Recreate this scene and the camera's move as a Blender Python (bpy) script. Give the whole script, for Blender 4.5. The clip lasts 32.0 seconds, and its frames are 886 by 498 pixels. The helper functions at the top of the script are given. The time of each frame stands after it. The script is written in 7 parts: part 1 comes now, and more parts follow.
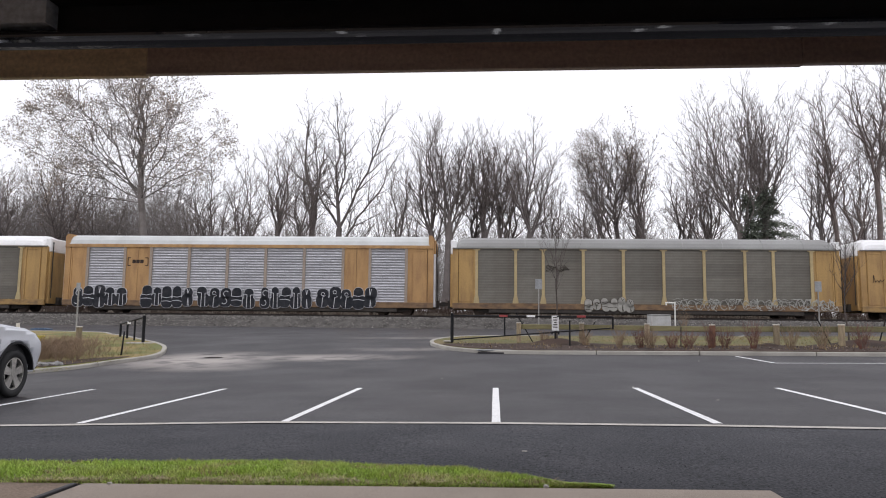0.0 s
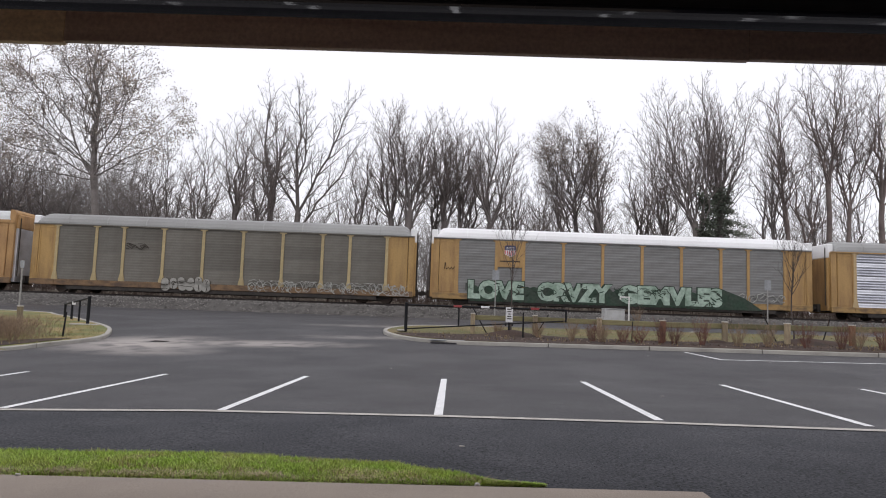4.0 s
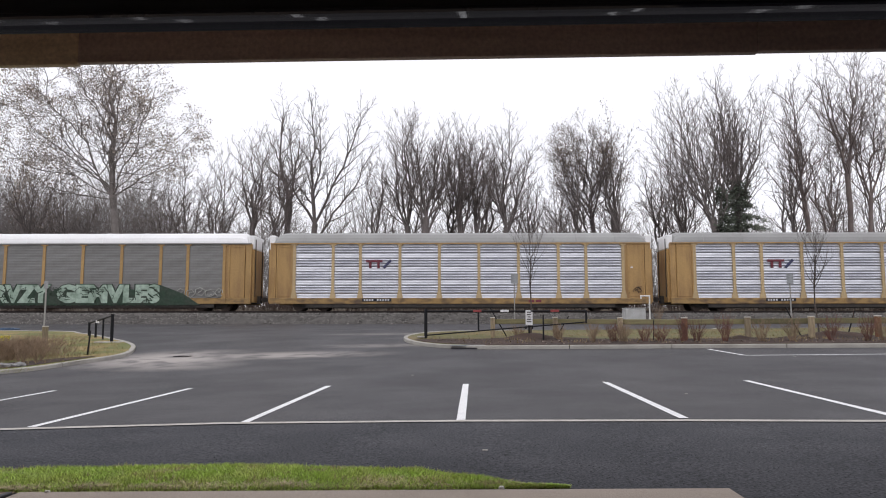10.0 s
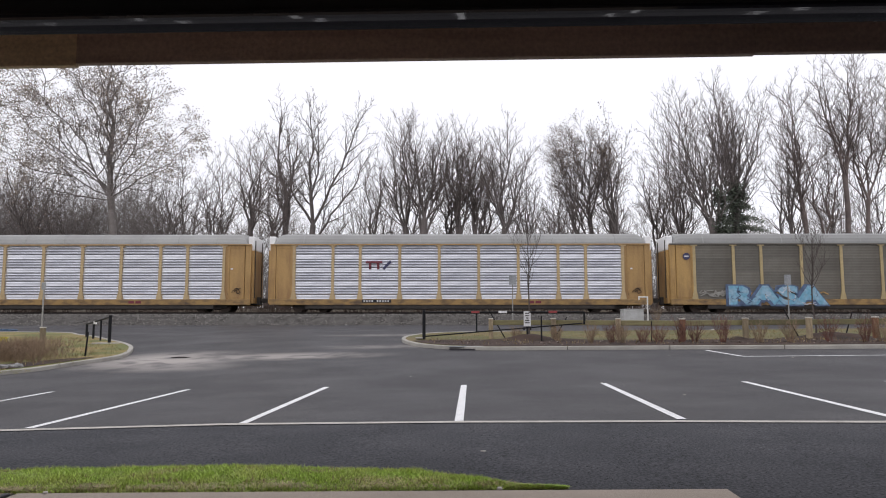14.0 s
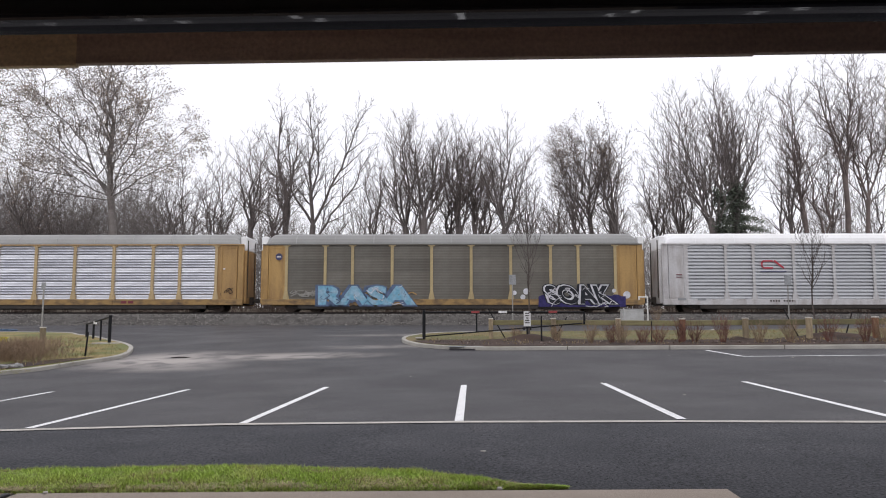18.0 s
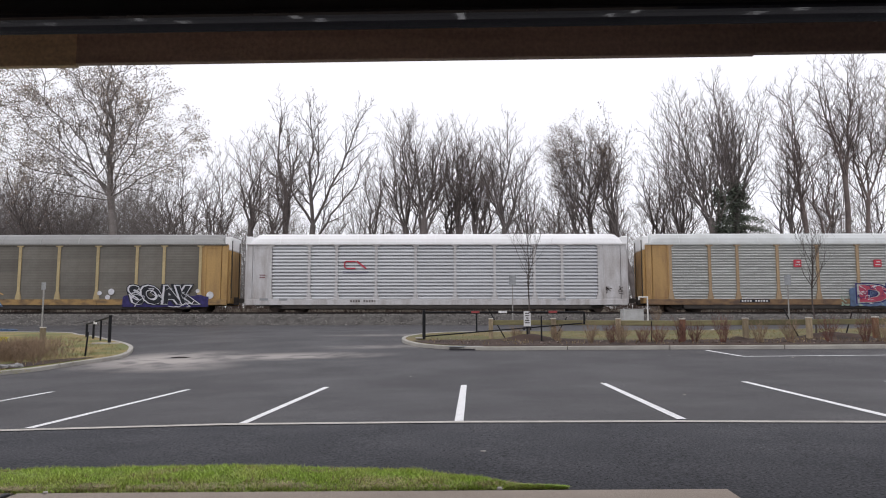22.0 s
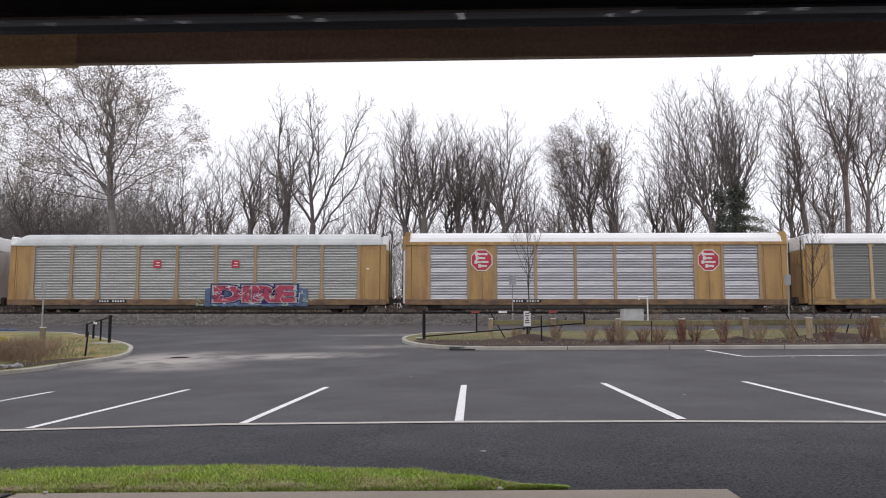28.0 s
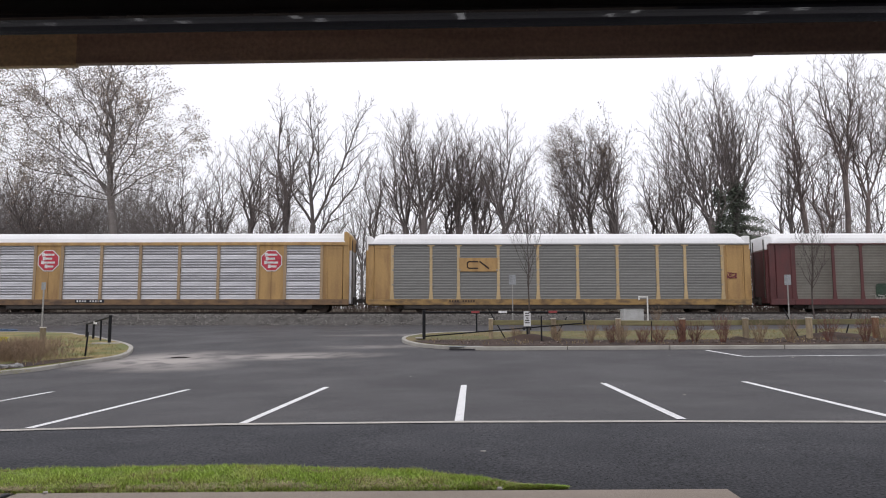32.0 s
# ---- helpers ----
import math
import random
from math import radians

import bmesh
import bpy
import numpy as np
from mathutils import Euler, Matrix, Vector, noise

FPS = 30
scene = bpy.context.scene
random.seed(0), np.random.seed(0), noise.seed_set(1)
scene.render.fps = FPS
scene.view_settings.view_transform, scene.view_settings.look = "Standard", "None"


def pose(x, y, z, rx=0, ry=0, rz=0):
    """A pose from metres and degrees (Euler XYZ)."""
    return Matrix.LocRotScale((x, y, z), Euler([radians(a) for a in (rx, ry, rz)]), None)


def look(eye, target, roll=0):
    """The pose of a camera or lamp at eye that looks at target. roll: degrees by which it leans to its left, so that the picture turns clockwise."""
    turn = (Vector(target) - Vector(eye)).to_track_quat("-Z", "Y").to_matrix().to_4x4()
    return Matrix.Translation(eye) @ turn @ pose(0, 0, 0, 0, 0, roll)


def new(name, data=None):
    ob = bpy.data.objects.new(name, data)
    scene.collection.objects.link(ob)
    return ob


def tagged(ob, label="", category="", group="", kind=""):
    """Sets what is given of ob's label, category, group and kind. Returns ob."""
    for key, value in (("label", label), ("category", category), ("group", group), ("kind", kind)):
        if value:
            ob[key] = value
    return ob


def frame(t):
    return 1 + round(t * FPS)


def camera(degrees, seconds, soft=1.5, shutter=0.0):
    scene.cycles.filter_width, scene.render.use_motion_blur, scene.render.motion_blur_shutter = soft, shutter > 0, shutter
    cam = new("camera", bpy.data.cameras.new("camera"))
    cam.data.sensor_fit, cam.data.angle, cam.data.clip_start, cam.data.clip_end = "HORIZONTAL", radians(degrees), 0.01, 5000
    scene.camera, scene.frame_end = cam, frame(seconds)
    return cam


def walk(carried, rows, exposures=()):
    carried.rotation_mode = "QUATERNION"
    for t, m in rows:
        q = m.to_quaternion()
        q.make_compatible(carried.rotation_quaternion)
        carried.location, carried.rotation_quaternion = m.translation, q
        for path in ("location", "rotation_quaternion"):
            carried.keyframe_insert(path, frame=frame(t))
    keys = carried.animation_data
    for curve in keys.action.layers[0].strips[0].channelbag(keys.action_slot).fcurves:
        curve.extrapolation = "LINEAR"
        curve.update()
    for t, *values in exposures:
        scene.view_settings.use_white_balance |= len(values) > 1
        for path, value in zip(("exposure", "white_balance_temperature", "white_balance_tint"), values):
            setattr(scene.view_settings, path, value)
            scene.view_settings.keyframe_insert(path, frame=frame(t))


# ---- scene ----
cam = camera(62.0, 32.0, soft=1.05)
PATH = [
    (0, (-0.019, -0.331, 1.173), (-0.16, 1.653, 1.389), 0.6),
    (0.5, (-0.022, -0.325, 1.177), (-0.171, 1.656, 1.404), 0.5),
    (1, (-0.027, -0.325, 1.175), (-0.186, 1.656, 1.408), 0.6),
    (1.5, (-0.015, -0.343, 1.186), (-0.214, 1.634, 1.42), 0.9),
    (2, (-0.022, -0.356, 1.253), (-0.184, 1.623, 1.493), 1.5),
    (2.5, (0.061, -0.22, 1.299), (-0.085, 1.751, 1.605), 3.3),
    (3, (0.108, -0.137, 1.234), (0.022, 1.842, 1.507), 3.5),
    (3.5, (0.141, -0.129, 1.208), (0.089, 1.859, 1.422), 2.7),
    (5.5, (0.16, -0.137, 1.197), (0.115, 1.855, 1.366), 0.4),
    (6, (0.165, -0.123, 1.201), (0.112, 1.869, 1.376), 0.0),
    (6.5, (0.16, -0.122, 1.203), (0.102, 1.869, 1.385), 0.0),
    (7, (0.164, -0.138, 1.198), (0.097, 1.852, 1.387), 0.0),
    (7.5, (0.169, -0.136, 1.195), (0.095, 1.853, 1.388), 0.0),
    (8, (0.17, -0.132, 1.199), (0.088, 1.857, 1.395), 0.0),
    (8.5, (0.167, -0.139, 1.197), (0.082, 1.849, 1.396), 0.0),
    (9, (0.168, -0.143, 1.195), (0.083, 1.845, 1.396), 0.0),
    (9.5, (0.17, -0.141, 1.194), (0.084, 1.847, 1.397), 0.0),
    (10, (0.168, -0.144, 1.193), (0.085, 1.844, 1.396), 0.0),
    (10.5, (0.17, -0.129, 1.198), (0.089, 1.859, 1.402), 0.0),
    (11, (0.17, -0.133, 1.2), (0.09, 1.855, 1.403), 0.0),
    (11.5, (0.17, -0.132, 1.197), (0.091, 1.856, 1.401), 0.0),
    (13, (0.168, -0.148, 1.192), (0.09, 1.84, 1.398), 0.0),
    (20, (0.168, -0.148, 1.192), (0.09, 1.84, 1.398), 0.0),
    (32, (0.168, -0.148, 1.192), (0.09, 1.84, 1.398), 0.0),
]
walk(cam, [(t, look(eye, target, roll)) for t, eye, target, roll in PATH],
     [(0, 0.10), (1.5, 0.08), (2.5, -0.06), (3, -0.18), (3.5, -0.12), (5.5, 0.12), (6, 0.14), (8, 0.13), (10, 0.05), (12, -0.01), (17, -0.01), (18, 0.06), (20, 0.06), (22, 0.01), (32, 0.0)])

# ---- light: a white overcast sky and a very soft sun ----
world = bpy.data.worlds.new("overcast_sky")
scene.world = world
world.use_nodes = True
wn, wl = world.node_tree.nodes, world.node_tree.links
wn.clear()
sky = wn.new("ShaderNodeTexSky")
sky.sky_type, sky.sun_disc = "NISHITA", False
sky.sun_elevation, sky.sun_rotation = radians(48), radians(200)
sky_level = wn.new("ShaderNodeVectorMath")
sky_level.operation = "SCALE"
sky_level.inputs["Scale"].default_value = 0.10
cloud = wn.new("ShaderNodeMix")
cloud.data_type = "RGBA"
cloud.inputs["Factor"].default_value = 0.9
cloud.inputs["B"].default_value = (1.13, 1.115, 1.18, 1)
wback = wn.new("ShaderNodeBackground")
wback.inputs["Strength"].default_value = 1.0
wout = wn.new("ShaderNodeOutputWorld")
wl.new(sky.outputs["Color"], sky_level.inputs[0])
wl.new(sky_level.outputs["Vector"], cloud.inputs["A"])
wl.new(cloud.outputs["Result"], wback.inputs["Color"])
wl.new(wback.outputs["Background"], wout.inputs["Surface"])
sun = new("sun", bpy.data.lights.new("sun", "SUN"))
sun.data.energy, sun.data.angle, sun.data.color = 0.35, radians(30), (1.0, 0.97, 0.93)
sun.matrix_world = look((-8, -22, 30), (0, 0, 0))
scene.view_settings.exposure = 0.0


# ---- materials ----
def surface(name, colour, rough=0.6, metal=0.0, dark=None, amount=0.5, scale=3.0, stretch=(1, 1, 1), fine=60.0,
            bump=0.15, bump_scale=None, spread=0.0, low=0.42, high=0.68, space="Object", gloss=0.5, grit=0.22):
    """A two-scale procedural surface: base colour, large patches towards `dark`, fine grain and relief."""
    m = bpy.data.materials.new(name)
    m.use_nodes = True
    n, l = m.node_tree.nodes, m.node_tree.links
    b = n["Principled BSDF"]
    b.inputs["Roughness"].default_value, b.inputs["Metallic"].default_value = rough, metal
    b.inputs["Specular IOR Level"].default_value = gloss
    tc = n.new("ShaderNodeTexCoord")
    mp = n.new("ShaderNodeMapping")
    mp.inputs["Scale"].default_value = stretch
    l.new(tc.outputs[space], mp.inputs["Vector"])
    big = n.new("ShaderNodeTexNoise")
    big.inputs["Scale"].default_value, big.inputs["Detail"].default_value = scale, 6
    l.new(mp.outputs["Vector"], big.inputs["Vector"])
    ramp = n.new("ShaderNodeMapRange")
    ramp.inputs["From Min"].default_value, ramp.inputs["From Max"].default_value = low, high
    ramp.inputs["To Max"].default_value = amount
    l.new(big.outputs["Fac"], ramp.inputs["Value"])
    mix = n.new("ShaderNodeMix")
    mix.data_type = "RGBA"
    mix.inputs["A"].default_value = (*colour, 1)
    mix.inputs["B"].default_value = (*(dark or [c * 0.55 for c in colour]), 1)
    l.new(ramp.outputs["Result"], mix.inputs["Factor"])
    grain = n.new("ShaderNodeTexNoise")
    grain.inputs["Scale"].default_value, grain.inputs["Detail"].default_value = fine, 3
    l.new(tc.outputs[space], grain.inputs["Vector"])
    value = n.new("ShaderNodeMapRange")
    value.inputs["From Min"].default_value, value.inputs["From Max"].default_value = 0.25, 0.75
    value.inputs["To Min"].default_value, value.inputs["To Max"].default_value = 1 - grit, 1 + grit
    l.new(grain.outputs["Fac"], value.inputs["Value"])
    hsv = n.new("ShaderNodeHueSaturation")
    l.new(mix.outputs["Result"], hsv.inputs["Color"])
    if spread:
        info = n.new("ShaderNodeObjectInfo")
        rnd = n.new("ShaderNodeMapRange")
        rnd.inputs["To Min"].default_value, rnd.inputs["To Max"].default_value = 1 - spread, 1 + spread
        l.new(info.outputs["Random"], rnd.inputs["Value"])
        mul = n.new("ShaderNodeMath")
        mul.operation = "MULTIPLY"
        l.new(value.outputs["Result"], mul.inputs[0])
        l.new(rnd.outputs["Result"], mul.inputs[1])
        l.new(mul.outputs["Value"], hsv.inputs["Value"])
    else:
        l.new(value.outputs["Result"], hsv.inputs["Value"])
    l.new(hsv.outputs["Color"], b.inputs["Base Color"])
    if bump:
        rel = n.new("ShaderNodeTexNoise")
        rel.inputs["Scale"].default_value, rel.inputs["Detail"].default_value = bump_scale or fine, 4
        l.new(tc.outputs[space], rel.inputs["Vector"])
        bm_node = n.new("ShaderNodeBump")
        bm_node.inputs["Strength"].default_value, bm_node.inputs["Distance"].default_value = bump, 0.02
        l.new(rel.outputs["Fac"], bm_node.inputs["Height"])
        l.new(bm_node.outputs["Normal"], b.inputs["Normal"])
    return m


GRIME = (0.10, 0.075, 0.055)
M = {
    "yellow": surface("yellow_paint", (0.43, 0.265, 0.10), 0.55, dark=(0.25, 0.14, 0.06), amount=0.7, scale=1.3, stretch=(1.6, 1.6, 0.35), fine=9, bump=0.05, spread=0.06, grit=0.10),
    "yellow_pale": surface("faded_yellow_paint", (0.45, 0.28, 0.10), 0.6, dark=(0.24, 0.14, 0.06), amount=0.7, scale=1.3, stretch=(1.6, 1.6, 0.35), fine=9, bump=0.05, spread=0.08, grit=0.10),
    "tan": surface("tan_paint", (0.46, 0.27, 0.11), 0.6, dark=(0.25, 0.13, 0.06), amount=0.6, scale=1.4, stretch=(1.6, 1.6, 0.35), fine=9, bump=0.05, spread=0.08, grit=0.10),
    "post_faded": surface("faded_buff_paint", (0.50, 0.37, 0.20), 0.6, dark=(0.34, 0.24, 0.14), amount=0.7, scale=1.3, stretch=(1.6, 1.6, 0.35), fine=9, bump=0.05, spread=0.08, grit=0.10),
    "post_dull": surface("dull_buff_paint", (0.34, 0.28, 0.23), 0.6, dark=(0.24, 0.19, 0.15), amount=0.7, scale=1.3, stretch=(1.6, 1.6, 0.35), fine=9, bump=0.05, spread=0.08, grit=0.10),
    "sill_dirty": surface("grimy_sill_paint", (0.20, 0.12, 0.06), 0.65, dark=(0.07, 0.045, 0.035), amount=0.9, scale=1.6, stretch=(0.8, 1, 1.5), fine=8, bump=0.05, grit=0.15),
    "post_cream": surface("cream_yellow_paint", (0.44, 0.345, 0.18), 0.6, dark=(0.27, 0.20, 0.11), amount=0.7, scale=1.3, stretch=(1.6, 1.6, 0.35), fine=9, bump=0.05, spread=0.08, grit=0.10),
    # brown brush with the shadow seen beneath the train put into its colour
    "brush": surface("shadow_toned_brush", (0.085, 0.055, 0.042), 0.9, dark=(0.05, 0.035, 0.028), amount=0.8, scale=0.8, fine=8, bump=0),
    "sill": surface("sill_paint", (0.33, 0.205, 0.075), 0.6, dark=(0.09, 0.058, 0.04), amount=0.95, scale=1.6, stretch=(0.8, 1, 1.5), fine=8, bump=0.05, grit=0.10),
    "silver": surface("galvanised_panel", (0.78, 0.79, 0.84), 0.34, 0.8, dark=(0.48, 0.49, 0.54), amount=0.7, scale=1.1, stretch=(0.5, 1, 1.4), fine=14, bump=0.04, spread=0.05, grit=0.08),
    "silver_worn": surface("worn_galvanised_panel", (0.62, 0.62, 0.65), 0.40, 0.65, dark=(0.42, 0.42, 0.44), amount=0.6, scale=1.1, stretch=(0.5, 1, 1.4), fine=14, bump=0.04, spread=0.05, grit=0.08),
    "grey_pale": surface("pale_weathered_panel", (0.20, 0.20, 0.19), 0.6, 0.1, dark=(0.165, 0.16, 0.155), amount=0.7, scale=0.9, stretch=(0.5, 1, 2.0), fine=10, bump=0.05, spread=0.06, grit=0.10),
    "pale_silver": surface("dull_galvanised_panel", (0.52, 0.53, 0.515), 0.44, 0.5, dark=(0.38, 0.38, 0.36), amount=0.6, scale=1.1, stretch=(0.5, 1, 1.4), fine=14, bump=0.04, spread=0.05, grit=0.08),
    "cn_grey": surface("light_grey_panel", (0.47, 0.48, 0.50), 0.42, 0.4, dark=(0.36, 0.36, 0.37), amount=0.5, scale=1.1, stretch=(0.5, 1, 1.4), fine=14, bump=0.04, spread=0.05, grit=0.08),
    "cn_frame": surface("grey_white_paint", (0.54, 0.53, 0.535), 0.55, dark=(0.28, 0.24, 0.22), amount=0.6, scale=1.4, stretch=(1.6, 1.6, 0.35), fine=9, bump=0.05, grit=0.10),
    "brown_panel": surface("soot_brown_panel", (0.150, 0.140, 0.120), 0.65, dark=(0.105, 0.092, 0.075), amount=0.8, scale=0.7, stretch=(0.9, 1, 0.6), fine=10, bump=0.05, spread=0.15, grit=0.10),
    "grey_panel": surface("weathered_grey_panel", (0.215, 0.215, 0.21), 0.6, 0.1, dark=(0.13, 0.12, 0.115), amount=0.7, scale=0.9, stretch=(0.5, 1, 2.0), fine=10, bump=0.05, spread=0.06, grit=0.10),
    "maroon": surface("oxide_red_paint", (0.105, 0.029, 0.029), 0.6, dark=(0.07, 0.03, 0.03), amount=0.7, scale=1.4, stretch=(1.6, 1.6, 0.4), fine=9, bump=0.05, spread=0.08, grit=0.10),
    "roof_white": surface("white_roof", (0.88, 0.88, 0.89), 0.5, dark=(0.70, 0.69, 0.68), amount=0.5, scale=0.5, stretch=(0.5, 1, 1), fine=10, bump=0.03, grit=0.05),
    "roof_grey": surface("grey_roof", (0.31, 0.312, 0.305), 0.5, 0.2, dark=(0.21, 0.205, 0.20), amount=0.6, scale=0.5, stretch=(0.5, 1, 1), fine=10, bump=0.03, spread=0.1, grit=0.06),
    "roof_pale": surface("pale_grey_roof", (0.60, 0.62, 0.62), 0.5, dark=(0.42, 0.43, 0.42), amount=0.6, scale=0.5, fine=10, bump=0.03, grit=0.05),
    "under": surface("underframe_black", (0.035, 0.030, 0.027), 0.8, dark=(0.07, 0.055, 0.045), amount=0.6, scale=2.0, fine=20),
    "wheel": surface("wheel_steel", (0.07, 0.05, 0.04), 0.6, 0.4, fine=20),
    "seam": surface("dark_seam", (0.05, 0.04, 0.03), 0.7),
    "asphalt": None,
    "paint": surface("white_line_paint", (0.82, 0.82, 0.82), 0.6, dark=(0.50, 0.50, 0.51), amount=0.5, scale=5, fine=90, bump=0.3, low=0.5, high=0.75),
    "coarse_asphalt": surface("coarse_blue_black_asphalt", (0.047, 0.048, 0.055), 0.75, dark=(0.070, 0.070, 0.078), amount=0.8, scale=0.9, fine=42, bump=0.6, bump_scale=42, grit=0.9, gloss=0.16),
    "flush_kerb": surface("beige_flush_concrete", (0.50, 0.47, 0.43), 0.75, dark=(0.30, 0.28, 0.25), amount=0.6, scale=4, fine=60, bump=0.2),
    "concrete": surface("pale_concrete", (0.39, 0.37, 0.335), 0.8, dark=(0.26, 0.245, 0.22), amount=0.7, scale=1.6, fine=70, bump=0.25),
    "slab": surface("sidewalk_concrete", (0.40, 0.33, 0.27), 0.75, dark=(0.30, 0.245, 0.195), amount=0.6, scale=0.9, fine=110, bump=0.25),
    "black_pipe": surface("black_painted_steel", (0.010, 0.010, 0.012), 0.55, fine=30, bump=0.03, gloss=0.2),
    "bark": surface("grey_brown_bark", (0.172, 0.149, 0.143), 0.9, dark=(0.105, 0.090, 0.084), amount=0.7, scale=1.5, fine=12, bump=0.3, spread=0.2),
    "bark_dark": surface("dark_young_bark", (0.085, 0.068, 0.061), 0.9, dark=(0.052, 0.042, 0.039), amount=0.7, scale=6, fine=40, bump=0.2),
    "bark_pale": surface("pale_mottled_bark", (0.224, 0.202, 0.191), 0.9, dark=(0.128, 0.109, 0.101), amount=0.8, scale=1.2, fine=8, bump=0.3),
    "bark_red": surface("reddish_brown_bark", (0.202, 0.161, 0.149), 0.9, dark=(0.120, 0.095, 0.090), amount=0.7, scale=1.5, fine=12, bump=0.3, spread=0.15),
    # lighter than the near bark: distance haze put into the colour
    "bark_far": surface("haze_paled_bark", (0.224, 0.202, 0.193), 0.95, dark=(0.179, 0.157, 0.146), amount=0.7, scale=1.0, fine=10, bump=0.0),
    "twig": surface("fine_twigs", (0.199, 0.167, 0.160), 0.9, dark=(0.115, 0.095, 0.087), amount=0.7, scale=1.0, fine=10, bump=0.0, spread=0.2),
    "leaf_brown": surface("dry_brown_leaves", (0.36, 0.305, 0.26), 0.8, dark=(0.235, 0.195, 0.165), amount=0.9, scale=1.2, fine=5, bump=0),
    "leaf_dark": surface("dark_dry_leaves", (0.228, 0.180, 0.150), 0.8, dark=(0.108, 0.084, 0.072), amount=0.9, scale=1.2, fine=5, bump=0),
    "ivy": surface("dark_ivy_leaves", (0.085, 0.10, 0.07), 0.6, dark=(0.045, 0.056, 0.042), amount=0.9, scale=1.5, fine=5, bump=0),
    "needle": surface("grey_green_needles", (0.15, 0.165, 0.125), 0.7, dark=(0.085, 0.098, 0.075), amount=0.9, scale=1.5, fine=5, bump=0),
    "ballast": surface("grey_ballast_stone", (0.085, 0.078, 0.072), 0.85, dark=(0.045, 0.040, 0.036), amount=0.9, scale=2.2, fine=11, bump=0.6, bump_scale=14),
    "stone": surface("loose_grey_stone", (0.155, 0.145, 0.135), 0.85, dark=(0.13, 0.12, 0.11), amount=0.6, scale=6, fine=30, bump=0.3, spread=0.45),
    "grit": surface("grey_grit", (0.13, 0.13, 0.14), 0.8, dark=(0.07, 0.07, 0.075), amount=0.8, scale=3, fine=40, bump=0),
    "stone_pale": surface("pale_broken_stone", (0.25, 0.245, 0.24), 0.85, dark=(0.14, 0.135, 0.13), amount=0.7, scale=6, fine=30, bump=0.3, spread=0.25),
    "rail": surface("rusty_rail", (0.030, 0.022, 0.020), 0.7, 0.2, dark=(0.018, 0.014, 0.013), amount=0.6, scale=3, fine=20),
    "sleeper": surface("tarred_sleeper", (0.055, 0.045, 0.037), 0.85, fine=20, spread=0.2),
    "beam_wood": surface("dark_stained_wood", (0.50, 0.39, 0.34), 0.6, dark=(0.33, 0.255, 0.22), amount=0.7, scale=2.0, stretch=(0.4, 6, 6), fine=40, bump=0.15, spread=0.12),
    "beam_pale": surface("lighter_new_wood", (0.74, 0.60, 0.42), 0.6, dark=(0.52, 0.41, 0.29), amount=0.6, scale=2.0, stretch=(0.4, 6, 6), fine=40, bump=0.1),
    "beam_steel": surface("glossy_black_steel", (0.014, 0.014, 0.019), 0.05, fine=12, bump=0.05, bump_scale=5, gloss=0.28),
    "dull_steel": surface("dull_black_steel", (0.020, 0.017, 0.022), 0.6, fine=20, bump=0.05),
    "sheet_metal": surface("blue_white_sheet", (0.72, 0.76, 0.82), 0.5, 0.0, dark=(0.45, 0.48, 0.54), amount=0.8, scale=6, fine=30, bump=0.05),
    # kept pale so the unseen back wall throws light onto the beams
    "wall": surface("pale_bounce_wall", (0.55, 0.50, 0.43), 0.8, fine=30),
    "earth": surface("bare_brown_earth", (0.30, 0.225, 0.17), 0.95, dark=(0.18, 0.135, 0.10), amount=0.8, scale=2.5, fine=40, bump=0.6),
    "soil": surface("dark_mulch", (0.060, 0.035, 0.025), 0.95, dark=(0.030, 0.020, 0.016), amount=0.9, scale=1.6, fine=30, bump=0.8),
    "dry_grass": surface("olive_and_straw_turf", (0.13, 0.142, 0.042), 0.9, dark=(0.28, 0.20, 0.08), amount=0.9, scale=0.8, fine=22, bump=0.7, low=0.40, high=0.6),
    "island_grass": surface("yellow_green_turf", (0.118, 0.114, 0.042), 0.9, dark=(0.18, 0.135, 0.06), amount=0.9, scale=0.8, fine=22, bump=0.7, low=0.42, high=0.62),
    "lawn": surface("green_turf", (0.18, 0.23, 0.055), 0.9, dark=(0.19, 0.155, 0.075), amount=0.8, scale=2.0, fine=50, bump=0.8),
    "field": surface("winter_field", (0.11, 0.09, 0.065), 0.95, dark=(0.065, 0.055, 0.042), amount=0.8, scale=0.08, fine=2, bump=0.4),
    "blade": surface("green_grass_blade", (0.47, 0.62, 0.12), 0.6, dark=(0.60, 0.62, 0.20), amount=0.9, scale=2.2, fine=8, bump=0, low=0.45, high=0.75),
    "straw": surface("straw_grass_blade", (0.56, 0.45, 0.26), 0.7, dark=(0.32, 0.24, 0.13), amount=0.9, scale=1.5, fine=8, bump=0),
    "turf_blade": surface("olive_turf_blade", (0.19, 0.20, 0.055), 0.7, dark=(0.26, 0.22, 0.08), amount=0.9, scale=0.7, fine=8, bump=0, spread=0.0),
    "turf_straw": surface("dull_straw_blade", (0.31, 0.235, 0.11), 0.7, dark=(0.16, 0.115, 0.06), amount=0.9, scale=0.9, fine=8, bump=0),
    "red_twig": surface("red_shrub_twig", (0.165, 0.075, 0.058), 0.8, dark=(0.10, 0.06, 0.045), amount=0.8, scale=4, fine=20, bump=0, spread=0.25),
    "brown_twig": surface("brown_shrub_twig", (0.25, 0.175, 0.115), 0.8, dark=(0.15, 0.105, 0.07), amount=0.8, scale=4, fine=20, bump=0, spread=0.25),
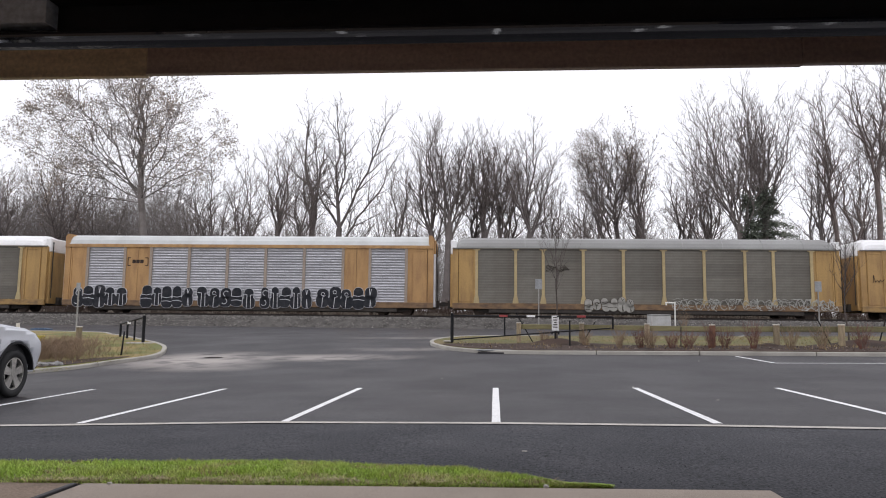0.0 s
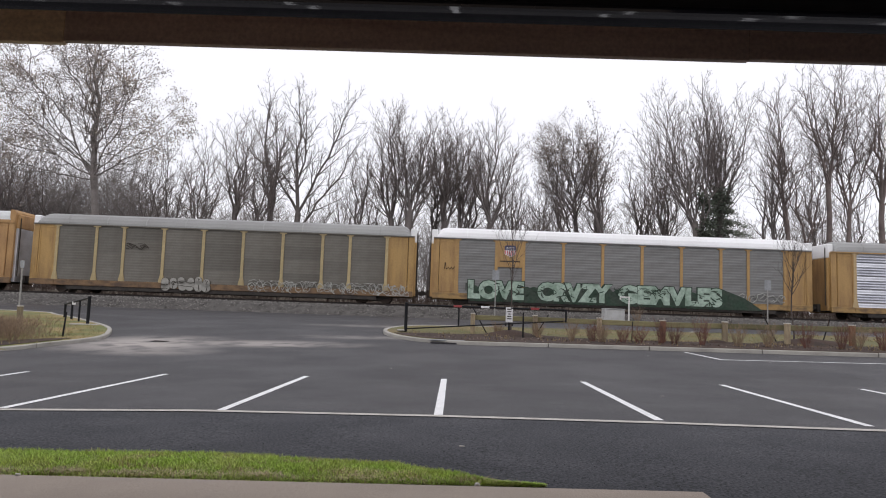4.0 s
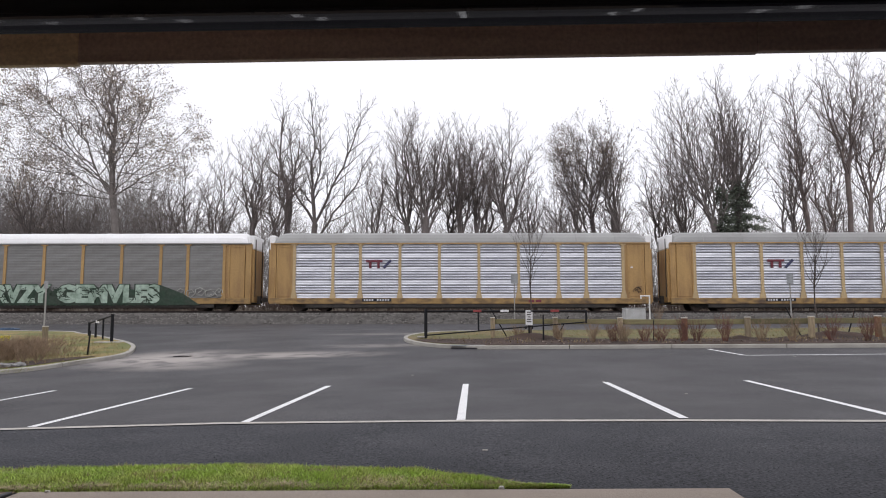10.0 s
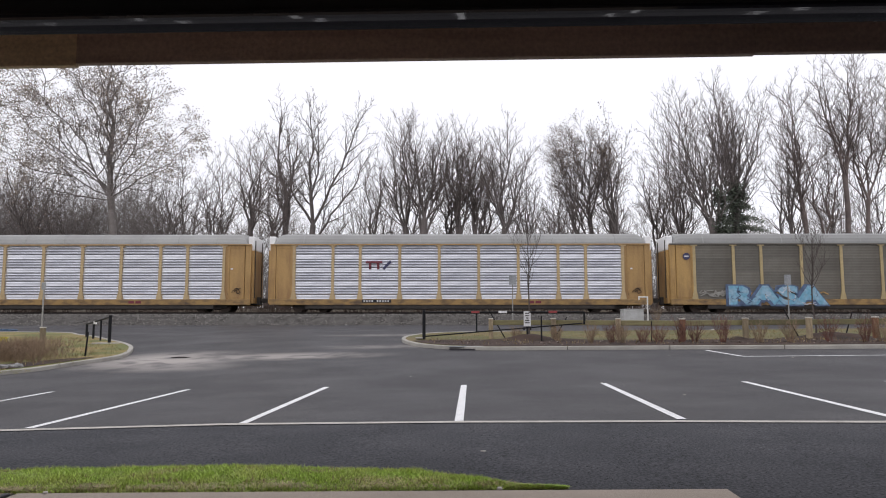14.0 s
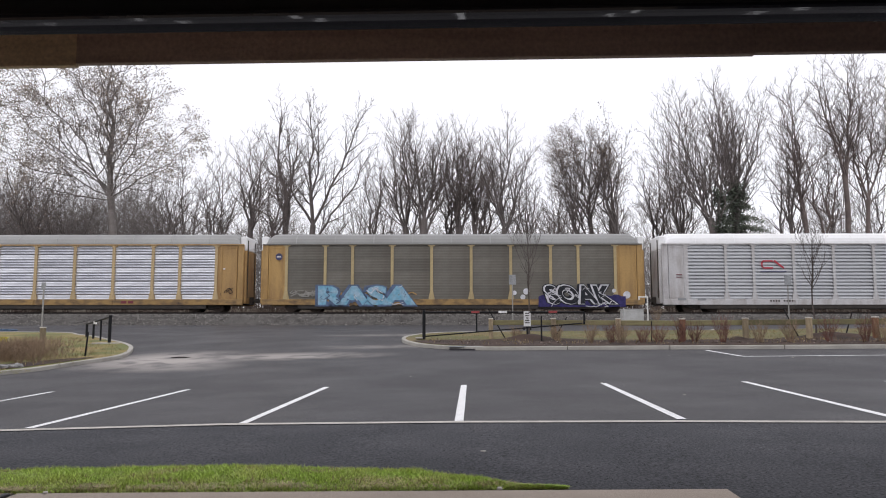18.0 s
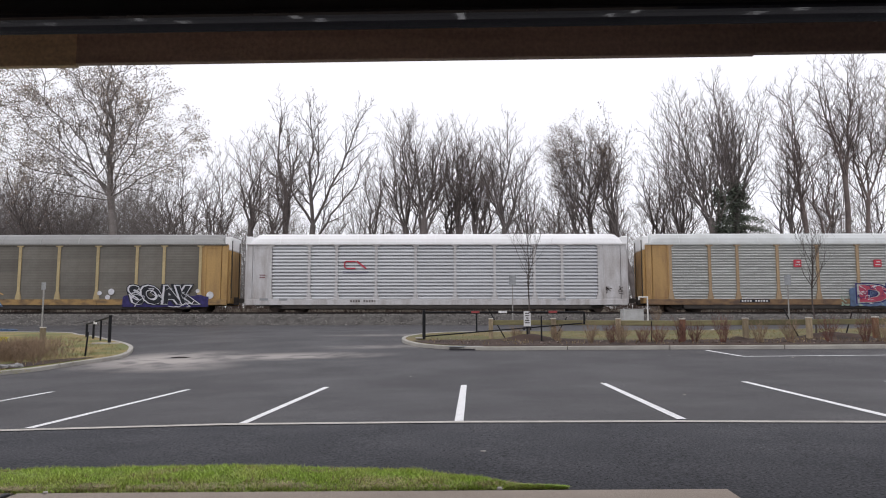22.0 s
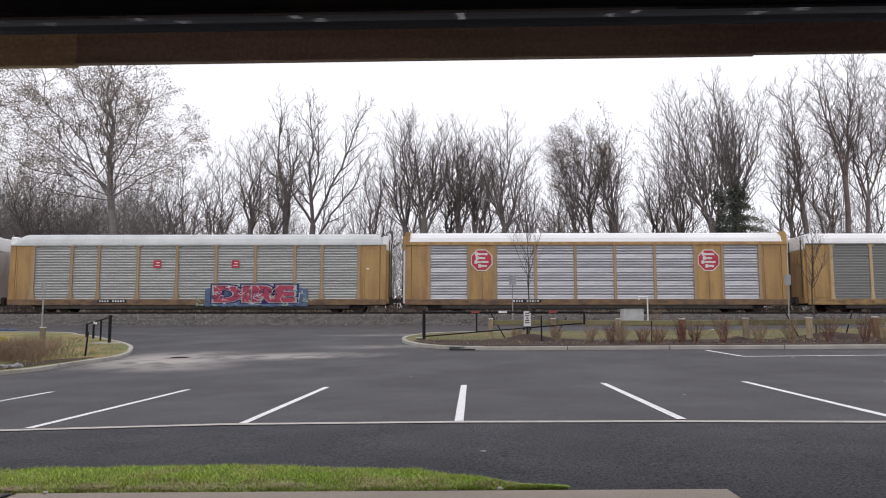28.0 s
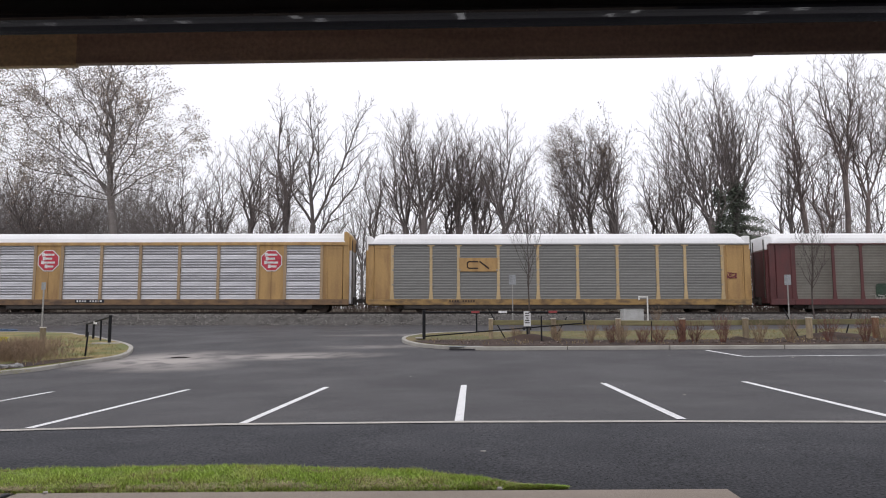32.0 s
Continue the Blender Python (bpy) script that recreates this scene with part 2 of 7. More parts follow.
    "bollard": surface("weathered_timber", (0.28, 0.225, 0.145), 0.8, dark=(0.16, 0.12, 0.08), amount=0.7, scale=4, stretch=(4, 4, 0.7), fine=40, bump=0.3, spread=0.3),
    "rail_timber": surface("mossy_weathered_timber", (0.185, 0.165, 0.082), 0.85, dark=(0.11, 0.095, 0.055), amount=0.8, scale=2.5, stretch=(0.6, 5, 5), fine=40, bump=0.3, spread=0.3),
    "bollard_red": surface("reddish_timber", (0.20, 0.095, 0.05), 0.8, dark=(0.12, 0.06, 0.035), amount=0.7, scale=4, stretch=(4, 4, 0.7), fine=40, bump=0.3),
    "cap": surface("white_cap", (0.66, 0.62, 0.56), 0.6, fine=30),
    "sign_white": surface("white_sign", (0.70, 0.70, 0.70), 0.5, fine=20, bump=0),
    "sign_grey": surface("bare_aluminium_sign", (0.30, 0.31, 0.32), 0.55, 0.2, fine=20, bump=0.02),
    "post_grey": surface("galvanised_post", (0.33, 0.32, 0.30), 0.6, 0.2, fine=20, bump=0.02),
    "box_grey": surface("weathered_concrete_box", (0.48, 0.48, 0.47), 0.8, dark=(0.32, 0.31, 0.29), amount=0.6, scale=2, fine=30),
    "pvc": surface("white_pipe", (0.80, 0.78, 0.74), 0.45, fine=20, bump=0),
    "red_tape": surface("red_reflector", (0.30, 0.045, 0.045), 0.4, fine=20, bump=0),
    "white_tape": surface("white_reflector", (0.82, 0.82, 0.82), 0.4, fine=20, bump=0),
    "ink": surface("dark_lettering", (0.05, 0.035, 0.03), 0.6, fine=20, bump=0, gloss=0.15),
    "ink_black": surface("black_spray_paint", (0.022, 0.024, 0.030), 0.6, dark=(0.05, 0.05, 0.055), fine=6, bump=0, gloss=0.15),
    "spray_white": surface("white_spray_paint", (0.62, 0.62, 0.66), 0.6, dark=(0.40, 0.40, 0.42), fine=6, bump=0),
    "spray_mint": surface("mint_spray_paint", (0.37, 0.47, 0.39), 0.6, dark=(0.17, 0.25, 0.185), amount=0.85, scale=1.6, fine=6, bump=0),
    "spray_green": surface("dark_green_spray_paint", (0.040, 0.066, 0.047), 0.6, dark=(0.065, 0.07, 0.06), amount=0.8, scale=1.5, fine=6, bump=0, gloss=0.15),
    "spray_cyan": surface("cyan_spray_paint", (0.16, 0.38, 0.52), 0.55, dark=(0.34, 0.46, 0.56), amount=0.9, scale=2.0, fine=6, bump=0),
    "spray_navy": surface("navy_spray_paint", (0.035, 0.030, 0.11), 0.55, dark=(0.06, 0.05, 0.16), fine=6, bump=0, gloss=0.15),
    "spray_red": surface("crimson_spray_paint", (0.38, 0.045, 0.085), 0.55, dark=(0.28, 0.03, 0.08), fine=6, bump=0),
    "spray_blue": surface("slate_blue_spray_paint", (0.10, 0.15, 0.26), 0.55, dark=(0.05, 0.08, 0.14), amount=0.8, scale=2, fine=6, bump=0),
    "spray_grey": surface("faded_pale_spray_paint", (0.34, 0.33, 0.30), 0.6, dark=(0.20, 0.19, 0.17), amount=0.9, scale=3, fine=6, bump=0),
    "spray_pale": surface("thin_pale_spray_paint", (0.42, 0.42, 0.39), 0.6, dark=(0.22, 0.21, 0.19), amount=0.9, scale=2.5, fine=6, bump=0),
    "post_brown": surface("dull_ochre_paint", (0.36, 0.255, 0.15), 0.6, dark=(0.24, 0.17, 0.11), amount=0.7, scale=1.3, stretch=(1.6, 1.6, 0.35), fine=9, bump=0.05, spread=0.08, grit=0.10),
    "logo_maroon": surface("maroon_marking", (0.16, 0.02, 0.035), 0.5, fine=10, bump=0),
    "logo_red": surface("red_marking", (0.50, 0.035, 0.06), 0.5, fine=10, bump=0),
    "logo_blue": surface("navy_marking", (0.05, 0.05, 0.12), 0.5, fine=10, bump=0),
    "logo_white": surface("white_marking", (0.70, 0.68, 0.68), 0.5, fine=10, bump=0),
    "truck": surface("silver_car_paint", (0.78, 0.80, 0.85), 0.22, 0.3, dark=(0.68, 0.70, 0.75), amount=0.4, scale=1.0, fine=200, bump=0.0, gloss=0.7),
    "tyre": surface("tyre_rubber", (0.016, 0.016, 0.017), 0.8, fine=60, bump=0.1),
    "alloy": surface("alloy_rim", (0.56, 0.54, 0.51), 0.35, 0.6, fine=30, bump=0),
    "trim": surface("black_plastic", (0.015, 0.015, 0.017), 0.5, fine=40, bump=0.02),
    "blue_sheet": surface("blue_tarpaulin", (0.09, 0.14, 0.22), 0.6, fine=20),
    "yellow_marker": surface("yellow_marker", (0.60, 0.52, 0.04), 0.6, fine=20),
}


def glass_material():
    m = bpy.data.materials.new("tinted_glass")
    m.use_nodes = True
    b = m.node_tree.nodes["Principled BSDF"]
    b.inputs["Base Color"].default_value = (0.08, 0.10, 0.11, 1)
    b.inputs["Roughness"].default_value = 0.04
    b.inputs["Specular IOR Level"].default_value = 0.8
    return m


M["glass"] = glass_material()


def asphalt_material():
    """Dark asphalt: coarse aggregate, worn patches and one pale washed-out silt fan by the drain."""
    m = surface("asphalt_surface", (0.028, 0.0265, 0.030), 0.50, dark=(0.038, 0.036, 0.040), amount=0.9, scale=0.35, fine=20, bump=0.4, bump_scale=60, low=0.38, high=0.66, grit=0.6, gloss=0.30)
    n, l = m.node_tree.nodes, m.node_tree.links
    b = n["Principled BSDF"]
    hsv = next(x for x in n if x.type == "HUE_SAT")
    tc = next(x for x in n if x.type == "TEX_COORD")
    fac = None
    for centre, size, power in (((-8.9, 21.6, 0.2), (2.5, 2.9, 30), 1.0), ((-7.9, 19.4, 0.1), (1.9, 1.3, 30), 0.55), ((-5.6, 22.2, 0.2), (3.2, 1.3, 30), 0.8), ((-2.9, 25.2, 0.4), (3.0, 0.8, 30), 0.4), ((-3.2, 31.5, 0.6), (3.4, 0.9, 30), 0.35)):
        mp = n.new("ShaderNodeMapping")
        mp.vector_type = "TEXTURE"
        mp.inputs["Location"].default_value, mp.inputs["Scale"].default_value = centre, size
        l.new(tc.outputs["Object"], mp.inputs["Vector"])
        ln = n.new("ShaderNodeVectorMath")
        ln.operation = "LENGTH"
        l.new(mp.outputs["Vector"], ln.inputs[0])
        r = n.new("ShaderNodeMapRange")
        r.inputs["From Min"].default_value, r.inputs["From Max"].default_value = 1.15, 0.35
        r.inputs["To Max"].default_value = power
        l.new(ln.outputs["Value"], r.inputs["Value"])
        if fac is None:
            fac = r.outputs["Result"]
        else:
            mx = n.new("ShaderNodeMath")
            mx.operation = "MAXIMUM"
            l.new(fac, mx.inputs[0])
            l.new(r.outputs["Result"], mx.inputs[1])
            fac = mx.outputs["Value"]
    mp = n.new("ShaderNodeMapping")
    mp.inputs["Scale"].default_value = (0.8, 0.75, 1)
    l.new(tc.outputs["Object"], mp.inputs["Vector"])
    ns = n.new("ShaderNodeTexNoise")
    ns.inputs["Scale"].default_value, ns.inputs["Detail"].default_value = 1.6, 8
    l.new(mp.outputs["Vector"], ns.inputs["Vector"])
    r2 = n.new("ShaderNodeMapRange")
    r2.inputs["From Min"].default_value, r2.inputs["From Max"].default_value = 0.30, 0.52
    l.new(ns.outputs["Fac"], r2.inputs["Value"])
    mul = n.new("ShaderNodeMath")
    mul.operation = "MULTIPLY"
    l.new(fac, mul.inputs[0])
    l.new(r2.outputs["Result"], mul.inputs[1])
    mix = n.new("ShaderNodeMix")
    mix.data_type = "RGBA"
    mix.inputs["B"].default_value = (0.36, 0.325, 0.30, 1)
    l.new(mul.outputs["Value"], mix.inputs["Factor"])
    l.new(hsv.outputs["Color"], mix.inputs["A"])
    l.new(mix.outputs["Result"], b.inputs["Base Color"])
    wear = n.new("ShaderNodeTexNoise")
    wear.inputs["Scale"].default_value, wear.inputs["Detail"].default_value = 0.45, 7
    l.new(tc.outputs["Object"], wear.inputs["Vector"])
    r3 = n.new("ShaderNodeMapRange")
    r3.inputs["From Min"].default_value, r3.inputs["From Max"].default_value = 0.35, 0.65
    r3.inputs["To Min"].default_value, r3.inputs["To Max"].default_value = 0.47, 0.58
    l.new(wear.outputs["Fac"], r3.inputs["Value"])
    l.new(r3.outputs["Result"], b.inputs["Roughness"])
    return m


M["asphalt"] = asphalt_material()


# ---- mesh helpers ----
def link_mesh(name, verts, faces, material, parent=None, smooth=False):
    me = bpy.data.meshes.new(name)
    me.from_pydata(verts, [], faces)
    if smooth:
        me.polygons.foreach_set("use_smooth", [True] * len(me.polygons))
    me.materials.append(material)
    me.update()
    ob = new(name, me)
    if parent is not None:
        ob.parent = parent
    return ob


def part(name, bm, material, parent, label="", smooth=False):
    me = bpy.data.meshes.new(name)
    bmesh.ops.recalc_face_normals(bm, faces=bm.faces)
    if smooth:
        for f in bm.faces:
            f.smooth = True
    bm.to_mesh(me)
    bm.free()
    me.materials.append(material)
    ob = new(name, me)
    if parent is not None:
        ob.parent = parent
    if label:
        tagged(ob, label)
    return ob


def thing(name, x=0, y=0, z=0, rz=0, label="", category="", group="", kind=""):
    ob = new(name)
    ob.empty_display_size = 0.2
    ob.matrix_basis = pose(x, y, z, 0, 0, rz)
    return tagged(ob, label, category, group, kind)


def box(bm, x0, x1, y0, y1, z0, z1, bevel=0.0):
    v = [bm.verts.new(p) for p in ((x0, y0, z0), (x1, y0, z0), (x1, y1, z0), (x0, y1, z0), (x0, y0, z1), (x1, y0, z1), (x1, y1, z1), (x0, y1, z1))]
    fs = [bm.faces.new([v[i] for i in q]) for q in ((0, 3, 2, 1), (4, 5, 6, 7), (0, 1, 5, 4), (1, 2, 6, 5), (2, 3, 7, 6), (3, 0, 4, 7))]
    if bevel:
        es = list({e for f in fs for e in f.edges})
        bmesh.ops.bevel(bm, geom=es, offset=bevel, segments=1, affect="EDGES", clamp_overlap=True)
    return bm


def prism(bm, outline, x0, x1):
    """Extrude an outline of (y, z) along x."""
    a = [bm.verts.new((x0, y, z)) for y, z in outline]
    b = [bm.verts.new((x1, y, z)) for y, z in outline]
    k = len(outline)
    for i in range(k):
        j = (i + 1) % k
        bm.faces.new((a[i], a[j], b[j], b[i]))
    bm.faces.new(a[::-1])
    bm.faces.new(b)
    return bm


def plate(bm, outline, y0, y1):
    """Extrude an outline of (x, z) along y."""
    a = [bm.verts.new((x, y0, z)) for x, z in outline]
    b = [bm.verts.new((x, y1, z)) for x, z in outline]
    k = len(outline)
    for i in range(k):
        j = (i + 1) % k
        bm.faces.new((a[i], a[j], b[j], b[i]))
    bm.faces.new(a[::-1])
    bm.faces.new(b)
    return bm


def slab(bm, outline, z0, z1):
    a = [bm.verts.new((x, y, z0)) for x, y in outline]
    b = [bm.verts.new((x, y, z1)) for x, y in outline]
    k = len(outline)
    for i in range(k):
        j = (i + 1) % k
        bm.faces.new((a[i], a[j], b[j], b[i]))
    bm.faces.new(a[::-1])
    bm.faces.new(b)
    return bm


def rod(bm, p0, p1, r0, r1=None, sides=8):
    p0, p1 = Vector(p0), Vector(p1)
    r1 = r0 if r1 is None else r1
    d = (p1 - p0).normalized()
    s = d.orthogonal().normalized()
    t = d.cross(s)
    rings = []
    for p, r in ((p0, r0), (p1, r1)):
        rings.append([bm.verts.new(p + r * (math.cos(2 * math.pi * i / sides) * s + math.sin(2 * math.pi * i / sides) * t)) for i in range(sides)])
    for i in range(sides):
        j = (i + 1) % sides
        bm.faces.new((rings[0][i], rings[0][j], rings[1][j], rings[1][i]))
    bm.faces.new(rings[0][::-1])
    bm.faces.new(rings[1])
    return bm


def B():
    return bmesh.new()


# ---- the lie of the land ----
PROFILE_Y = (-60, 15, 22, 28, 34, 40, 46, 60, 2000)
PROFILE_Z = (0, 0, 0.34, 0.66, 0.92, 1.10, 1.20, 1.30, 1.30)


def ground_z(x, y):
    return float(np.interp(y, PROFILE_Y, PROFILE_Z)) + 0.017 * max(-40, min(40, x)) * max(0.0, min(1.0, (44 - y) / 20))


def sheet(name, outline, lift, material, step=1.0, parent=None, thick=0.0):
    """A sheet that follows the ground inside a convex-ish outline: a grid cut by the outline."""
    bm = B()
    bm.faces.new([bm.verts.new((x, y, 0)) for x, y in outline])
    xs, ys = [p[0] for p in outline], [p[1] for p in outline]
    for axis, lo, hi in ((0, min(xs), max(xs)), (1, min(ys), max(ys))):
        k = math.floor(lo / step) + 1
        while k * step < hi - 1e-4:
            co, no = [0, 0, 0], [0, 0, 0]
            co[axis], no[axis] = k * step, 1
            bmesh.ops.bisect_plane(bm, geom=list(bm.verts) + list(bm.edges) + list(bm.faces), plane_co=co, plane_no=no)
            k += 1
    for v in bm.verts:
        v.co.z = ground_z(v.co.x, v.co.y) + lift
    if thick:
        r = bmesh.ops.extrude_face_region(bm, geom=list(bm.faces))
        for v in r["geom"]:
            if isinstance(v, bmesh.types.BMVert):
                v.co.z -= thick
    bmesh.ops.recalc_face_normals(bm, faces=bm.faces)
    return part(name, bm, material, parent)


# ---- ground, asphalt and paint ----
def grid_sheet(name, xs, ys, height, material):
    verts = [(x, y, height(x, y)) for y in ys for x in xs]
    k = len(xs)
    faces = [(j * k + i, j * k + i + 1, (j + 1) * k + i + 1, (j + 1) * k + i) for j in range(len(ys) - 1) for i in range(k - 1)]
    return link_mesh(name, verts, faces, material, smooth=True)


def steps(a, b, d):
    k = max(1, round((b - a) / d))
    return [a + (b - a) * i / k for i in range(k + 1)]


ground = grid_sheet("ground", [-1500, -400, -150, *steps(-70, 70, 5), 150, 400, 1500], [-300, -60, -20, *steps(0, 60, 2), 90, 150, 400, 2000], lambda x, y: ground_z(x, y) - 0.10, M["field"])
tagged(ground, "flat winter field and verge under bare trees", "ground", kind="structure")
lot = grid_sheet("parking_lot", steps(-60, 60, 2), [-14, -8, *steps(-4, 47, 1)], ground_z, M["asphalt"])
tagged(lot, "dark grey asphalt parking lot and road sloping up to the railway", "parking lot", kind="structure")


def painted_line(x0, y0, x1, y1, w=0.10, label="white painted parking bay line on dark asphalt", key="paint"):
    a, b = Vector((x0, y0)), Vector((x1, y1))
    d = (b - a).normalized()
    s = Vector((-d.y, d.x)) * w / 2
    k = max(1, int((b - a).length / 0.6))
    top, faces = [], []
    for i in range(k + 1):
        p = a.lerp(b, i / k)
        wob = 1 + 0.10 * noise.noise((p.x * 2, p.y * 2, 3))
        for q in (p - s * wob, p + s * wob):
            top.append((q.x, q.y, ground_z(q.x, q.y) + 0.006))
    for i in range(k):
        faces.append((2 * i, 2 * i + 1, 2 * i + 3, 2 * i + 2))
    ob = link_mesh("parking_line", top, faces, M[key])
    return tagged(ob, label, "parking line", "parking lot lines", "structure")


for i, xn, yn, xf, yf in ((-4, -10.4, 9.0, -11.0, 14.4), (-3, -7.86, 9.0, -8.27, 14.57), (-2, -5.38, 9.14, -5.53, 14.66), (-1, -2.74, 9.32, -2.76, 14.80), (0, 0, 9.32, 0, 14.80), (1, 2.73, 9.25, 2.76, 14.78), (2, 5.22, 9.10, 5.48, 14.70), (3, 7.6, 8.9, 8.03, 14.37), (4, 10.1, 8.8, 10.7, 14.2)):
    painted_line(xn, yn - 0.10, xf, yf, 0.115)
apron = grid_sheet("driveway", steps(-40, 40, 2), [-12, -6, 0, 4, 6, 8, 8.6], lambda x, y: ground_z(x, y) + 0.004, M["coarse_asphalt"])
for v in apron.data.vertices:
    if v.co.y > 8.5:
        v.co.y = float(np.interp(v.co.x, (-16, -5.65, -2.96, 0, 2.66, 4.95, 16), (7.88, 8.76, 9.09, 9.05, 8.85, 8.58, 7.68)))
        v.co.z = ground_z(v.co.x, v.co.y) + 0.004
tagged(apron, "coarse blue-black asphalt driveway by the walk", "driveway", kind="structure")
band = thing("kerb", label="beige flush concrete kerb between driveway and parking bays", category="kerb", kind="structure")
line = [(-16, 7.93), (-9, 8.48), (-5.65, 8.80), (-2.96, 9.13), (0, 9.09), (2.66, 8.89), (4.95, 8.62), (9, 8.18), (16, 7.68)]
for a, b in zip(line, line[1:]):
    ob = painted_line(*a, *b, 0.16)
    ob.name, ob.parent = "kerb_stone", band
    ob.data.materials[0] = M["flush_kerb"]
    for v in ob.data.vertices:
        v.co.z += 0.008
    for k in ("label", "category", "group", "kind"):
        del ob[k]
painted_line(7.04, 22.05, 7.36, 20.0, 0.10)
painted_line(7.36, 19.95, 22, 19.0, 0.10, "white painted line along the parking strip")
EDGE_LINE = "worn pale edge line of the service road"
painted_line(8.7, 31.9, 10.2, 32.2, 0.14, EDGE_LINE, "concrete")
painted_line(10.2, 32.2, 11.4, 34.4, 0.16, EDGE_LINE, "concrete")
painted_line(11.4, 34.4, 40.0, 34.6, 0.10, EDGE_LINE, "concrete")


# ---- kerbs ----
def smooth_path(points, step=0.25):
    pts = [Vector(p) for p in points]
    out = []
    for i in range(len(pts) - 1):
        p0, p1, p2, p3 = pts[max(i - 1, 0)], pts[i], pts[i + 1], pts[min(i + 2, len(pts) - 1)]
        k = max(2, int((p2 - p1).length / step))
        for j in range(k):
            t = j / k
            out.append(0.5 * ((2 * p1) + (p2 - p0) * t + (2 * p0 - 5 * p1 + 4 * p2 - p3) * t * t + (3 * p1 - p0 - 3 * p2 + p3) * t ** 3))
    out.append(pts[-1])
    return out


def kerb(points, width, height, label, stone=3.0):
    root = thing("kerb", label=label, category="kerb", kind="structure")
    path = smooth_path(points)
    run, length, pieces = [path[0]], 0.0, []
    for a, b in zip(path, path[1:]):
        length += (b - a).length
        run.append(b)
        if length > stone:
            pieces.append(run)
            run, length = [b], 0.0
    if len(run) > 1:
        pieces.append(run)
    for run in pieces:
        verts, faces = [], []
        for i, p in enumerate(run):
            d = (run[min(i + 1, len(run) - 1)] - run[max(i - 1, 0)]).normalized()
            s = Vector((-d.y, d.x))
            q = p + d * (0.012 if i == 0 else -0.012 if i == len(run) - 1 else 0)
            for o, h in ((0, -0.1), (0, height - 0.02), (0.02, height), (width - 0.02, height), (width, height - 0.02), (width, -0.1)):
                v = q + s * o
                verts.append((v.x, v.y, ground_z(q.x, q.y) + h))
        for i in range(len(run) - 1):
            for j in range(6):
                a, b = 6 * i + j, 6 * i + (j + 1) % 6
                faces.append((a, b, b + 6, a + 6))
        faces += [tuple(range(6)), tuple(range(len(verts) - 6, len(verts)))]
        link_mesh("kerb_stone", verts, faces, M["concrete"], root)
    return root, path


LEFT_EDGE = [(-15.5, 16.2), (-12.6, 17.2), (-11.3, 18.6), (-10.95, 20.3), (-10.67, 22.47), (-11.45, 24.9), (-12.4, 26.7), (-14.1, 28.9), (-17.2, 32.4), (-21.5, 35.0), (-40, 37.5)]
RIGHT_EDGE = [(40, 30.6), (12, 31.0), (2.0, 31.7), (-1.2, 31.3), (-2.35, 29.3), (-2.35, 26.8), (-1.3, 24.4), (0.4, 23.2), (3.1, 22.85), (7.5, 22.3), (12.5, 21.62), (40, 18.0)]
kerb_left, path_left = kerb(LEFT_EDGE, 0.15, 0.105, "pale concrete kerb round the grassy island by the road")
kerb_right = kerb(RIGHT_EDGE[2:], 0.15, 0.12, "pale concrete kerb round the planted island")


def island(name, outline, lift, material, label, category, thick=0.0):
    ob = sheet(name, outline, lift, material, 1.0, None, thick)
    return tagged(ob, label, category, kind="structure")


def thin_out(path, k=3):
    return [(p.x, p.y) for p in path[::k]]


left_lawn = island("verge_left", thin_out(path_left) + [(-40, 15.2)], 0.09, M["dry_grass"], "patchy olive and straw coloured turf on the island", "grass")
right_lawn = island("verge_right", thin_out(smooth_path(RIGHT_EDGE)), 0.10, M["island_grass"], "yellow-green winter turf on the planted island", "grass")
mulch = island("planting_bed", [(-1.95, 26.3), (-1.55, 25.3), (-0.9, 24.5), (0.4, 23.55), (1.7, 23.3), (3.1, 23.15), (7.5, 22.62), (12.5, 21.95), (40, 18.35), (40, 21.6), (13, 24.1), (7, 24.9), (4.4, 25.4), (3.2, 26.5), (1.6, 26.6), (0.4, 26.2), (-0.8, 26.5)], 0.115, M["soil"], "dark brown mulch bed along the kerb", "planting bed", 0.05)


def mulch_mound(x, y, rx, ry, h, seed):
    """A low uneven heap on the bed."""
    verts, faces, k = [], [], 28
    for j in range(7):
        f = j / 6
        for i in range(k):
            a = 2 * math.pi * i / k
            e = 1 + 0.18 * noise.noise((math.cos(a) * 1.5, math.sin(a) * 1.5, seed))
            px, py = x + rx * f * e * math.cos(a), y + ry * f * e * math.sin(a)
            verts.append((px, py, ground_z(px, py) + 0.10 + h * (0.5 + 0.5 * math.cos(math.pi * f)) + 0.04 * noise.noise((px * 3, py * 3, seed))))
    for j in range(6):
        for i in range(k):
            a, b = j * k + i, j * k + (i + 1) % k
            faces.append((a, b, b + k, a + k))
    tagged(link_mesh("mulch_mound", verts, faces, M["soil"], None, True), "low heap of dark mulch on the bed", "mulch", kind="structure")


mulch_mound(2.15, 26.0, 1.35, 0.9, 0.20, 1)
mulch_mound(11.9, 24.7, 1.7, 0.9, 0.20, 2)
mulch_mound(8.9, 24.6, 0.7, 0.5, 0.10, 3)


# ---- railway: ballast, sleepers and rails ----
TRACK_Y, TRACK_TURN, RAIL = 52.7, 1.4, 2.14
TRACK = pose(0, TRACK_Y, 0, 0, 0, TRACK_TURN)


def along_track(ob):
    ob.matrix_basis = TRACK
    return ob


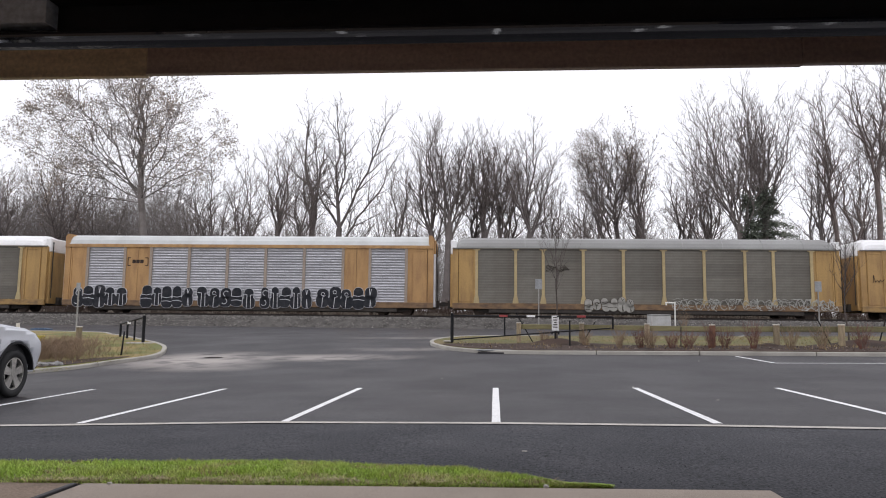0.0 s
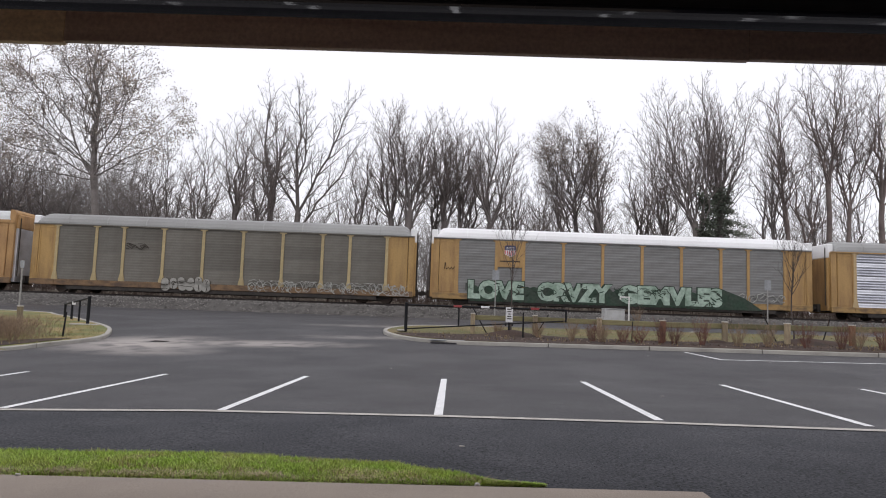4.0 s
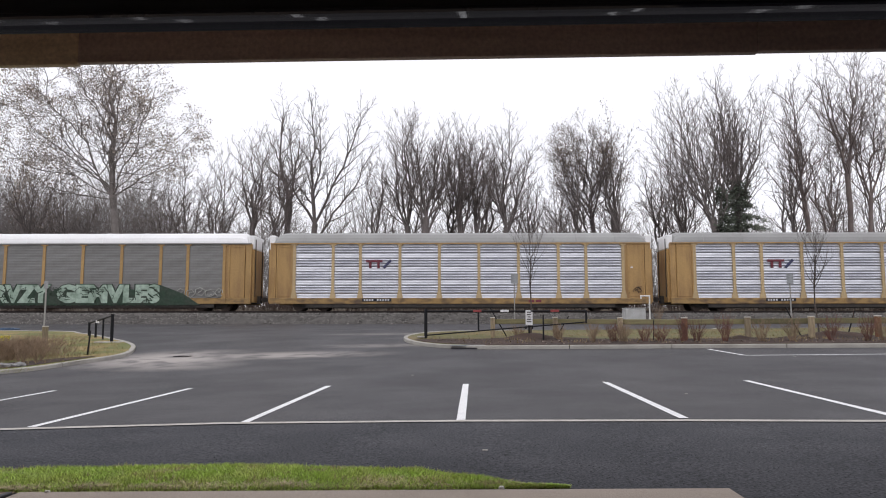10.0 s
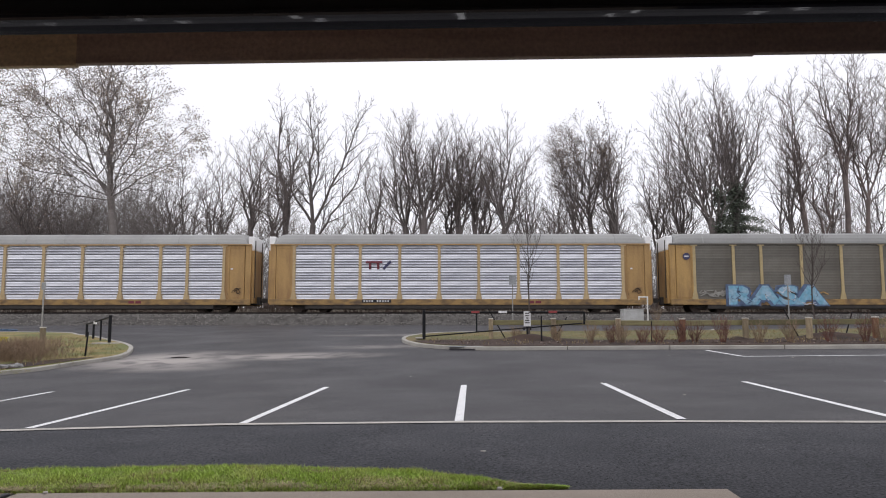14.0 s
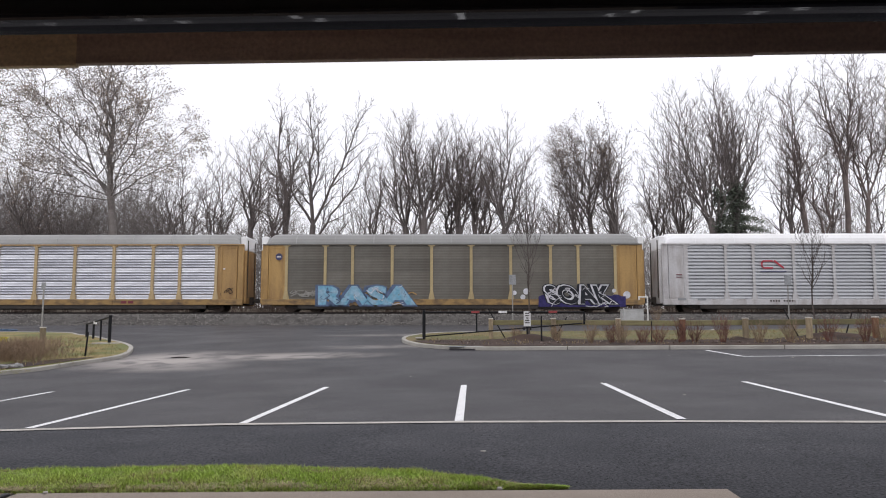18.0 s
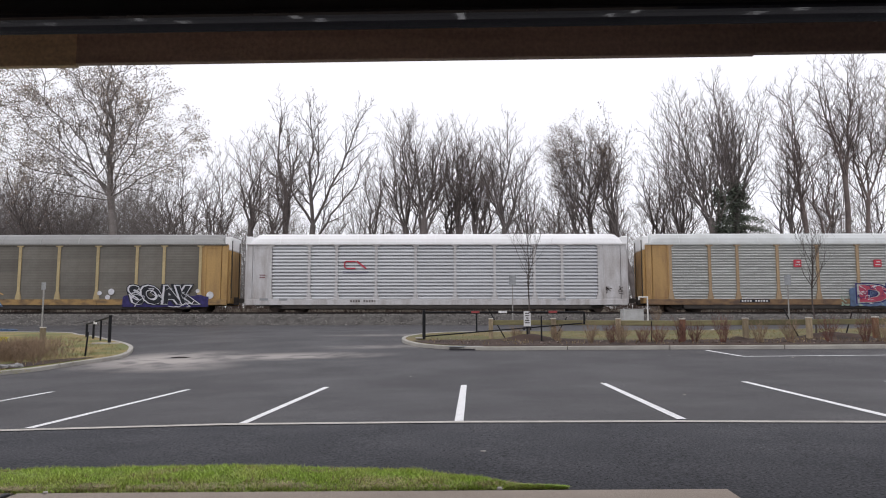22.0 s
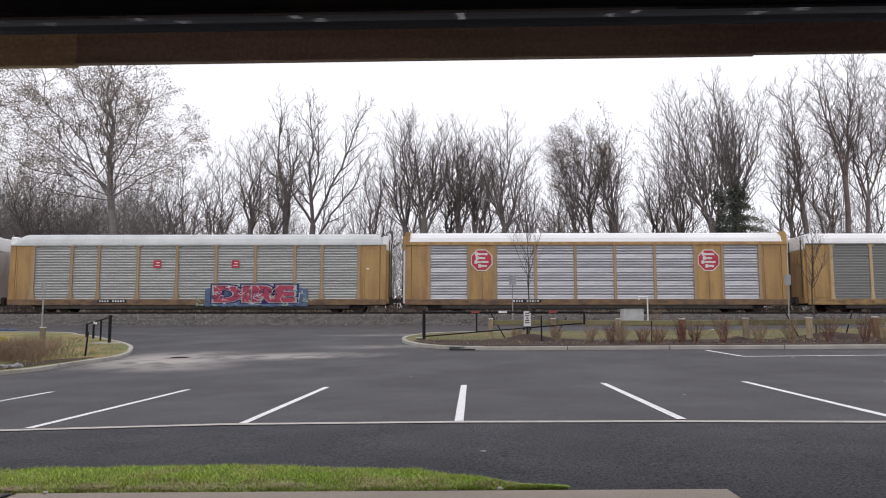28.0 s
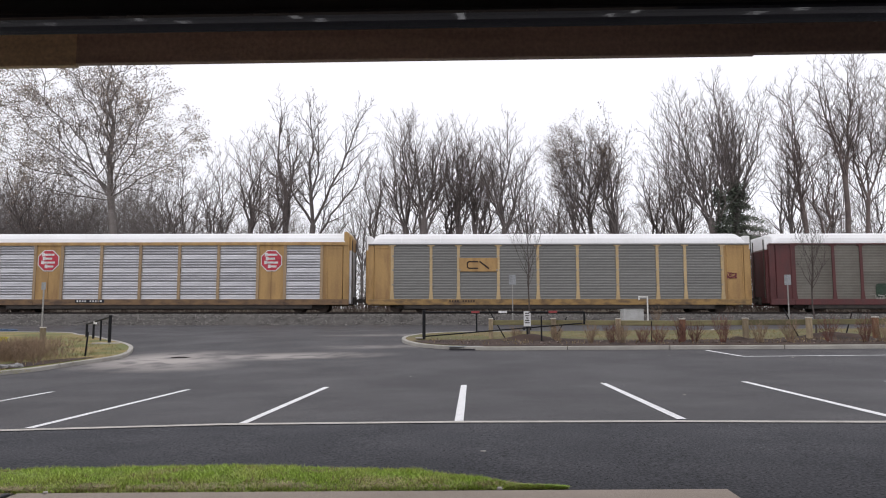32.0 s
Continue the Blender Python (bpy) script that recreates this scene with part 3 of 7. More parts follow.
def ballast_bed():
    rng = random.Random(4)
    us = steps(-90, 90, 0.45)
    prof = [(-7.9, 1.00), (-7.2, 1.16), (-6.6, 1.42), (-6.0, 1.70), (-5.4, 1.83), (-4.9, 1.88), (-4.2, 1.89), (-2.8, 1.89), (-1.2, 1.90), (0.4, 1.98), (1.5, 2.0), (2.8, 2.0), (3.9, 1.95), (5.5, 1.25)]
    verts, faces, k = [], [], len(prof)
    for u in us:
        for v, z in prof:
            verts.append((u + rng.uniform(-0.1, 0.1), v + rng.uniform(-0.1, 0.1), z + rng.uniform(-0.035, 0.025)))
    for i in range(len(us) - 1):
        for j in range(k - 1):
            a = i * k + j
            faces.append((a, a + k, a + k + 1, a + 1))
    ob = along_track(link_mesh("ballast", verts, faces, M["ballast"]))
    tagged(ob, "sloping bed of grey crushed stone ballast", "ballast", kind="stuff")
    verts, faces = [], []
    for i in range(15000):
        u, s = rng.uniform(-40, 42), rng.random()
        v = -7.5 + 3.4 * s
        z = float(np.interp(v, [p[0] for p in prof], [p[1] for p in prof]))
        r = rng.uniform(0.03, 0.075)
        c = len(verts)
        for q in ((r, 0, 0), (-r * 0.8, r * 0.6, 0), (-r * 0.7, -r * 0.8, 0.01), (rng.uniform(-r, r) * 0.4, 0, r * rng.uniform(0.7, 1.2))):
            w = rng.uniform(0.8, 1.2)
            verts.append((u + q[0] * w, v + q[1] * w, z + q[2] * w - 0.005))
        faces += [(c, c + 1, c + 3), (c + 1, c + 2, c + 3), (c + 2, c, c + 3)]
    ob = along_track(link_mesh("loose_stones", verts, faces, M["stone"]))
    tagged(ob, "loose pale stones on the ballast shoulder", "stones", kind="stuff")
    verts, faces = [], []
    us = steps(-42, 42, 0.3)
    for i, u in enumerate(us):
        w = 0.16 + 0.20 * abs(noise.noise((u * 0.8, 0, 3))) + 0.1 * noise.noise((u * 3, 0, 8))
        verts += [(u, -7.96 - w, 1.13), (u, -7.5, 1.16)]
        if i:
            c = 2 * i
            faces.append((c - 2, c, c + 1, c - 1))
    ob = along_track(link_mesh("dirt_edge", verts, faces, M["soil"]))
    tagged(ob, "uneven dark strip along the foot of the ballast", "dirt", kind="structure")


def islands_random(m, spread):
    """Vary a material by loose piece."""
    n, l = m.node_tree.nodes, m.node_tree.links
    hsv = next(x for x in n if x.type == "HUE_SAT")
    geo = n.new("ShaderNodeNewGeometry")
    r = n.new("ShaderNodeMapRange")
    r.inputs["To Min"].default_value, r.inputs["To Max"].default_value = 1 - spread, 1 + spread
    l.new(geo.outputs["Random Per Island"], r.inputs["Value"])
    l.new(r.outputs["Result"], hsv.inputs["Value"])


for key, spread in (("stone", 0.65), ("grit", 0.6), ("blade", 0.45), ("straw", 0.45), ("turf_blade", 0.4), ("turf_straw", 0.45), ("leaf_brown", 0.5), ("leaf_dark", 0.5), ("ivy", 0.6), ("needle", 0.5)):
    islands_random(M[key], spread)


def rail_track(centre, label, drop=0.0):
    root = along_track(thing("railway_track", label=label, category="railway track", kind="structure"))
    root.matrix_basis = TRACK @ pose(0, centre, -drop)
    for side in (-0.7525, 0.7525):
        prof = [(-0.07, 0), (0.07, 0), (0.07, 0.015), (0.015, 0.035), (0.012, 0.115), (0.036, 0.125), (0.036, 0.155), (-0.036, 0.155), (-0.036, 0.125), (-0.012, 0.115), (-0.015, 0.035), (-0.07, 0.015)]
        bm = prism(B(), [(y + side, z + RAIL - 0.155) for y, z in prof], -95, 95)
        part("rail", bm, M["rail"], root)
    bm = box(B(), -0.115, 0.115, -1.3, 1.3, RAIL - 0.32, RAIL - 0.135)
    first = part("sleeper", bm, M["sleeper"], root)
    for i in range(1, 150):
        ob = new("sleeper", first.data)
        ob.parent = root
        ob.matrix_basis = pose(-45 + 0.6 * i, 0, 0)
    first.matrix_basis = pose(-45, 0, 0)
    return root


ballast_bed()
rail_track(-2.85, "empty near railway track with rusty rails on ballast", 0.11)
rail_track(1.5, "far railway track under the moving train")


# ---- the shelter over the camera ----
def shelter():
    root = thing("shelter_roof", label="dark timber and steel porch roof seen from below", category="porch roof", kind="structure")
    # fascia board at the outer edge, lighter new board at one end
    fascia_y = 4.43
    for x0, x1, z, key, label in ((-2.42, 1.965, 2.897, "beam_wood", "dark stained fascia board"), (1.966, 9, 2.905, "beam_wood", "dark stained fascia board"), (-9, -2.421, 2.885, "beam_pale", "lighter fascia board")):
        lap = 0.003 if key == "beam_pale" else 0.0
        part("fascia_board", box(B(), x0, x1, fascia_y + lap, fascia_y + lap + 0.05, z, 3.16, 0.004), M[key], root, label)
    # steel beam with a glossy rounded lower flange
    z0 = 2.69
    out = [(3.245, z0 + 0.018), (3.252, z0 + 0.006), (3.27, z0), (3.31, z0 + 0.002), (3.36, z0 + 0.006), (3.41, z0 + 0.002), (3.45, z0), (3.468, z0 + 0.006), (3.475, z0 + 0.018), (3.45, z0 + 0.03), (3.27, z0 + 0.03)]
    ob = part("lower_flange", prism(B(), out, -9, 9), M["beam_steel"], root, "glossy black flange", smooth=False)
    part("beam_web", box(B(), -9, 9, 3.345, 3.375, z0 + 0.03, z0 + 0.20), M["dull_steel"], root)
    part("upper_flange", box(B(), -9, 9, 3.245, 3.475, z0 + 0.20, z0 + 0.225), M["dull_steel"], root)
    # timber blocking between the rafters, above the beam
    for x0, x1, key in ((-9, -1.95, "beam_pale"), (-1.77, 0.23, "beam_wood"), (0.41, 2.31, "beam_wood"), (2.49, 9, "beam_wood")):
        part("blocking", box(B(), x0, x1, 3.30, 3.345, z0 + 0.226, 3.133, 0.004), M[key], root, "timber blocking on the beam")
    # board ceiling and rafters
    ceiling = part("ceiling", box(B(), -9, 9, -4.0, 4.43, 3.16, 3.22), M["beam_wood"], None)
    tagged(ceiling, "dark stained board ceiling of the porch", "ceiling", kind="structure")
    board = box(B(), -9, 9, 0, 0.135, 3.135, 3.158)
    first = part("ceiling_board", board, M["beam_wood"], root)
    first.matrix_basis = pose(0, -4.0, 0)
    y = -3.855
    while y < 4.3:
        ob = new("ceiling_board", first.data)
        ob.parent = root
        ob.matrix_basis = pose(0, y, 0)
        y += 0.145
    for x in (-8.1, -6.02, -3.94, -1.86, 0.32, 2.40, 4.48, 6.56):
        part("rafter", box(B(), x - 0.085, x + 0.085, -3.9, 3.36, z0 + 0.226, 3.13, 0.004), M["dull_steel"], root, "black rafter")
        part("bracket", box(B(), x - 0.06, x + 0.06, 3.20, 3.245, z0 + 0.19, z0 + 0.222), M["post_grey"], root, "pale steel bracket")
    part("flashing", box(B(), -3.9, -2.38, 3.236, 3.342, 2.755, 2.885), M["sheet_metal"], root, "blue-white metal cover plate")
    for x in (-6.0, 6.2):
        part("post", box(B(), x - 0.09, x + 0.09, 3.27, 3.45, ground_z(x, 3.3), z0), M["beam_wood"], root, "dark timber post")
    # added out of view: closes the porch and bounces light onto the timber
    wall = part("wall_back", box(B(), -9, 9, -4.2, -4.0, -0.3, 3.22), M["wall"], None)
    tagged(wall, "added unseen cream wall behind the porch, pale to bounce light", "wall", kind="structure")
    roof = part("roof_deck", box(B(), -9.2, 9.2, -4.3, 4.52, 3.222, 3.36), M["dull_steel"], None)
    tagged(roof, "dark porch roof deck", "roof", kind="structure")


shelter()


def concrete_walk():
    root = thing("pavement", label="brownish concrete walk beside the grass strip", category="pavement", kind="structure")
    xs = [-3.18, 1.96]
    for a, b in zip(xs, xs[1:]):
        bm = box(B(), a + 0.006, b - 0.006, -4.0, 5.33 - 0.03 * (b > 1), -0.2, 0.02)
        for v in bm.verts:
            v.co.z += 0.017 * v.co.x
            if b > 1.9 and v.co.x > 1.5 and v.co.y > 4:
                v.co.y -= 0.06
        bmesh.ops.bevel(bm, geom=list(bm.edges), offset=0.008, segments=1, affect="EDGES")
        part("concrete_panel", bm, M["slab"], root)
    part("edging", box(B(), -3.235, -3.19, -4.0, 5.24, -0.25, -0.020, 0.006), M["dull_steel"], root, "black edging strip")
    earth = part("earth_strip", box(B(), -9.0, -3.236, -4.0, 5.34, -0.3, -0.042), M["earth"], None)
    for v in earth.data.vertices:
        v.co.z += 0.017 * (v.co.x + 3.2)
    tagged(earth, "bare brown earth beside the concrete walk", "earth", kind="structure")
    for x, y in ((-2.95, 5.27), (0.36, 5.29)):
        cone = B()
        rod(cone, (x, y, ground_z(x, y) + 0.018), (x, y, ground_z(x, y) + 0.034), 0.022, 0.017, 10)
        tagged(part("survey_cap", cone, M["cap"], None), "small white round cap on the edge of the concrete walk", "cap", "walk caps")


concrete_walk()


# ---- the near grass strip ----
def strip_far(x):
    return float(np.interp(x, (-12, -4.0, -1.9, -0.3, 0.18, 0.5, 0.85), (6.02, 6.22, 6.33, 6.03, 5.69, 5.41, 5.335)))


def grass_strip():
    xs = steps(-12, 0.85, 0.25)
    verts, faces = [], []
    for x in xs:
        for k in range(6):
            y = 5.33 + (strip_far(x) - 5.33) * k / 5
            verts.append((x, y, ground_z(x, y) + (0.006 if k in (0, 5) else 0.02) + 0.008 * noise.noise((x * 2, y * 2, 0))))
    for i in range(len(xs) - 1):
        for k in range(5):
            a = i * 6 + k
            faces.append((a, a + 6, a + 7, a + 1))
    tagged(link_mesh("lawn_strip", verts, faces, M["lawn"]), "strip of bright green turf along the walk", "lawn", kind="structure")
    rng = random.Random(9)
    for name, key, count, tall, label in (("grass", "blade", 56000, 0.029, "short green grass blades"), ("dry_grass", "straw", 15000, 0.034, "straw-coloured dead grass blades")):
        verts, faces = [], []
        for i in range(count):
            x = rng.uniform(-6.5, 0.85)
            s = rng.random()
            y = 5.33 + max(0.0, strip_far(x) - 5.31) * s
            bare = noise.noise((x * 2.3, y * 4.0, 21)) + 0.5 * noise.noise((x * 7, y * 9, 22))
            if key == "blade" and bare > 0.30 and rng.random() < 0.6:
                continue
            if key == "straw" and bare < 0.30 and noise.noise((x * 1.3, y * 2.5, 7)) < 0.42 - 0.62 * (s < 0.14) - 0.36 * (-0.75 < x < 0.1):
                continue
            z = ground_z(x, y) + 0.004 + 0.018 * math.sin(math.pi * s)
            a = rng.uniform(0, 6.28)
            h = tall * rng.uniform(0.4, 1.35) * (1 + 0.55 * noise.noise((x * 3.1, y * 3.1, 5)))
            dx, dy = math.cos(a) * 0.004, math.sin(a) * 0.004
            h *= min(1.0, 0.35 + 1.1 * (0.85 - x))
            lx, ly = rng.uniform(-0.035, 0.035), rng.uniform(-0.035, 0.035)
            c = len(verts)
            verts += [(x - dx, y - dy, z), (x + dx, y + dy, z), (x + lx, y + ly, z + h)]
            faces.append((c, c + 1, c + 2))
        tagged(link_mesh(name, verts, faces, M[key]), label, "grass", kind="stuff")


def straw_clumps():
    """Matted dead grass in clumps along the edge of the walk."""
    rng = random.Random(29)
    spots = [(-0.42, 5.52, 0.16), (-0.16, 5.42, 0.13), (-0.62, 5.62, 0.12)] + [(rng.uniform(-4.2, 0.5), rng.uniform(5.33, 5.46), rng.uniform(0.04, 0.11)) for _ in range(34)]
    verts, faces = [], []
    for cx, cy, size in spots:
        for i in range(int(900 * size)):
            x, y = rng.gauss(cx, size), rng.gauss(cy, size * 0.5)
            if y < 5.34 or y > strip_far(x):
                continue
            z = ground_z(x, y) + 0.018 + rng.uniform(0, 0.022)
            a, ln = rng.uniform(0, 6.28), rng.uniform(0.03, 0.09)
            d, e = Vector((math.cos(a), math.sin(a), rng.uniform(-0.05, 0.35))) * ln, Vector((-math.sin(a), math.cos(a), 0)) * 0.0028
            p = Vector((x, y, z))
            c = len(verts)
            verts += [p - e, p + e, p + d]
            faces.append((c, c + 1, c + 2))
    tagged(link_mesh("straw_mat", verts, faces, M["straw"]), "matted straw clumps at the edge of the turf", "dead grass", kind="stuff")


def loose_grit():
    """Loose chips of stone on the coarse driveway."""
    rng = random.Random(30)
    for name, key, count, label in (("grit", "grit", 5200, "loose grey stone grit on the driveway"), ("dark_grit", "trim", 3600, "loose black stone grit on the driveway")):
        verts, faces = [], []
        for i in range(count):
            x, y = rng.uniform(-5.5, 6.5), rng.uniform(5.0, 8.7)
            if x < 2.1 and y < 5.4 or x < 0.9 and y < strip_far(x) + 0.02 or noise.noise((x * 0.7, y * 0.7, 12)) < rng.uniform(-0.5, 0.5):
                continue
            r, z = rng.uniform(0.0025, 0.0065), ground_z(x, y) + 0.004
            c = len(verts)
            verts += [(x - r, y - r * 0.6, z), (x + r, y - r * 0.5, z), (x + rng.uniform(-r, r) * 0.4, y + r, z), (x, y, z + r * rng.uniform(0.8, 1.5))]
            faces += [(c, c + 1, c + 3), (c + 1, c + 2, c + 3), (c + 2, c, c + 3)]
        tagged(link_mesh(name, verts, faces, M[key]), label, "grit", kind="stuff")


grass_strip()
straw_clumps()
loose_grit()


# ---- the train of covered car carriers ----
CAR_LENGTH, CAR_PITCH, FIRST, INSET = 27.68, 28.7, -150.93, 0.18
BAYS = [(2.0, 4.57), (4.86, 6.55), (6.82, 9.42), (9.66, 12.26), (12.50, 15.10), (15.34, 17.94), (18.18, 20.78), (21.05, 22.74), (23.03, 25.45)]
SILL_0, SILL_1, EAVE = 0.36, 0.91, 4.87


def travel(t):
    """How far the train has come along its track, in metres, 0 at 13 s."""
    u = (t - 13) / 10
    slack = float(np.interp(t, (0, 2, 6.5, 12.5, 20, 23, 29), (-0.07, -0.09, -0.10, 0.09, 0.11, 0.08, 0.0)))
    return -72.034 * u - 1.855 * u ** 2 + 0.0457 * u ** 3 - 0.0231 * u ** 4 + slack


SHEET = (EAVE - 0.06 - SILL_1 - 0.02) / 4


def corrugated(width, deep, slot):
    """One sheet of a bay: rolled ridges, shallower towards the foot of the deepest kind."""
    verts, faces, prof = [], [], []
    slatted = deep > 0.11
    rows = 4 if slatted else 5
    z, p = 0.0, SHEET / rows
    for r in range(rows):
        out = deep * (0.06 if r < 2 and deep == 0.10 else 0.74 if deep > 0.06 else 0.48)
        if slatted:
            prof += [(-0.05, z + p * 0.04), (-0.05, z + p * 0.22), (-0.02, z + p * 0.58), (0.10, z + p * 0.62), (0.10, z + p * 0.94)]
        else:
            prof += [(-out, z), (-out, z + p * 0.06), (0.0, z + p * 0.40), (0.0, z + p * 0.46)]
        z += p
    prof += [(-0.05 if slatted else -deep * 0.48, SHEET)]
    for y, zz in prof:
        verts += [(0, y, zz), (width, y, zz)]
    for i in range(len(prof) - 1):
        faces.append((2 * i, 2 * i + 1, 2 * i + 3, 2 * i + 2))
    k = len(verts)
    verts += [(0, slot + 0.01, 0), (width, slot + 0.01, 0), (width, slot + 0.01, SHEET), (0, slot + 0.01, SHEET)]
    faces.append((k, k + 3, k + 2, k + 1))
    me = bpy.data.meshes.new("panel")
    me.from_pydata(verts, [], faces)
    me.update()
    return me


PANELS = {}


def bay_panel(root, bay, key, deep):
    a, b = BAYS[bay]
    tag = (round(b - a, 1), key, deep)
    if tag not in PANELS:
        PANELS[tag] = corrugated(b - a + 0.16, deep, 0.14 if deep > 0.05 else deep * 0.9)
        PANELS[tag].materials.append(M[key])
    for k in range(4):
        ob = new("panel", PANELS[tag])
        ob.parent = root
        ob.matrix_basis = pose(a - 0.08, 0.065 if deep > 0.06 else 0.015, SILL_1 + 0.02 + SHEET * k)


def post_mesh(key, flare):
    name = (key, flare)
    if name not in PANELS:
        w, base, cap = 0.10, 0.10 + flare, 0.15 if flare else 0.01
        bm = plate(B(), [(-base, SILL_1 - 0.02), (base, SILL_1 - 0.02), (base, SILL_1 + 0.10), (w, SILL_1 + 0.62), (w, EAVE - 0.17), (w + cap, EAVE - 0.13), (w + cap, EAVE - 0.02), (-w - cap, EAVE - 0.02), (-w - cap, EAVE - 0.13), (-w, EAVE - 0.17), (-w, SILL_1 + 0.62), (-base, SILL_1 + 0.10)], -0.06, 0.05)
        me = bpy.data.meshes.new("post")
        bmesh.ops.recalc_face_normals(bm, faces=bm.faces)
        bm.to_mesh(me)
        bm.free()
        me.materials.append(M[key])
        PANELS[name] = me
    return PANELS[name]


SHARED = {}


def shared(name, build, material, parent, at=None, label=""):
    """A part whose mesh is made once and shared by all the cars."""
    if (name, material) not in SHARED:
        bm = build()
        bmesh.ops.recalc_face_normals(bm, faces=bm.faces)
        me = bpy.data.meshes.new(name)
        bm.to_mesh(me)
        bm.free()
        me.materials.append(M[material])
        SHARED[(name, material)] = me
    ob = new(name.split(":")[0], SHARED[(name, material)])
    ob.parent = parent
    if at is not None:
        ob.matrix_basis = at
    if label:
        tagged(ob, label)
    return ob


def roof_shell():
    """A barrel roof with clipped, rounded ends."""
    prof = [(-0.06, 0.0), (-0.05, 0.10), (0.04, 0.30), (0.30, 0.50), (0.75, 0.63), (1.5, 0.70), (2.25, 0.63), (2.70, 0.50), (2.96, 0.30), (3.05, 0.10), (3.06, 0.0)]
    rings = [(0.44, 0.04), (0.50, 0.40), (0.64, 0.74), (0.86, 0.94), (1.15, 1.0)]
    rings += [(CAR_LENGTH - u, s) for u, s in rings[::-1]]
    bm = B()
    lines = [[bm.verts.new((u, y, EAVE + 0.02 + z * s * 1.27)) for y, z in prof] for u, s in rings]
    for a, b in zip(lines, lines[1:]):
        for i in range(len(prof) - 1):
            bm.faces.new((a[i], a[i + 1], b[i + 1], b[i]))
    bm.faces.new(lines[0])
    bm.faces.new(lines[-1][::-1])
    for a, b in zip(lines, lines[1:]):
        bm.faces.new((a[0], b[0], b[-1], a[-1]))
    return bm


def square_roof():
    """A full-length roof whose ends stand upright."""
    prof = [(-0.07, 0.0), (-0.06, 0.12), (0.03, 0.34), (0.30, 0.55), (0.75, 0.68), (1.5, 0.74), (2.25, 0.68), (2.70, 0.55), (2.97, 0.34), (3.06, 0.12), (3.07, 0.0)]
    return prism(B(), [(y, z * 1.27 + EAVE + 0.02) for y, z in prof], INSET + 0.30, CAR_LENGTH - INSET - 0.30)


def wheelset_mesh():
    bm = B()
    for s in (-0.76, 0.76):
        rod(bm, (0, s - 0.065, 0), (0, s + 0.065, 0), 0.42, 0.42, 20)
        rod(bm, (0, s - 0.09 * (1 if s > 0 else -1), 0), (0, s + 0.03, 0), 0.45, 0.45, 20)
        rod(bm, (0, s - 0.10, 0), (0, s + 0.10, 0), 0.13, 0.13, 10)
        for k in range(4):
            a = k * math.pi / 2
            rod(bm, (0.27 * math.cos(a), s - 0.07, 0.27 * math.sin(a)), (0.27 * math.cos(a), s + 0.07, 0.27 * math.sin(a)), 0.035, 0.035, 6)
    rod(bm, (0, -1.0, 0), (0, 1.0, 0), 0.10, 0.075, 8)
    return bm


def side_frame():
    bm = B()
    for v in (0.42, 2.46):
        plate(bm, [(-1.15, 0.36), (-0.72, 0.26), (-0.35, 0.20), (0.35, 0.20), (0.72, 0.26), (1.15, 0.36), (1.15, 0.52), (0.6, 0.62), (-0.6, 0.62), (-1.15, 0.52)], v, v + 0.12)
        for x in (-0.2, 0.0, 0.2):
            rod(bm, (x, v - 0.03, 0.24), (x, v - 0.03, 0.5), 0.06, 0.06, 8)
    box(bm, -0.25, 0.25, 0.3, 2.7, 0.45, 0.72)
    return bm


WHEELS = []


def bogie(root, u):
    ob = shared("bogie", side_frame, "under", root, pose(u, 0, 0), "dark cast steel bogie frame")
    for x in (-0.89, 0.89):
        ws = shared("wheelset", wheelset_mesh, "wheel", ob, pose(x, 1.5, 0.42), "steel wheels on an axle")
        WHEELS.append((ws, x))


def number_bars(root, u, key_back, key_front, z=0.78, w=2.1):
    part("number_plate", box(B(), u, u + w, -0.095, -0.088, z - 0.11, z + 0.11), M[key_back], root, "dark patch on the sill")
    bm = B()
    x = u + 0.12
    for i in range(10):
        ww = 0.11 if i != 4 else 0.0
        if ww:
            box(bm, x, x + ww, -0.100, -0.095, z - 0.06, z + 0.06)
        x += 0.19
    part("number_bars", bm, M[key_front], root, "row of small plain bars")


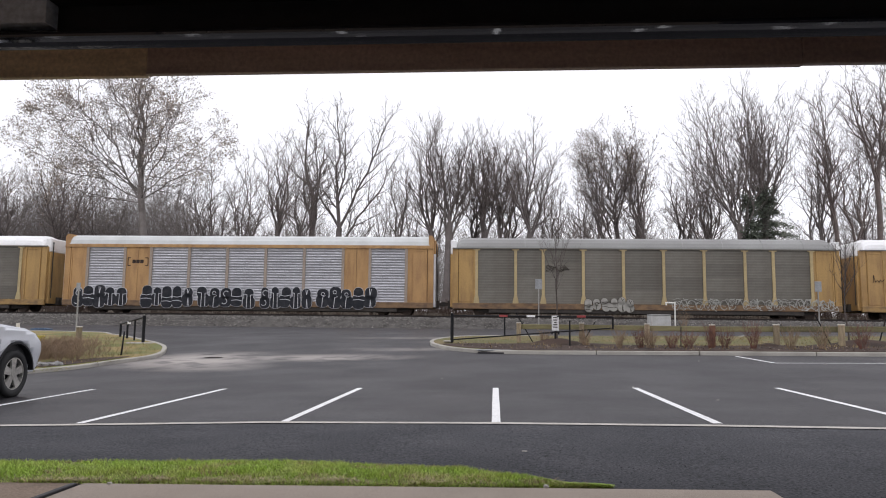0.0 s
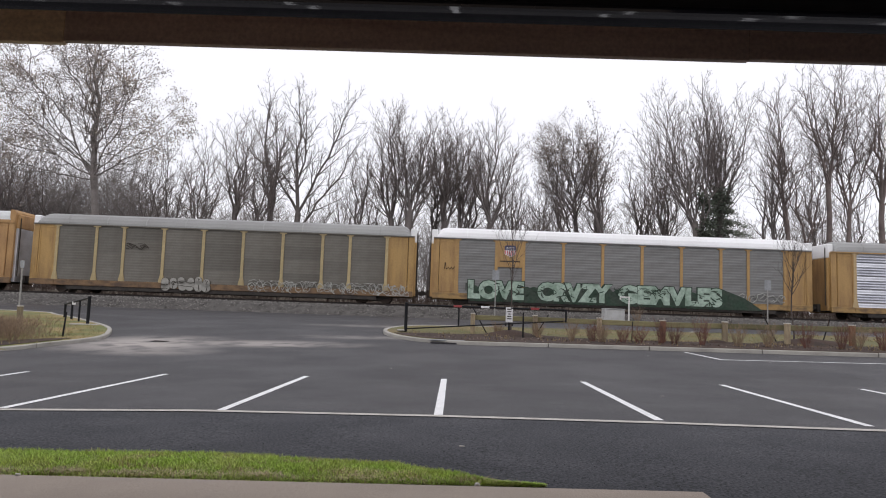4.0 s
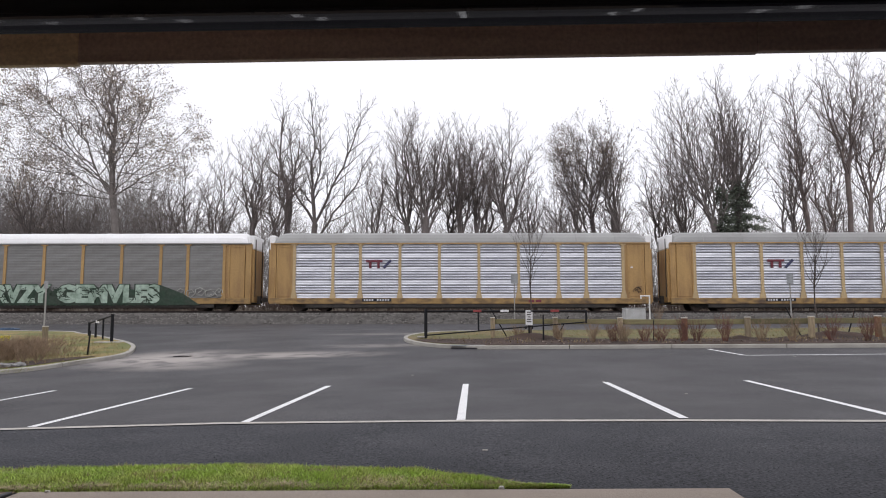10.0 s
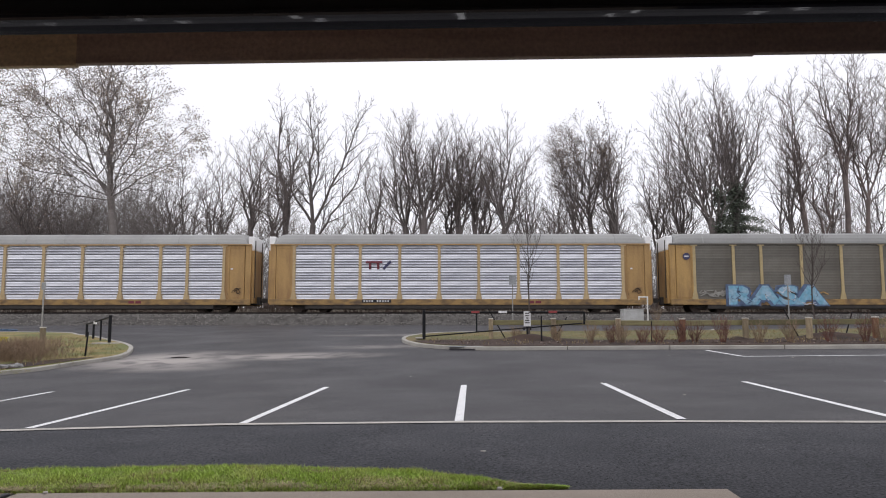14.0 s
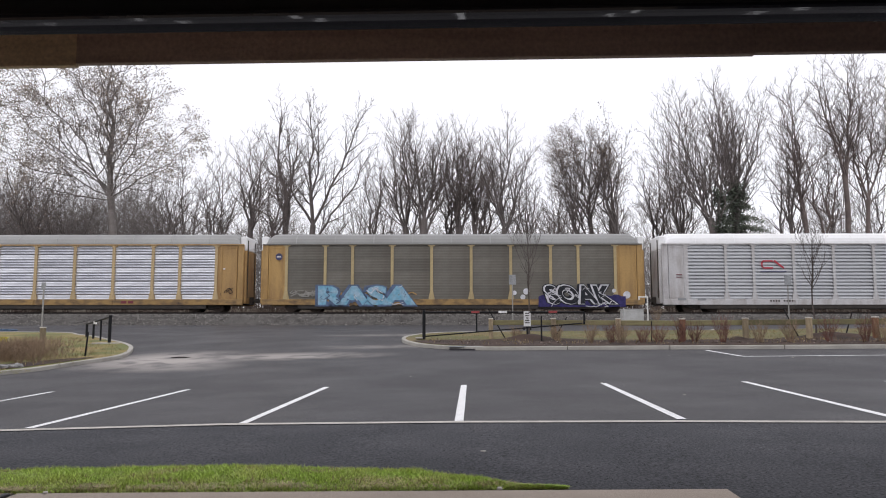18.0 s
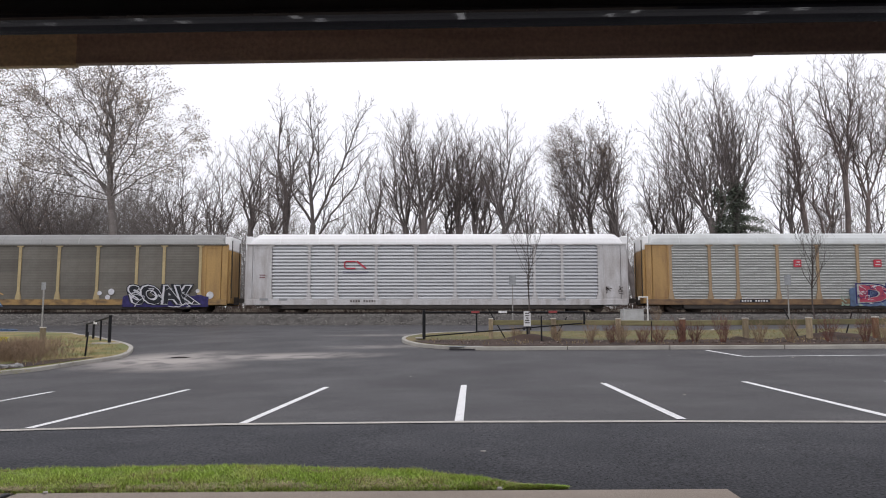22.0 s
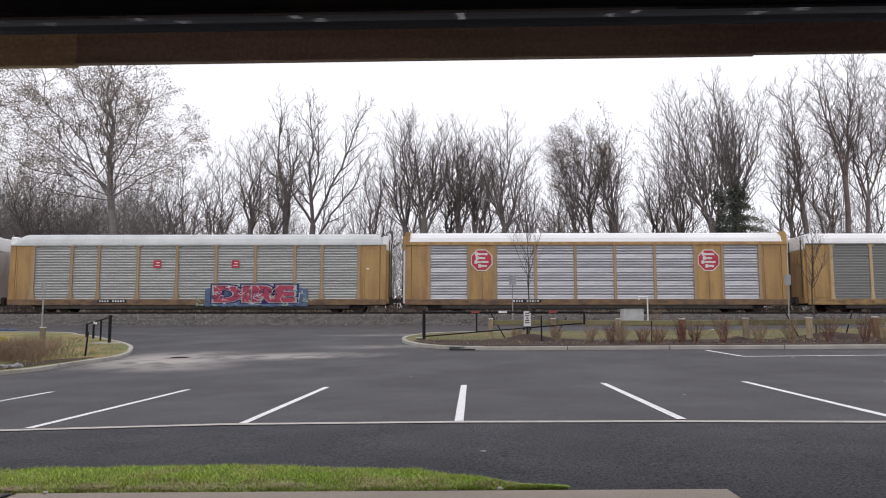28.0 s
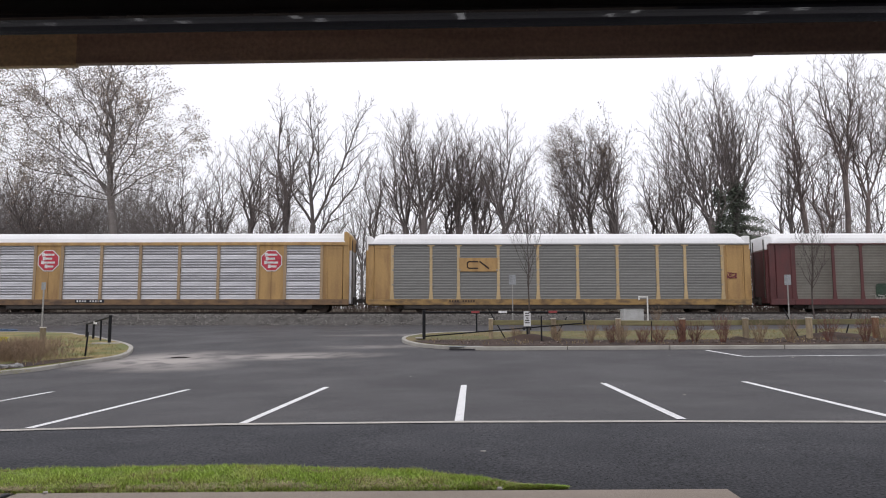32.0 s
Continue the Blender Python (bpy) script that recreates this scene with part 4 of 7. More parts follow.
def autorack(index, frame_key, panel_key, roof_key, sill_key, deep, label, square=False, solid=(), hood="roof_white", flare=0.11, post_key="", eave_key=""):
    root = thing("autorack_car", label=label, category="freight car", group="cars of the train")
    U0 = FIRST + CAR_PITCH * index
    root["place"] = U0
    L = CAR_LENGTH
    # added dark block: stands for the unlit inside and stops sky showing through
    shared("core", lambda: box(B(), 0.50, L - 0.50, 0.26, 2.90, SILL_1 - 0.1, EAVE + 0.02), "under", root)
    # end sections with their seams and door frames
    def end_panel(inner=2.0):
        bm = box(B(), INSET, 0.60, -0.01, 0.30, SILL_1 - 0.05, EAVE - 0.03, 0.015)
        box(bm, 0.63, inner, 0.0, 0.30, SILL_1 - 0.05, EAVE - 0.03)
        box(bm, 0.66, 0.74, -0.045, 0.0, SILL_1 + 0.12, EAVE - 0.2)
        box(bm, 1.72, 1.84, -0.05, 0.0, SILL_1 - 0.02, EAVE - 0.12)
        box(bm, 0.72, 1.72, -0.03, 0.0, EAVE - 0.28, EAVE - 0.2)
        box(bm, 0.72, 1.72, -0.03, 0.0, SILL_1 + 0.12, SILL_1 + 0.2)
        return bm
    shared("end_panel", end_panel, frame_key, root)
    def mirrored(build):
        def made():
            bm = build()
            for v in bm.verts:
                v.co.x = L - v.co.x
            return bm
        return made
    shared("end_panel:b", mirrored(lambda: end_panel(2.2)), frame_key, root)
    shared("end_panel:c", lambda: box(B(), INSET, 2.0, 2.72, 3.0, SILL_1 - 0.05, EAVE - 0.03), frame_key, root)
    shared("end_panel:d", lambda: box(B(), L - 2.2, L - INSET, 2.72, 3.0, SILL_1 - 0.05, EAVE - 0.03), frame_key, root)
    # end doors
    for k in (0, 1):
        lower = lambda: box(B(), INSET - 0.16, INSET + 0.10, 0.22, 2.78, SILL_0 + 0.25, EAVE - 0.42, 0.03)
        upper = lambda: box(B(), INSET - 0.16, INSET + 0.30, 0.22, 2.78, EAVE - 0.42, EAVE + 0.61, 0.06)
        shared("end_door" + ":m" * k, mirrored(lower) if k else lower, "silver_worn" if square else frame_key, root, None, "dull galvanised door" if square else "")
        shared("end_hood" + ":m" * k, mirrored(upper) if k else upper, hood, root, None, "painted hood over the end door")
        bars = lambda: box(box(B(), INSET - 0.22, INSET - 0.16, 0.42, 0.47, 1.0, 5.2), INSET - 0.22, INSET - 0.16, 2.3, 2.35, 1.0, 5.2)
        shared("door_bar" + ":m" * k, mirrored(bars) if k else bars, "seam", root)
    # bays, posts, rails, sill
    for i in range(9):
        if i in solid:
            a, b = BAYS[i]
            def infill(a=a, b=b):
                bm = box(B(), a - 0.14, (a + b) / 2 - 0.012, 0.0, 0.06, SILL_1 - 0.02, EAVE - 0.04)
                return box(bm, (a + b) / 2 + 0.012, b + 0.14, 0.0, 0.06, SILL_1 - 0.02, EAVE - 0.04)
            shared("solid_panel:%d" % i, infill, frame_key, root)
        else:
            bay_panel(root, i, panel_key, deep)
    for x in [(BAYS[i][1] + BAYS[i + 1][0]) / 2 for i in range(8)] + [1.92, 25.53]:
        ob = new("post", post_mesh(post_key or frame_key, 0.0 if square else flare))
        ob.parent = root
        ob.matrix_basis = pose(x, 0, 0)
    shared("far_wall", lambda: box(B(), 2.0, L - 2.0, 2.93, 2.98, SILL_1, EAVE), panel_key, root)
    shared("eave_rail", lambda: box(box(B(), INSET, L - INSET, -0.09, 0.06, EAVE - 0.06, EAVE + 0.02), INSET, L - INSET, 2.94, 3.09, EAVE - 0.06, EAVE + 0.02), eave_key or frame_key, root)
    def sill_beam():
        bm = box(B(), INSET, L - INSET, -0.085, 0.12, SILL_0 + 0.14, SILL_1, 0.02)
        for x in (1.9, 4.7, 9.5, 12.4, 15.2, 18.1, 22.9, 25.7):
            box(bm, x - 0.03, x + 0.03, -0.11, -0.085, SILL_0 + 0.16, SILL_1 - 0.03)
        return box(bm, INSET, L - INSET, 2.88, 3.085, SILL_0 + 0.14, SILL_1, 0.02)
    shared("side_sill", sill_beam, sill_key, root)
    shared("lower_sill", lambda: box(box(B(), 2.8, L - 2.8, -0.02, 0.12, SILL_0 - 0.12, SILL_0 + 0.16), 2.8, L - 2.8, 2.88, 3.02, SILL_0 - 0.12, SILL_0 + 0.16), "under", root)
    shared("centre_sill", lambda: box(B(), -0.2, L + 0.2, 1.2, 1.8, 0.55, 1.1), "under", root)
    for k in range(9):
        shared("cross_bearer", lambda: box(B(), -0.08, 0.08, 0.1, 2.9, 0.62, 1.05), "under", root, pose(3.6 + 2.55 * k, 0, 0))
    shared("valve_box", lambda: box(B(), 11.0, 12.2, 0.5, 1.1, 0.40, 0.85, 0.03), "under", root)
    shared("air_tank", lambda: rod(B(), (14.0, 0.6, 0.62), (15.2, 0.6, 0.62), 0.2, 0.2, 10), "under", root)
    shared("coupler", lambda: plate(B(), [(-0.62, 0.68), (-0.40, 0.68), (-0.36, 0.74), (0.0, 0.74), (0.0, 0.96), (-0.36, 0.96), (-0.40, 1.02), (-0.62, 1.02)], 1.38, 1.62), "under", root)
    shared("coupler:b", lambda: plate(B(), [(L + 0.54, 0.70), (L + 0.34, 0.70), (L + 0.3, 0.74), (L, 0.74), (L, 0.96), (L + 0.3, 0.96), (L + 0.34, 1.0), (L + 0.54, 1.0)], 1.40, 1.60), "under", root)
    def ladder():
        bm = B()
        for k in range(5):
            rod(bm, (INSET + 0.02, -0.07, 0.72 + 0.38 * k), (INSET + 0.30, -0.07, 0.72 + 0.38 * k), 0.014, 0.014, 5)
        for x in (INSET + 0.02, INSET + 0.30):
            rod(bm, (x, -0.07, 0.55), (x, -0.07, 2.5), 0.014, 0.014, 5)
        return bm
    shared("ladder", ladder, frame_key, root)
    shared("ladder:b", mirrored(ladder), frame_key, root)
    shared("roof" + (":s" if square else ""), square_roof if square else roof_shell, roof_key, root)
    if square:
        shared("top_rail", lambda: box(box(B(), INSET + 0.3, L - INSET - 0.3, -0.092, -0.02, EAVE + 0.02, EAVE + 0.16), INSET + 0.3, L - INSET - 0.3, 3.02, 3.092, EAVE + 0.02, EAVE + 0.16), frame_key, root)
        for k in (0, 1):
            cheek = lambda: plate(B(), [(INSET, EAVE - 0.1), (INSET + 0.36, EAVE - 0.1), (INSET + 0.36, EAVE + 0.90), (INSET + 0.12, EAVE + 0.90), (INSET, EAVE + 0.72)], -0.04, 3.04)
            shared("roof_end" + ":m" * k, mirrored(cheek) if k else cheek, frame_key, root)
    def roof_rib():
        prof = [(-0.06, 0.0), (-0.05, 0.10), (0.04, 0.30), (0.30, 0.50), (0.75, 0.63), (1.5, 0.70), (2.25, 0.63), (2.70, 0.50), (2.96, 0.30), (3.05, 0.10), (3.06, 0.0)]
        return prism(B(), [(y - 0.012 if y < 1.5 else y + 0.012, z * 1.27 + EAVE + 0.034) for y, z in prof], -0.035, 0.035)
    if not square:
        for k in range(9):
            shared("roof_rib", roof_rib, roof_key, root, pose(2.6 + 2.8 * k, 0, 0))
    bogie(root, 3.05)
    bogie(root, L - 3.05)
    return root


CARS = [
    autorack(0, "yellow_pale", "brown_panel", "roof_white", "sill", 0.02, "covered car carrier with sooty grey panels and yellow ends", post_key="post_cream", eave_key="brown_panel"),
    autorack(1, "tan", "silver_worn", "roof_pale", "sill_dirty", 0.095, "car carrier with silver panels, tan ends and black graffiti", True, (1, 7), hood="tan", flare=0.0, post_key="post_dull"),
    autorack(2, "yellow_pale", "brown_panel", "roof_grey", "sill_dirty", 0.02, "car carrier with sooty brown panels and pale yellow posts", post_key="post_cream", eave_key="brown_panel"),
    autorack(3, "yellow", "grey_panel", "roof_white", "sill", 0.022, "car carrier with grey panels, white roof and mint green graffiti", flare=0.05, eave_key="grey_panel"),
    autorack(4, "yellow", "silver", "roof_grey", "sill", 0.10, "yellow car carrier with bright silver ribbed panels", post_key="post_faded"),
    autorack(5, "yellow", "silver", "roof_grey", "sill", 0.10, "yellow car carrier with bright silver ribbed panels", post_key="post_faded"),
    autorack(6, "yellow_pale", "brown_panel", "roof_grey", "sill", 0.02, "car carrier with sooty brown panels, cyan and navy graffiti", post_key="post_cream", eave_key="brown_panel"),
    autorack(7, "cn_frame", "cn_grey", "roof_white", "cn_frame", 0.125, "light grey car carrier with ribbed panels and white roof"),
    autorack(8, "yellow", "pale_silver", "roof_pale", "sill_dirty", 0.09, "yellow car carrier with dull silver panels and crimson graffiti", post_key="post_brown", eave_key="pale_silver"),
    autorack(9, "yellow", "silver_worn", "roof_white", "sill_dirty", 0.10, "yellow car carrier with silver panels and two red octagon emblems", True, (1, 7), hood="yellow", flare=0.0, post_key="post_brown"),
    autorack(10, "yellow", "grey_pale", "roof_white", "sill", 0.05, "yellow car carrier with grey panels and white roof", flare=0.05, post_key="post_faded", eave_key="grey_pale"),
    autorack(11, "maroon", "brown_panel", "roof_white", "maroon", 0.03, "oxide red car carrier with grey panels and faded graffiti", flare=0.05),
]


# ---- markings and graffiti on the cars ----
def letters(word, u0, u1, z0, z1, key, root, y, swell=0.0, thick=0.006, lean=0.0, label="", name="painted_letters"):
    cu = bpy.data.curves.new("letters", "FONT")
    cu.body, cu.size, cu.extrude, cu.offset, cu.resolution_u = word, 1.0, 0.01, swell, 3
    ob = bpy.data.objects.new("letters", cu)
    scene.collection.objects.link(ob)
    me = bpy.data.meshes.new_from_object(ob.evaluated_get(bpy.context.evaluated_depsgraph_get()))
    bpy.data.objects.remove(ob)
    bpy.data.curves.remove(cu)
    xs, ys = [v.co.x for v in me.vertices], [v.co.y for v in me.vertices]
    ax, bx, ay, by = min(xs), max(xs), min(ys), max(ys)
    for v in me.vertices:
        x, z, d = (v.co.x - ax) / (bx - ax), (v.co.y - ay) / (by - ay), v.co.z
        v.co = (u0 + (u1 - u0) * x + lean * (z - 0.5), y - (thick if d > 0 else 0), z0 + (z1 - z0) * z)
    me.materials.clear()
    me.materials.append(M[key])
    me.name = name
    ob = new(name, me)
    ob.parent = root
    if label:
        tagged(ob, label)
    return ob


def round_plate(bm, u0, u1, z0, z1, y0, y1, r=0.3, k=4):
    """A rounded rectangle on the side of a car."""
    r = min(r, (u1 - u0) / 2 - 1e-3, (z1 - z0) / 2 - 1e-3)
    out = []
    for cx, cz, a0 in ((u1 - r, z0 + r, -90), (u1 - r, z1 - r, 0), (u0 + r, z1 - r, 90), (u0 + r, z0 + r, 180)):
        for i in range(k + 1):
            a = radians(a0 + 90 * i / k)
            out.append((cx + r * math.cos(a), cz + r * math.sin(a)))
    return plate(bm, out, y0, y1)


def stroke(bm, pts, w, y0, y1):
    for (x0, z0), (x1, z1) in zip(pts, pts[1:]):
        d = Vector((x1 - x0, z1 - z0))
        if d.length < 1e-5:
            continue
        s = Vector((-d.y, d.x)).normalized() * w / 2
        e = d.normalized() * w * 0.35
        plate(bm, [(x0 - e.x - s.x, z0 - e.y - s.y), (x1 + e.x - s.x, z1 + e.y - s.y), (x1 + e.x + s.x, z1 + e.y + s.y), (x0 - e.x + s.x, z0 - e.y + s.y)], y0, y1)
    return bm


def bubble_tag(root, u0, u1, z0, z1, count, seed, edge="spray_white", fill="ink_black", shade="black"):
    """An illegible bubble tag with thin outlines, shape by shape."""
    rng = random.Random(seed)
    w = (u1 - u0) / count
    for i in range(count):
        back, ink, line = B(), B(), B()
        a, b = u0 + w * i - rng.uniform(0, 0.08), u0 + w * (i + 1) - 0.01 + rng.uniform(0, 0.06)
        top, low = z1 - rng.uniform(0, 0.22), z0 + rng.uniform(-0.05, 0.12)
        mid, dy = (top + low) / 2 + rng.uniform(-0.1, 0.1), 0.0016 * i
        waist, lean = mid + 0.05, rng.uniform(-0.04, 0.04)
        na, nb = a + rng.uniform(0, 0.18) * w, b - rng.uniform(0, 0.18) * w
        for x0, x1, za, zb in ((na, nb, waist - 0.16, top), (a, b, low, waist + 0.16)):
            round_plate(back, x0 + lean - 0.008, x1 + lean + 0.008, za - 0.01, zb + 0.012, -0.112 - dy, -0.02, 0.34, 5)
            round_plate(ink, x0 + lean + 0.012, x1 + lean - 0.012, za + 0.008, zb - 0.008, -0.1175 - dy, -0.03, 0.32, 5)
            lean = -lean
        cx, kind, depth = (a + b) / 2, rng.randrange(5), -0.1245 - dy
        arc = lambda x, z, r, a0, a1: [(x + r * math.cos(radians(a0 + (a1 - a0) * k / 6)), z + r * math.sin(radians(a0 + (a1 - a0) * k / 6))) for k in range(7)]
        if kind == 0:
            stroke(line, arc(cx + 0.05, top - 0.42, 0.20, 40, 250), 0.04, depth, -0.05)
            stroke(line, arc(cx - 0.08, low + 0.42, 0.20, 70, -140), 0.04, depth, -0.05)
        elif kind == 1:
            stroke(line, [(cx - 0.06, low + 0.05), (cx - 0.02, mid - 0.1), (cx + 0.02, mid + 0.06), (cx + 0.2, mid + 0.12)], 0.04, depth, -0.05)
            stroke(line, arc(cx, top - 0.38, 0.13, 0, 320), 0.035, depth, -0.05)
        elif kind == 2:
            stroke(line, [(a + 0.04, top - 0.42), (cx - 0.12, top - 0.46), (cx - 0.14, low + 0.04)], 0.04, depth, -0.05)
            stroke(line, [(b - 0.04, top - 0.44), (cx + 0.14, top - 0.48), (cx + 0.16, low + 0.06)], 0.04, depth, -0.05)
        elif kind == 3:
            stroke(line, [(cx, low + 0.04), (cx + 0.03, mid - 0.12), (cx + 0.09, low + 0.06)], 0.04, depth, -0.05)
            stroke(line, [(cx - 0.05, top - 0.10), (cx, mid + 0.22), (cx + 0.1, top - 0.14)], 0.04, depth, -0.05)
        else:
            stroke(line, [(a + 0.05, mid + 0.1), (cx, mid + 0.04), (b - 0.05, mid + 0.12)], 0.04, depth, -0.05)
            stroke(line, [(a + 0.05, mid - 0.22), (cx, mid - 0.18), (b - 0.05, mid - 0.26)], 0.04, depth, -0.05)
        part("graffiti_outline", back, M[edge], root, "thin spray-painted outline")
        part("graffiti_fill", ink, M[fill], root, shade + " bubble shape")
        part("graffiti_line", line, M[edge], root, "thin stroke")


def scribble(root, u0, u1, z0, z1, key, seed, count=40, w=0.07, label="faded scribbled spray paint", proud=0.0):
    rng = random.Random(seed)
    bm = B()
    for i in range(count):
        x, z = rng.uniform(u0, u1), rng.uniform(z0, z1)
        pts = [(x, z)]
        for k in range(3):
            pts.append((min(u1, max(u0, pts[-1][0] + rng.uniform(-0.35, 0.45))), min(z1, max(z0, pts[-1][1] + rng.uniform(-0.3, 0.3)))))
        stroke(bm, pts, w * rng.uniform(0.6, 1.4), -0.062 + proud - 0.0004 * i, -0.05 + proud)
    tagged(part("graffiti_scrawl", bm, M[key], root, label), kind="stuff")


def outline_tag(root, u0, u1, z0, z1, count, seed, w=0.045):
    """Loose bubble shapes in thin pale outline, each with an inner stroke."""
    rng = random.Random(seed)
    step = (u1 - u0) / count
    for i in range(count):
        bm = B()
        cx, rx = u0 + step * (i + 0.5), step * rng.uniform(0.42, 0.62)
        low, top = z0 + rng.uniform(0, 0.12), z1 - rng.uniform(0, 0.25)
        cz, rz, a0 = (low + top) / 2, (top - low) / 2, rng.uniform(0, 6)
        dent = rng.uniform(0.12, 0.3)
        ring = [(cx + rx * (1 - dent * abs(math.sin(1.5 * a + a0))) * math.cos(a), cz + rz * (1 - dent * abs(math.sin(2.5 * a + a0))) * math.sin(a)) for a in [0.4 * k for k in range(rng.randint(12, 16) + 1)]]
        stroke(bm, ring, w, -0.100 - 0.0006 * i, -0.05)
        stroke(bm, [(cx - rx * 0.4, cz + rng.uniform(-0.2, 0.2)), (cx, cz + rng.uniform(-0.2, 0.2)), (cx + rx * 0.4, cz + rng.uniform(-0.1, 0.2))], w * 0.9, -0.104 - 0.0006 * i, -0.05)
        part("graffiti_outline", bm, M["spray_pale"], root, "thin pale bubble outline")


def blob_patch(root, u0, u1, z0, z1, key, seed, y=-0.052, count=16, label="patch of spray paint"):
    """One ragged patch with a lumpy upper and lower edge."""
    rng = random.Random(seed)
    n = count * 4
    low = [(u0 + (u1 - u0) * i / n, z0 + 0.10 * noise.noise((i * 0.7, seed, 0))) for i in range(n + 1)]
    high = [(u0 + (u1 - u0) * i / n + rng.uniform(-0.03, 0.03), z1 - 0.12 + 0.14 * abs(math.sin(i * 0.8)) + 0.14 * noise.noise((i * 0.45, seed, 5))) for i in range(n, -1, -1)]
    part("graffiti_ground", plate(B(), low + high, y, -0.02), M[key], root, label)


def emblem_octagon(root, u, z, r):
    oct8 = lambda q: [(u + q * math.cos(radians(22.5 + 45 * i)), z + q * math.sin(radians(22.5 + 45 * i))) for i in range(8)]
    part("emblem_border", plate(B(), oct8(r), -0.030, -0.005), M["logo_white"], root, "white octagon border")
    part("emblem", plate(B(), oct8(r * 0.91), -0.036, -0.01), M["logo_red"], root, "red octagon emblem")
    bm = B()
    for k, (a, b) in enumerate(((-0.58, 0.50), (-0.50, 0.30), (-0.62, 0.58), (-0.30, 0.45))):
        zz = z + r * (0.52 - 0.34 * k)
        box(bm, u + r * a, u + r * b, -0.041, -0.03, zz - r * 0.085, zz + r * 0.085)
        box(bm, u + r * a, u + r * (a + 0.24), -0.043, -0.03, zz - r * 0.14, zz + r * 0.16)
    part("emblem_bars", bm, M["logo_white"], root, "white bars")


def ring_mark(root, u, z, w, h, key, y=-0.03):
    """A plain rounded band open at one side, with a slanted bar beside it."""
    bm = B()
    t = h * 0.20
    stroke(bm, [(u - w * 0.02, z + h / 2), (u - w * 0.42, z + h / 2), (u - w * 0.5, z + h * 0.3), (u - w * 0.5, z - h * 0.3), (u - w * 0.42, z - h / 2), (u - w * 0.02, z - h / 2)], t, y, y + 0.02)
    stroke(bm, [(u + w * 0.08, z + h / 2), (u + w * 0.48, z - h / 2)], t * 1.2, y, y + 0.02)
    part("marking", bm, M[key], root, "plain curved band marking")


def decorate():
    c1, c2, c3, c4, c5, c6, c7, c8, c9, c10, c11 = CARS[1:]
    # bracketed dark bars on the tan panel, and five black tags
    bm = B()
    for s in (-1, 1):
        stroke(bm, [(5.70 + s * 0.56, 4.02), (5.70 + s * 0.75, 4.02), (5.70 + s * 0.75, 3.45), (5.70 + s * 0.56, 3.45)], 0.06, -0.012, -0.002)
    for k in range(3):
        round_plate(bm, 5.28 + 0.29 * k, 5.54 + 0.29 * k, 3.62, 3.88, -0.014, -0.002, 0.05)
    part("marking", bm, M["ink"], c1, "dark bracketed bars")
    for a, b, n, s in ((0.95, 5.05, 5, 1), (6.15, 9.95, 5, 2), (10.3, 14.5, 5, 3), (14.9, 18.7, 5, 4), (19.1, 23.4, 5, 5)):
        bubble_tag(c1, a, b, SILL_0 + 0.04, SILL_1 + 1.10, n, s)
    # sooty car: pale scrawls along the foot
    outline_tag(c2, 15.7, 20.2, SILL_0 + 0.10, SILL_1 + 0.50, 8, 11)
    outline_tag(c2, 20.6, 27.0, SILL_0 + 0.15, SILL_1 + 0.52, 12, 14)
    scribble(c2, 15.7, 27.2, SILL_0 + 0.2, SILL_1 + 0.45, "spray_pale", 15, 60, 0.035, proud=-0.034)
    bubble_tag(c2, 9.6, 13.1, SILL_0 + 0.0, SILL_1 + 0.52, 6, 12, "seam", "spray_grey", "pale")
    scribble(c2, 6.9, 8.5, 3.25, 3.65, "seam", 16, 9, 0.05, "sooty smear")
    # shield on a yellow panel and the mint lettering on dark green
    part("emblem_panel", box(B(), 4.80, 6.62, -0.075, -0.045, 2.89, EAVE - 0.08, 0.01), M["yellow"], c3, "orange-yellow panel")
    u, z = 5.70, 4.06
    part("emblem", plate(B(), [(u - 0.40, z + 0.06), (u - 0.42, z + 0.34), (u - 0.25, z + 0.42), (u + 0.25, z + 0.42), (u + 0.42, z + 0.34), (u + 0.40, z + 0.06)], -0.09, -0.07), M["logo_blue"], c3, "dark blue upper shield")
    part("emblem_field", plate(B(), [(u - 0.40, z + 0.06), (u + 0.40, z + 0.06), (u + 0.40, z - 0.22), (u, z - 0.44), (u - 0.40, z - 0.22)], -0.086, -0.07), M["logo_white"], c3, "white shield field")
    bm = B()
    for k in range(6):
        x = u - 0.35 + 0.14 * k
        box(bm, x - 0.03, x + 0.03, -0.092, -0.08, z - 0.40 + 1.1 * abs(x - u) * 0.45, z + 0.04)
    part("emblem_bars", bm, M["logo_red"], c3, "red stripes")
    part("emblem_bars", box(box(B(), u - 0.28, u + 0.28, -0.096, -0.08, z + 0.14, z + 0.18), u - 0.28, u + 0.28, -0.096, -0.08, z + 0.24, z + 0.28), M["logo_white"], c3, "white bars")
    part("marking", box(B(), u - 0.72, u + 0.72, -0.08, -0.07, z - 0.78, z - 0.70), M["ink"], c3, "dark bar")
    blob_patch(c3, 2.9, 21.6, SILL_0 + 0.05, SILL_1 + 0.62, "spray_green", 21, -0.114, 34, "dark green ground of the graffiti")
    part("graffiti_ground", plate(B(), [(19.5, SILL_0 + 0.05), (23.9, SILL_0 + 0.05), (22.6, SILL_1 + 0.35), (20.9, SILL_1 + 0.98)], -0.117, -0.03), M["spray_green"], c3, "dark green wedge")
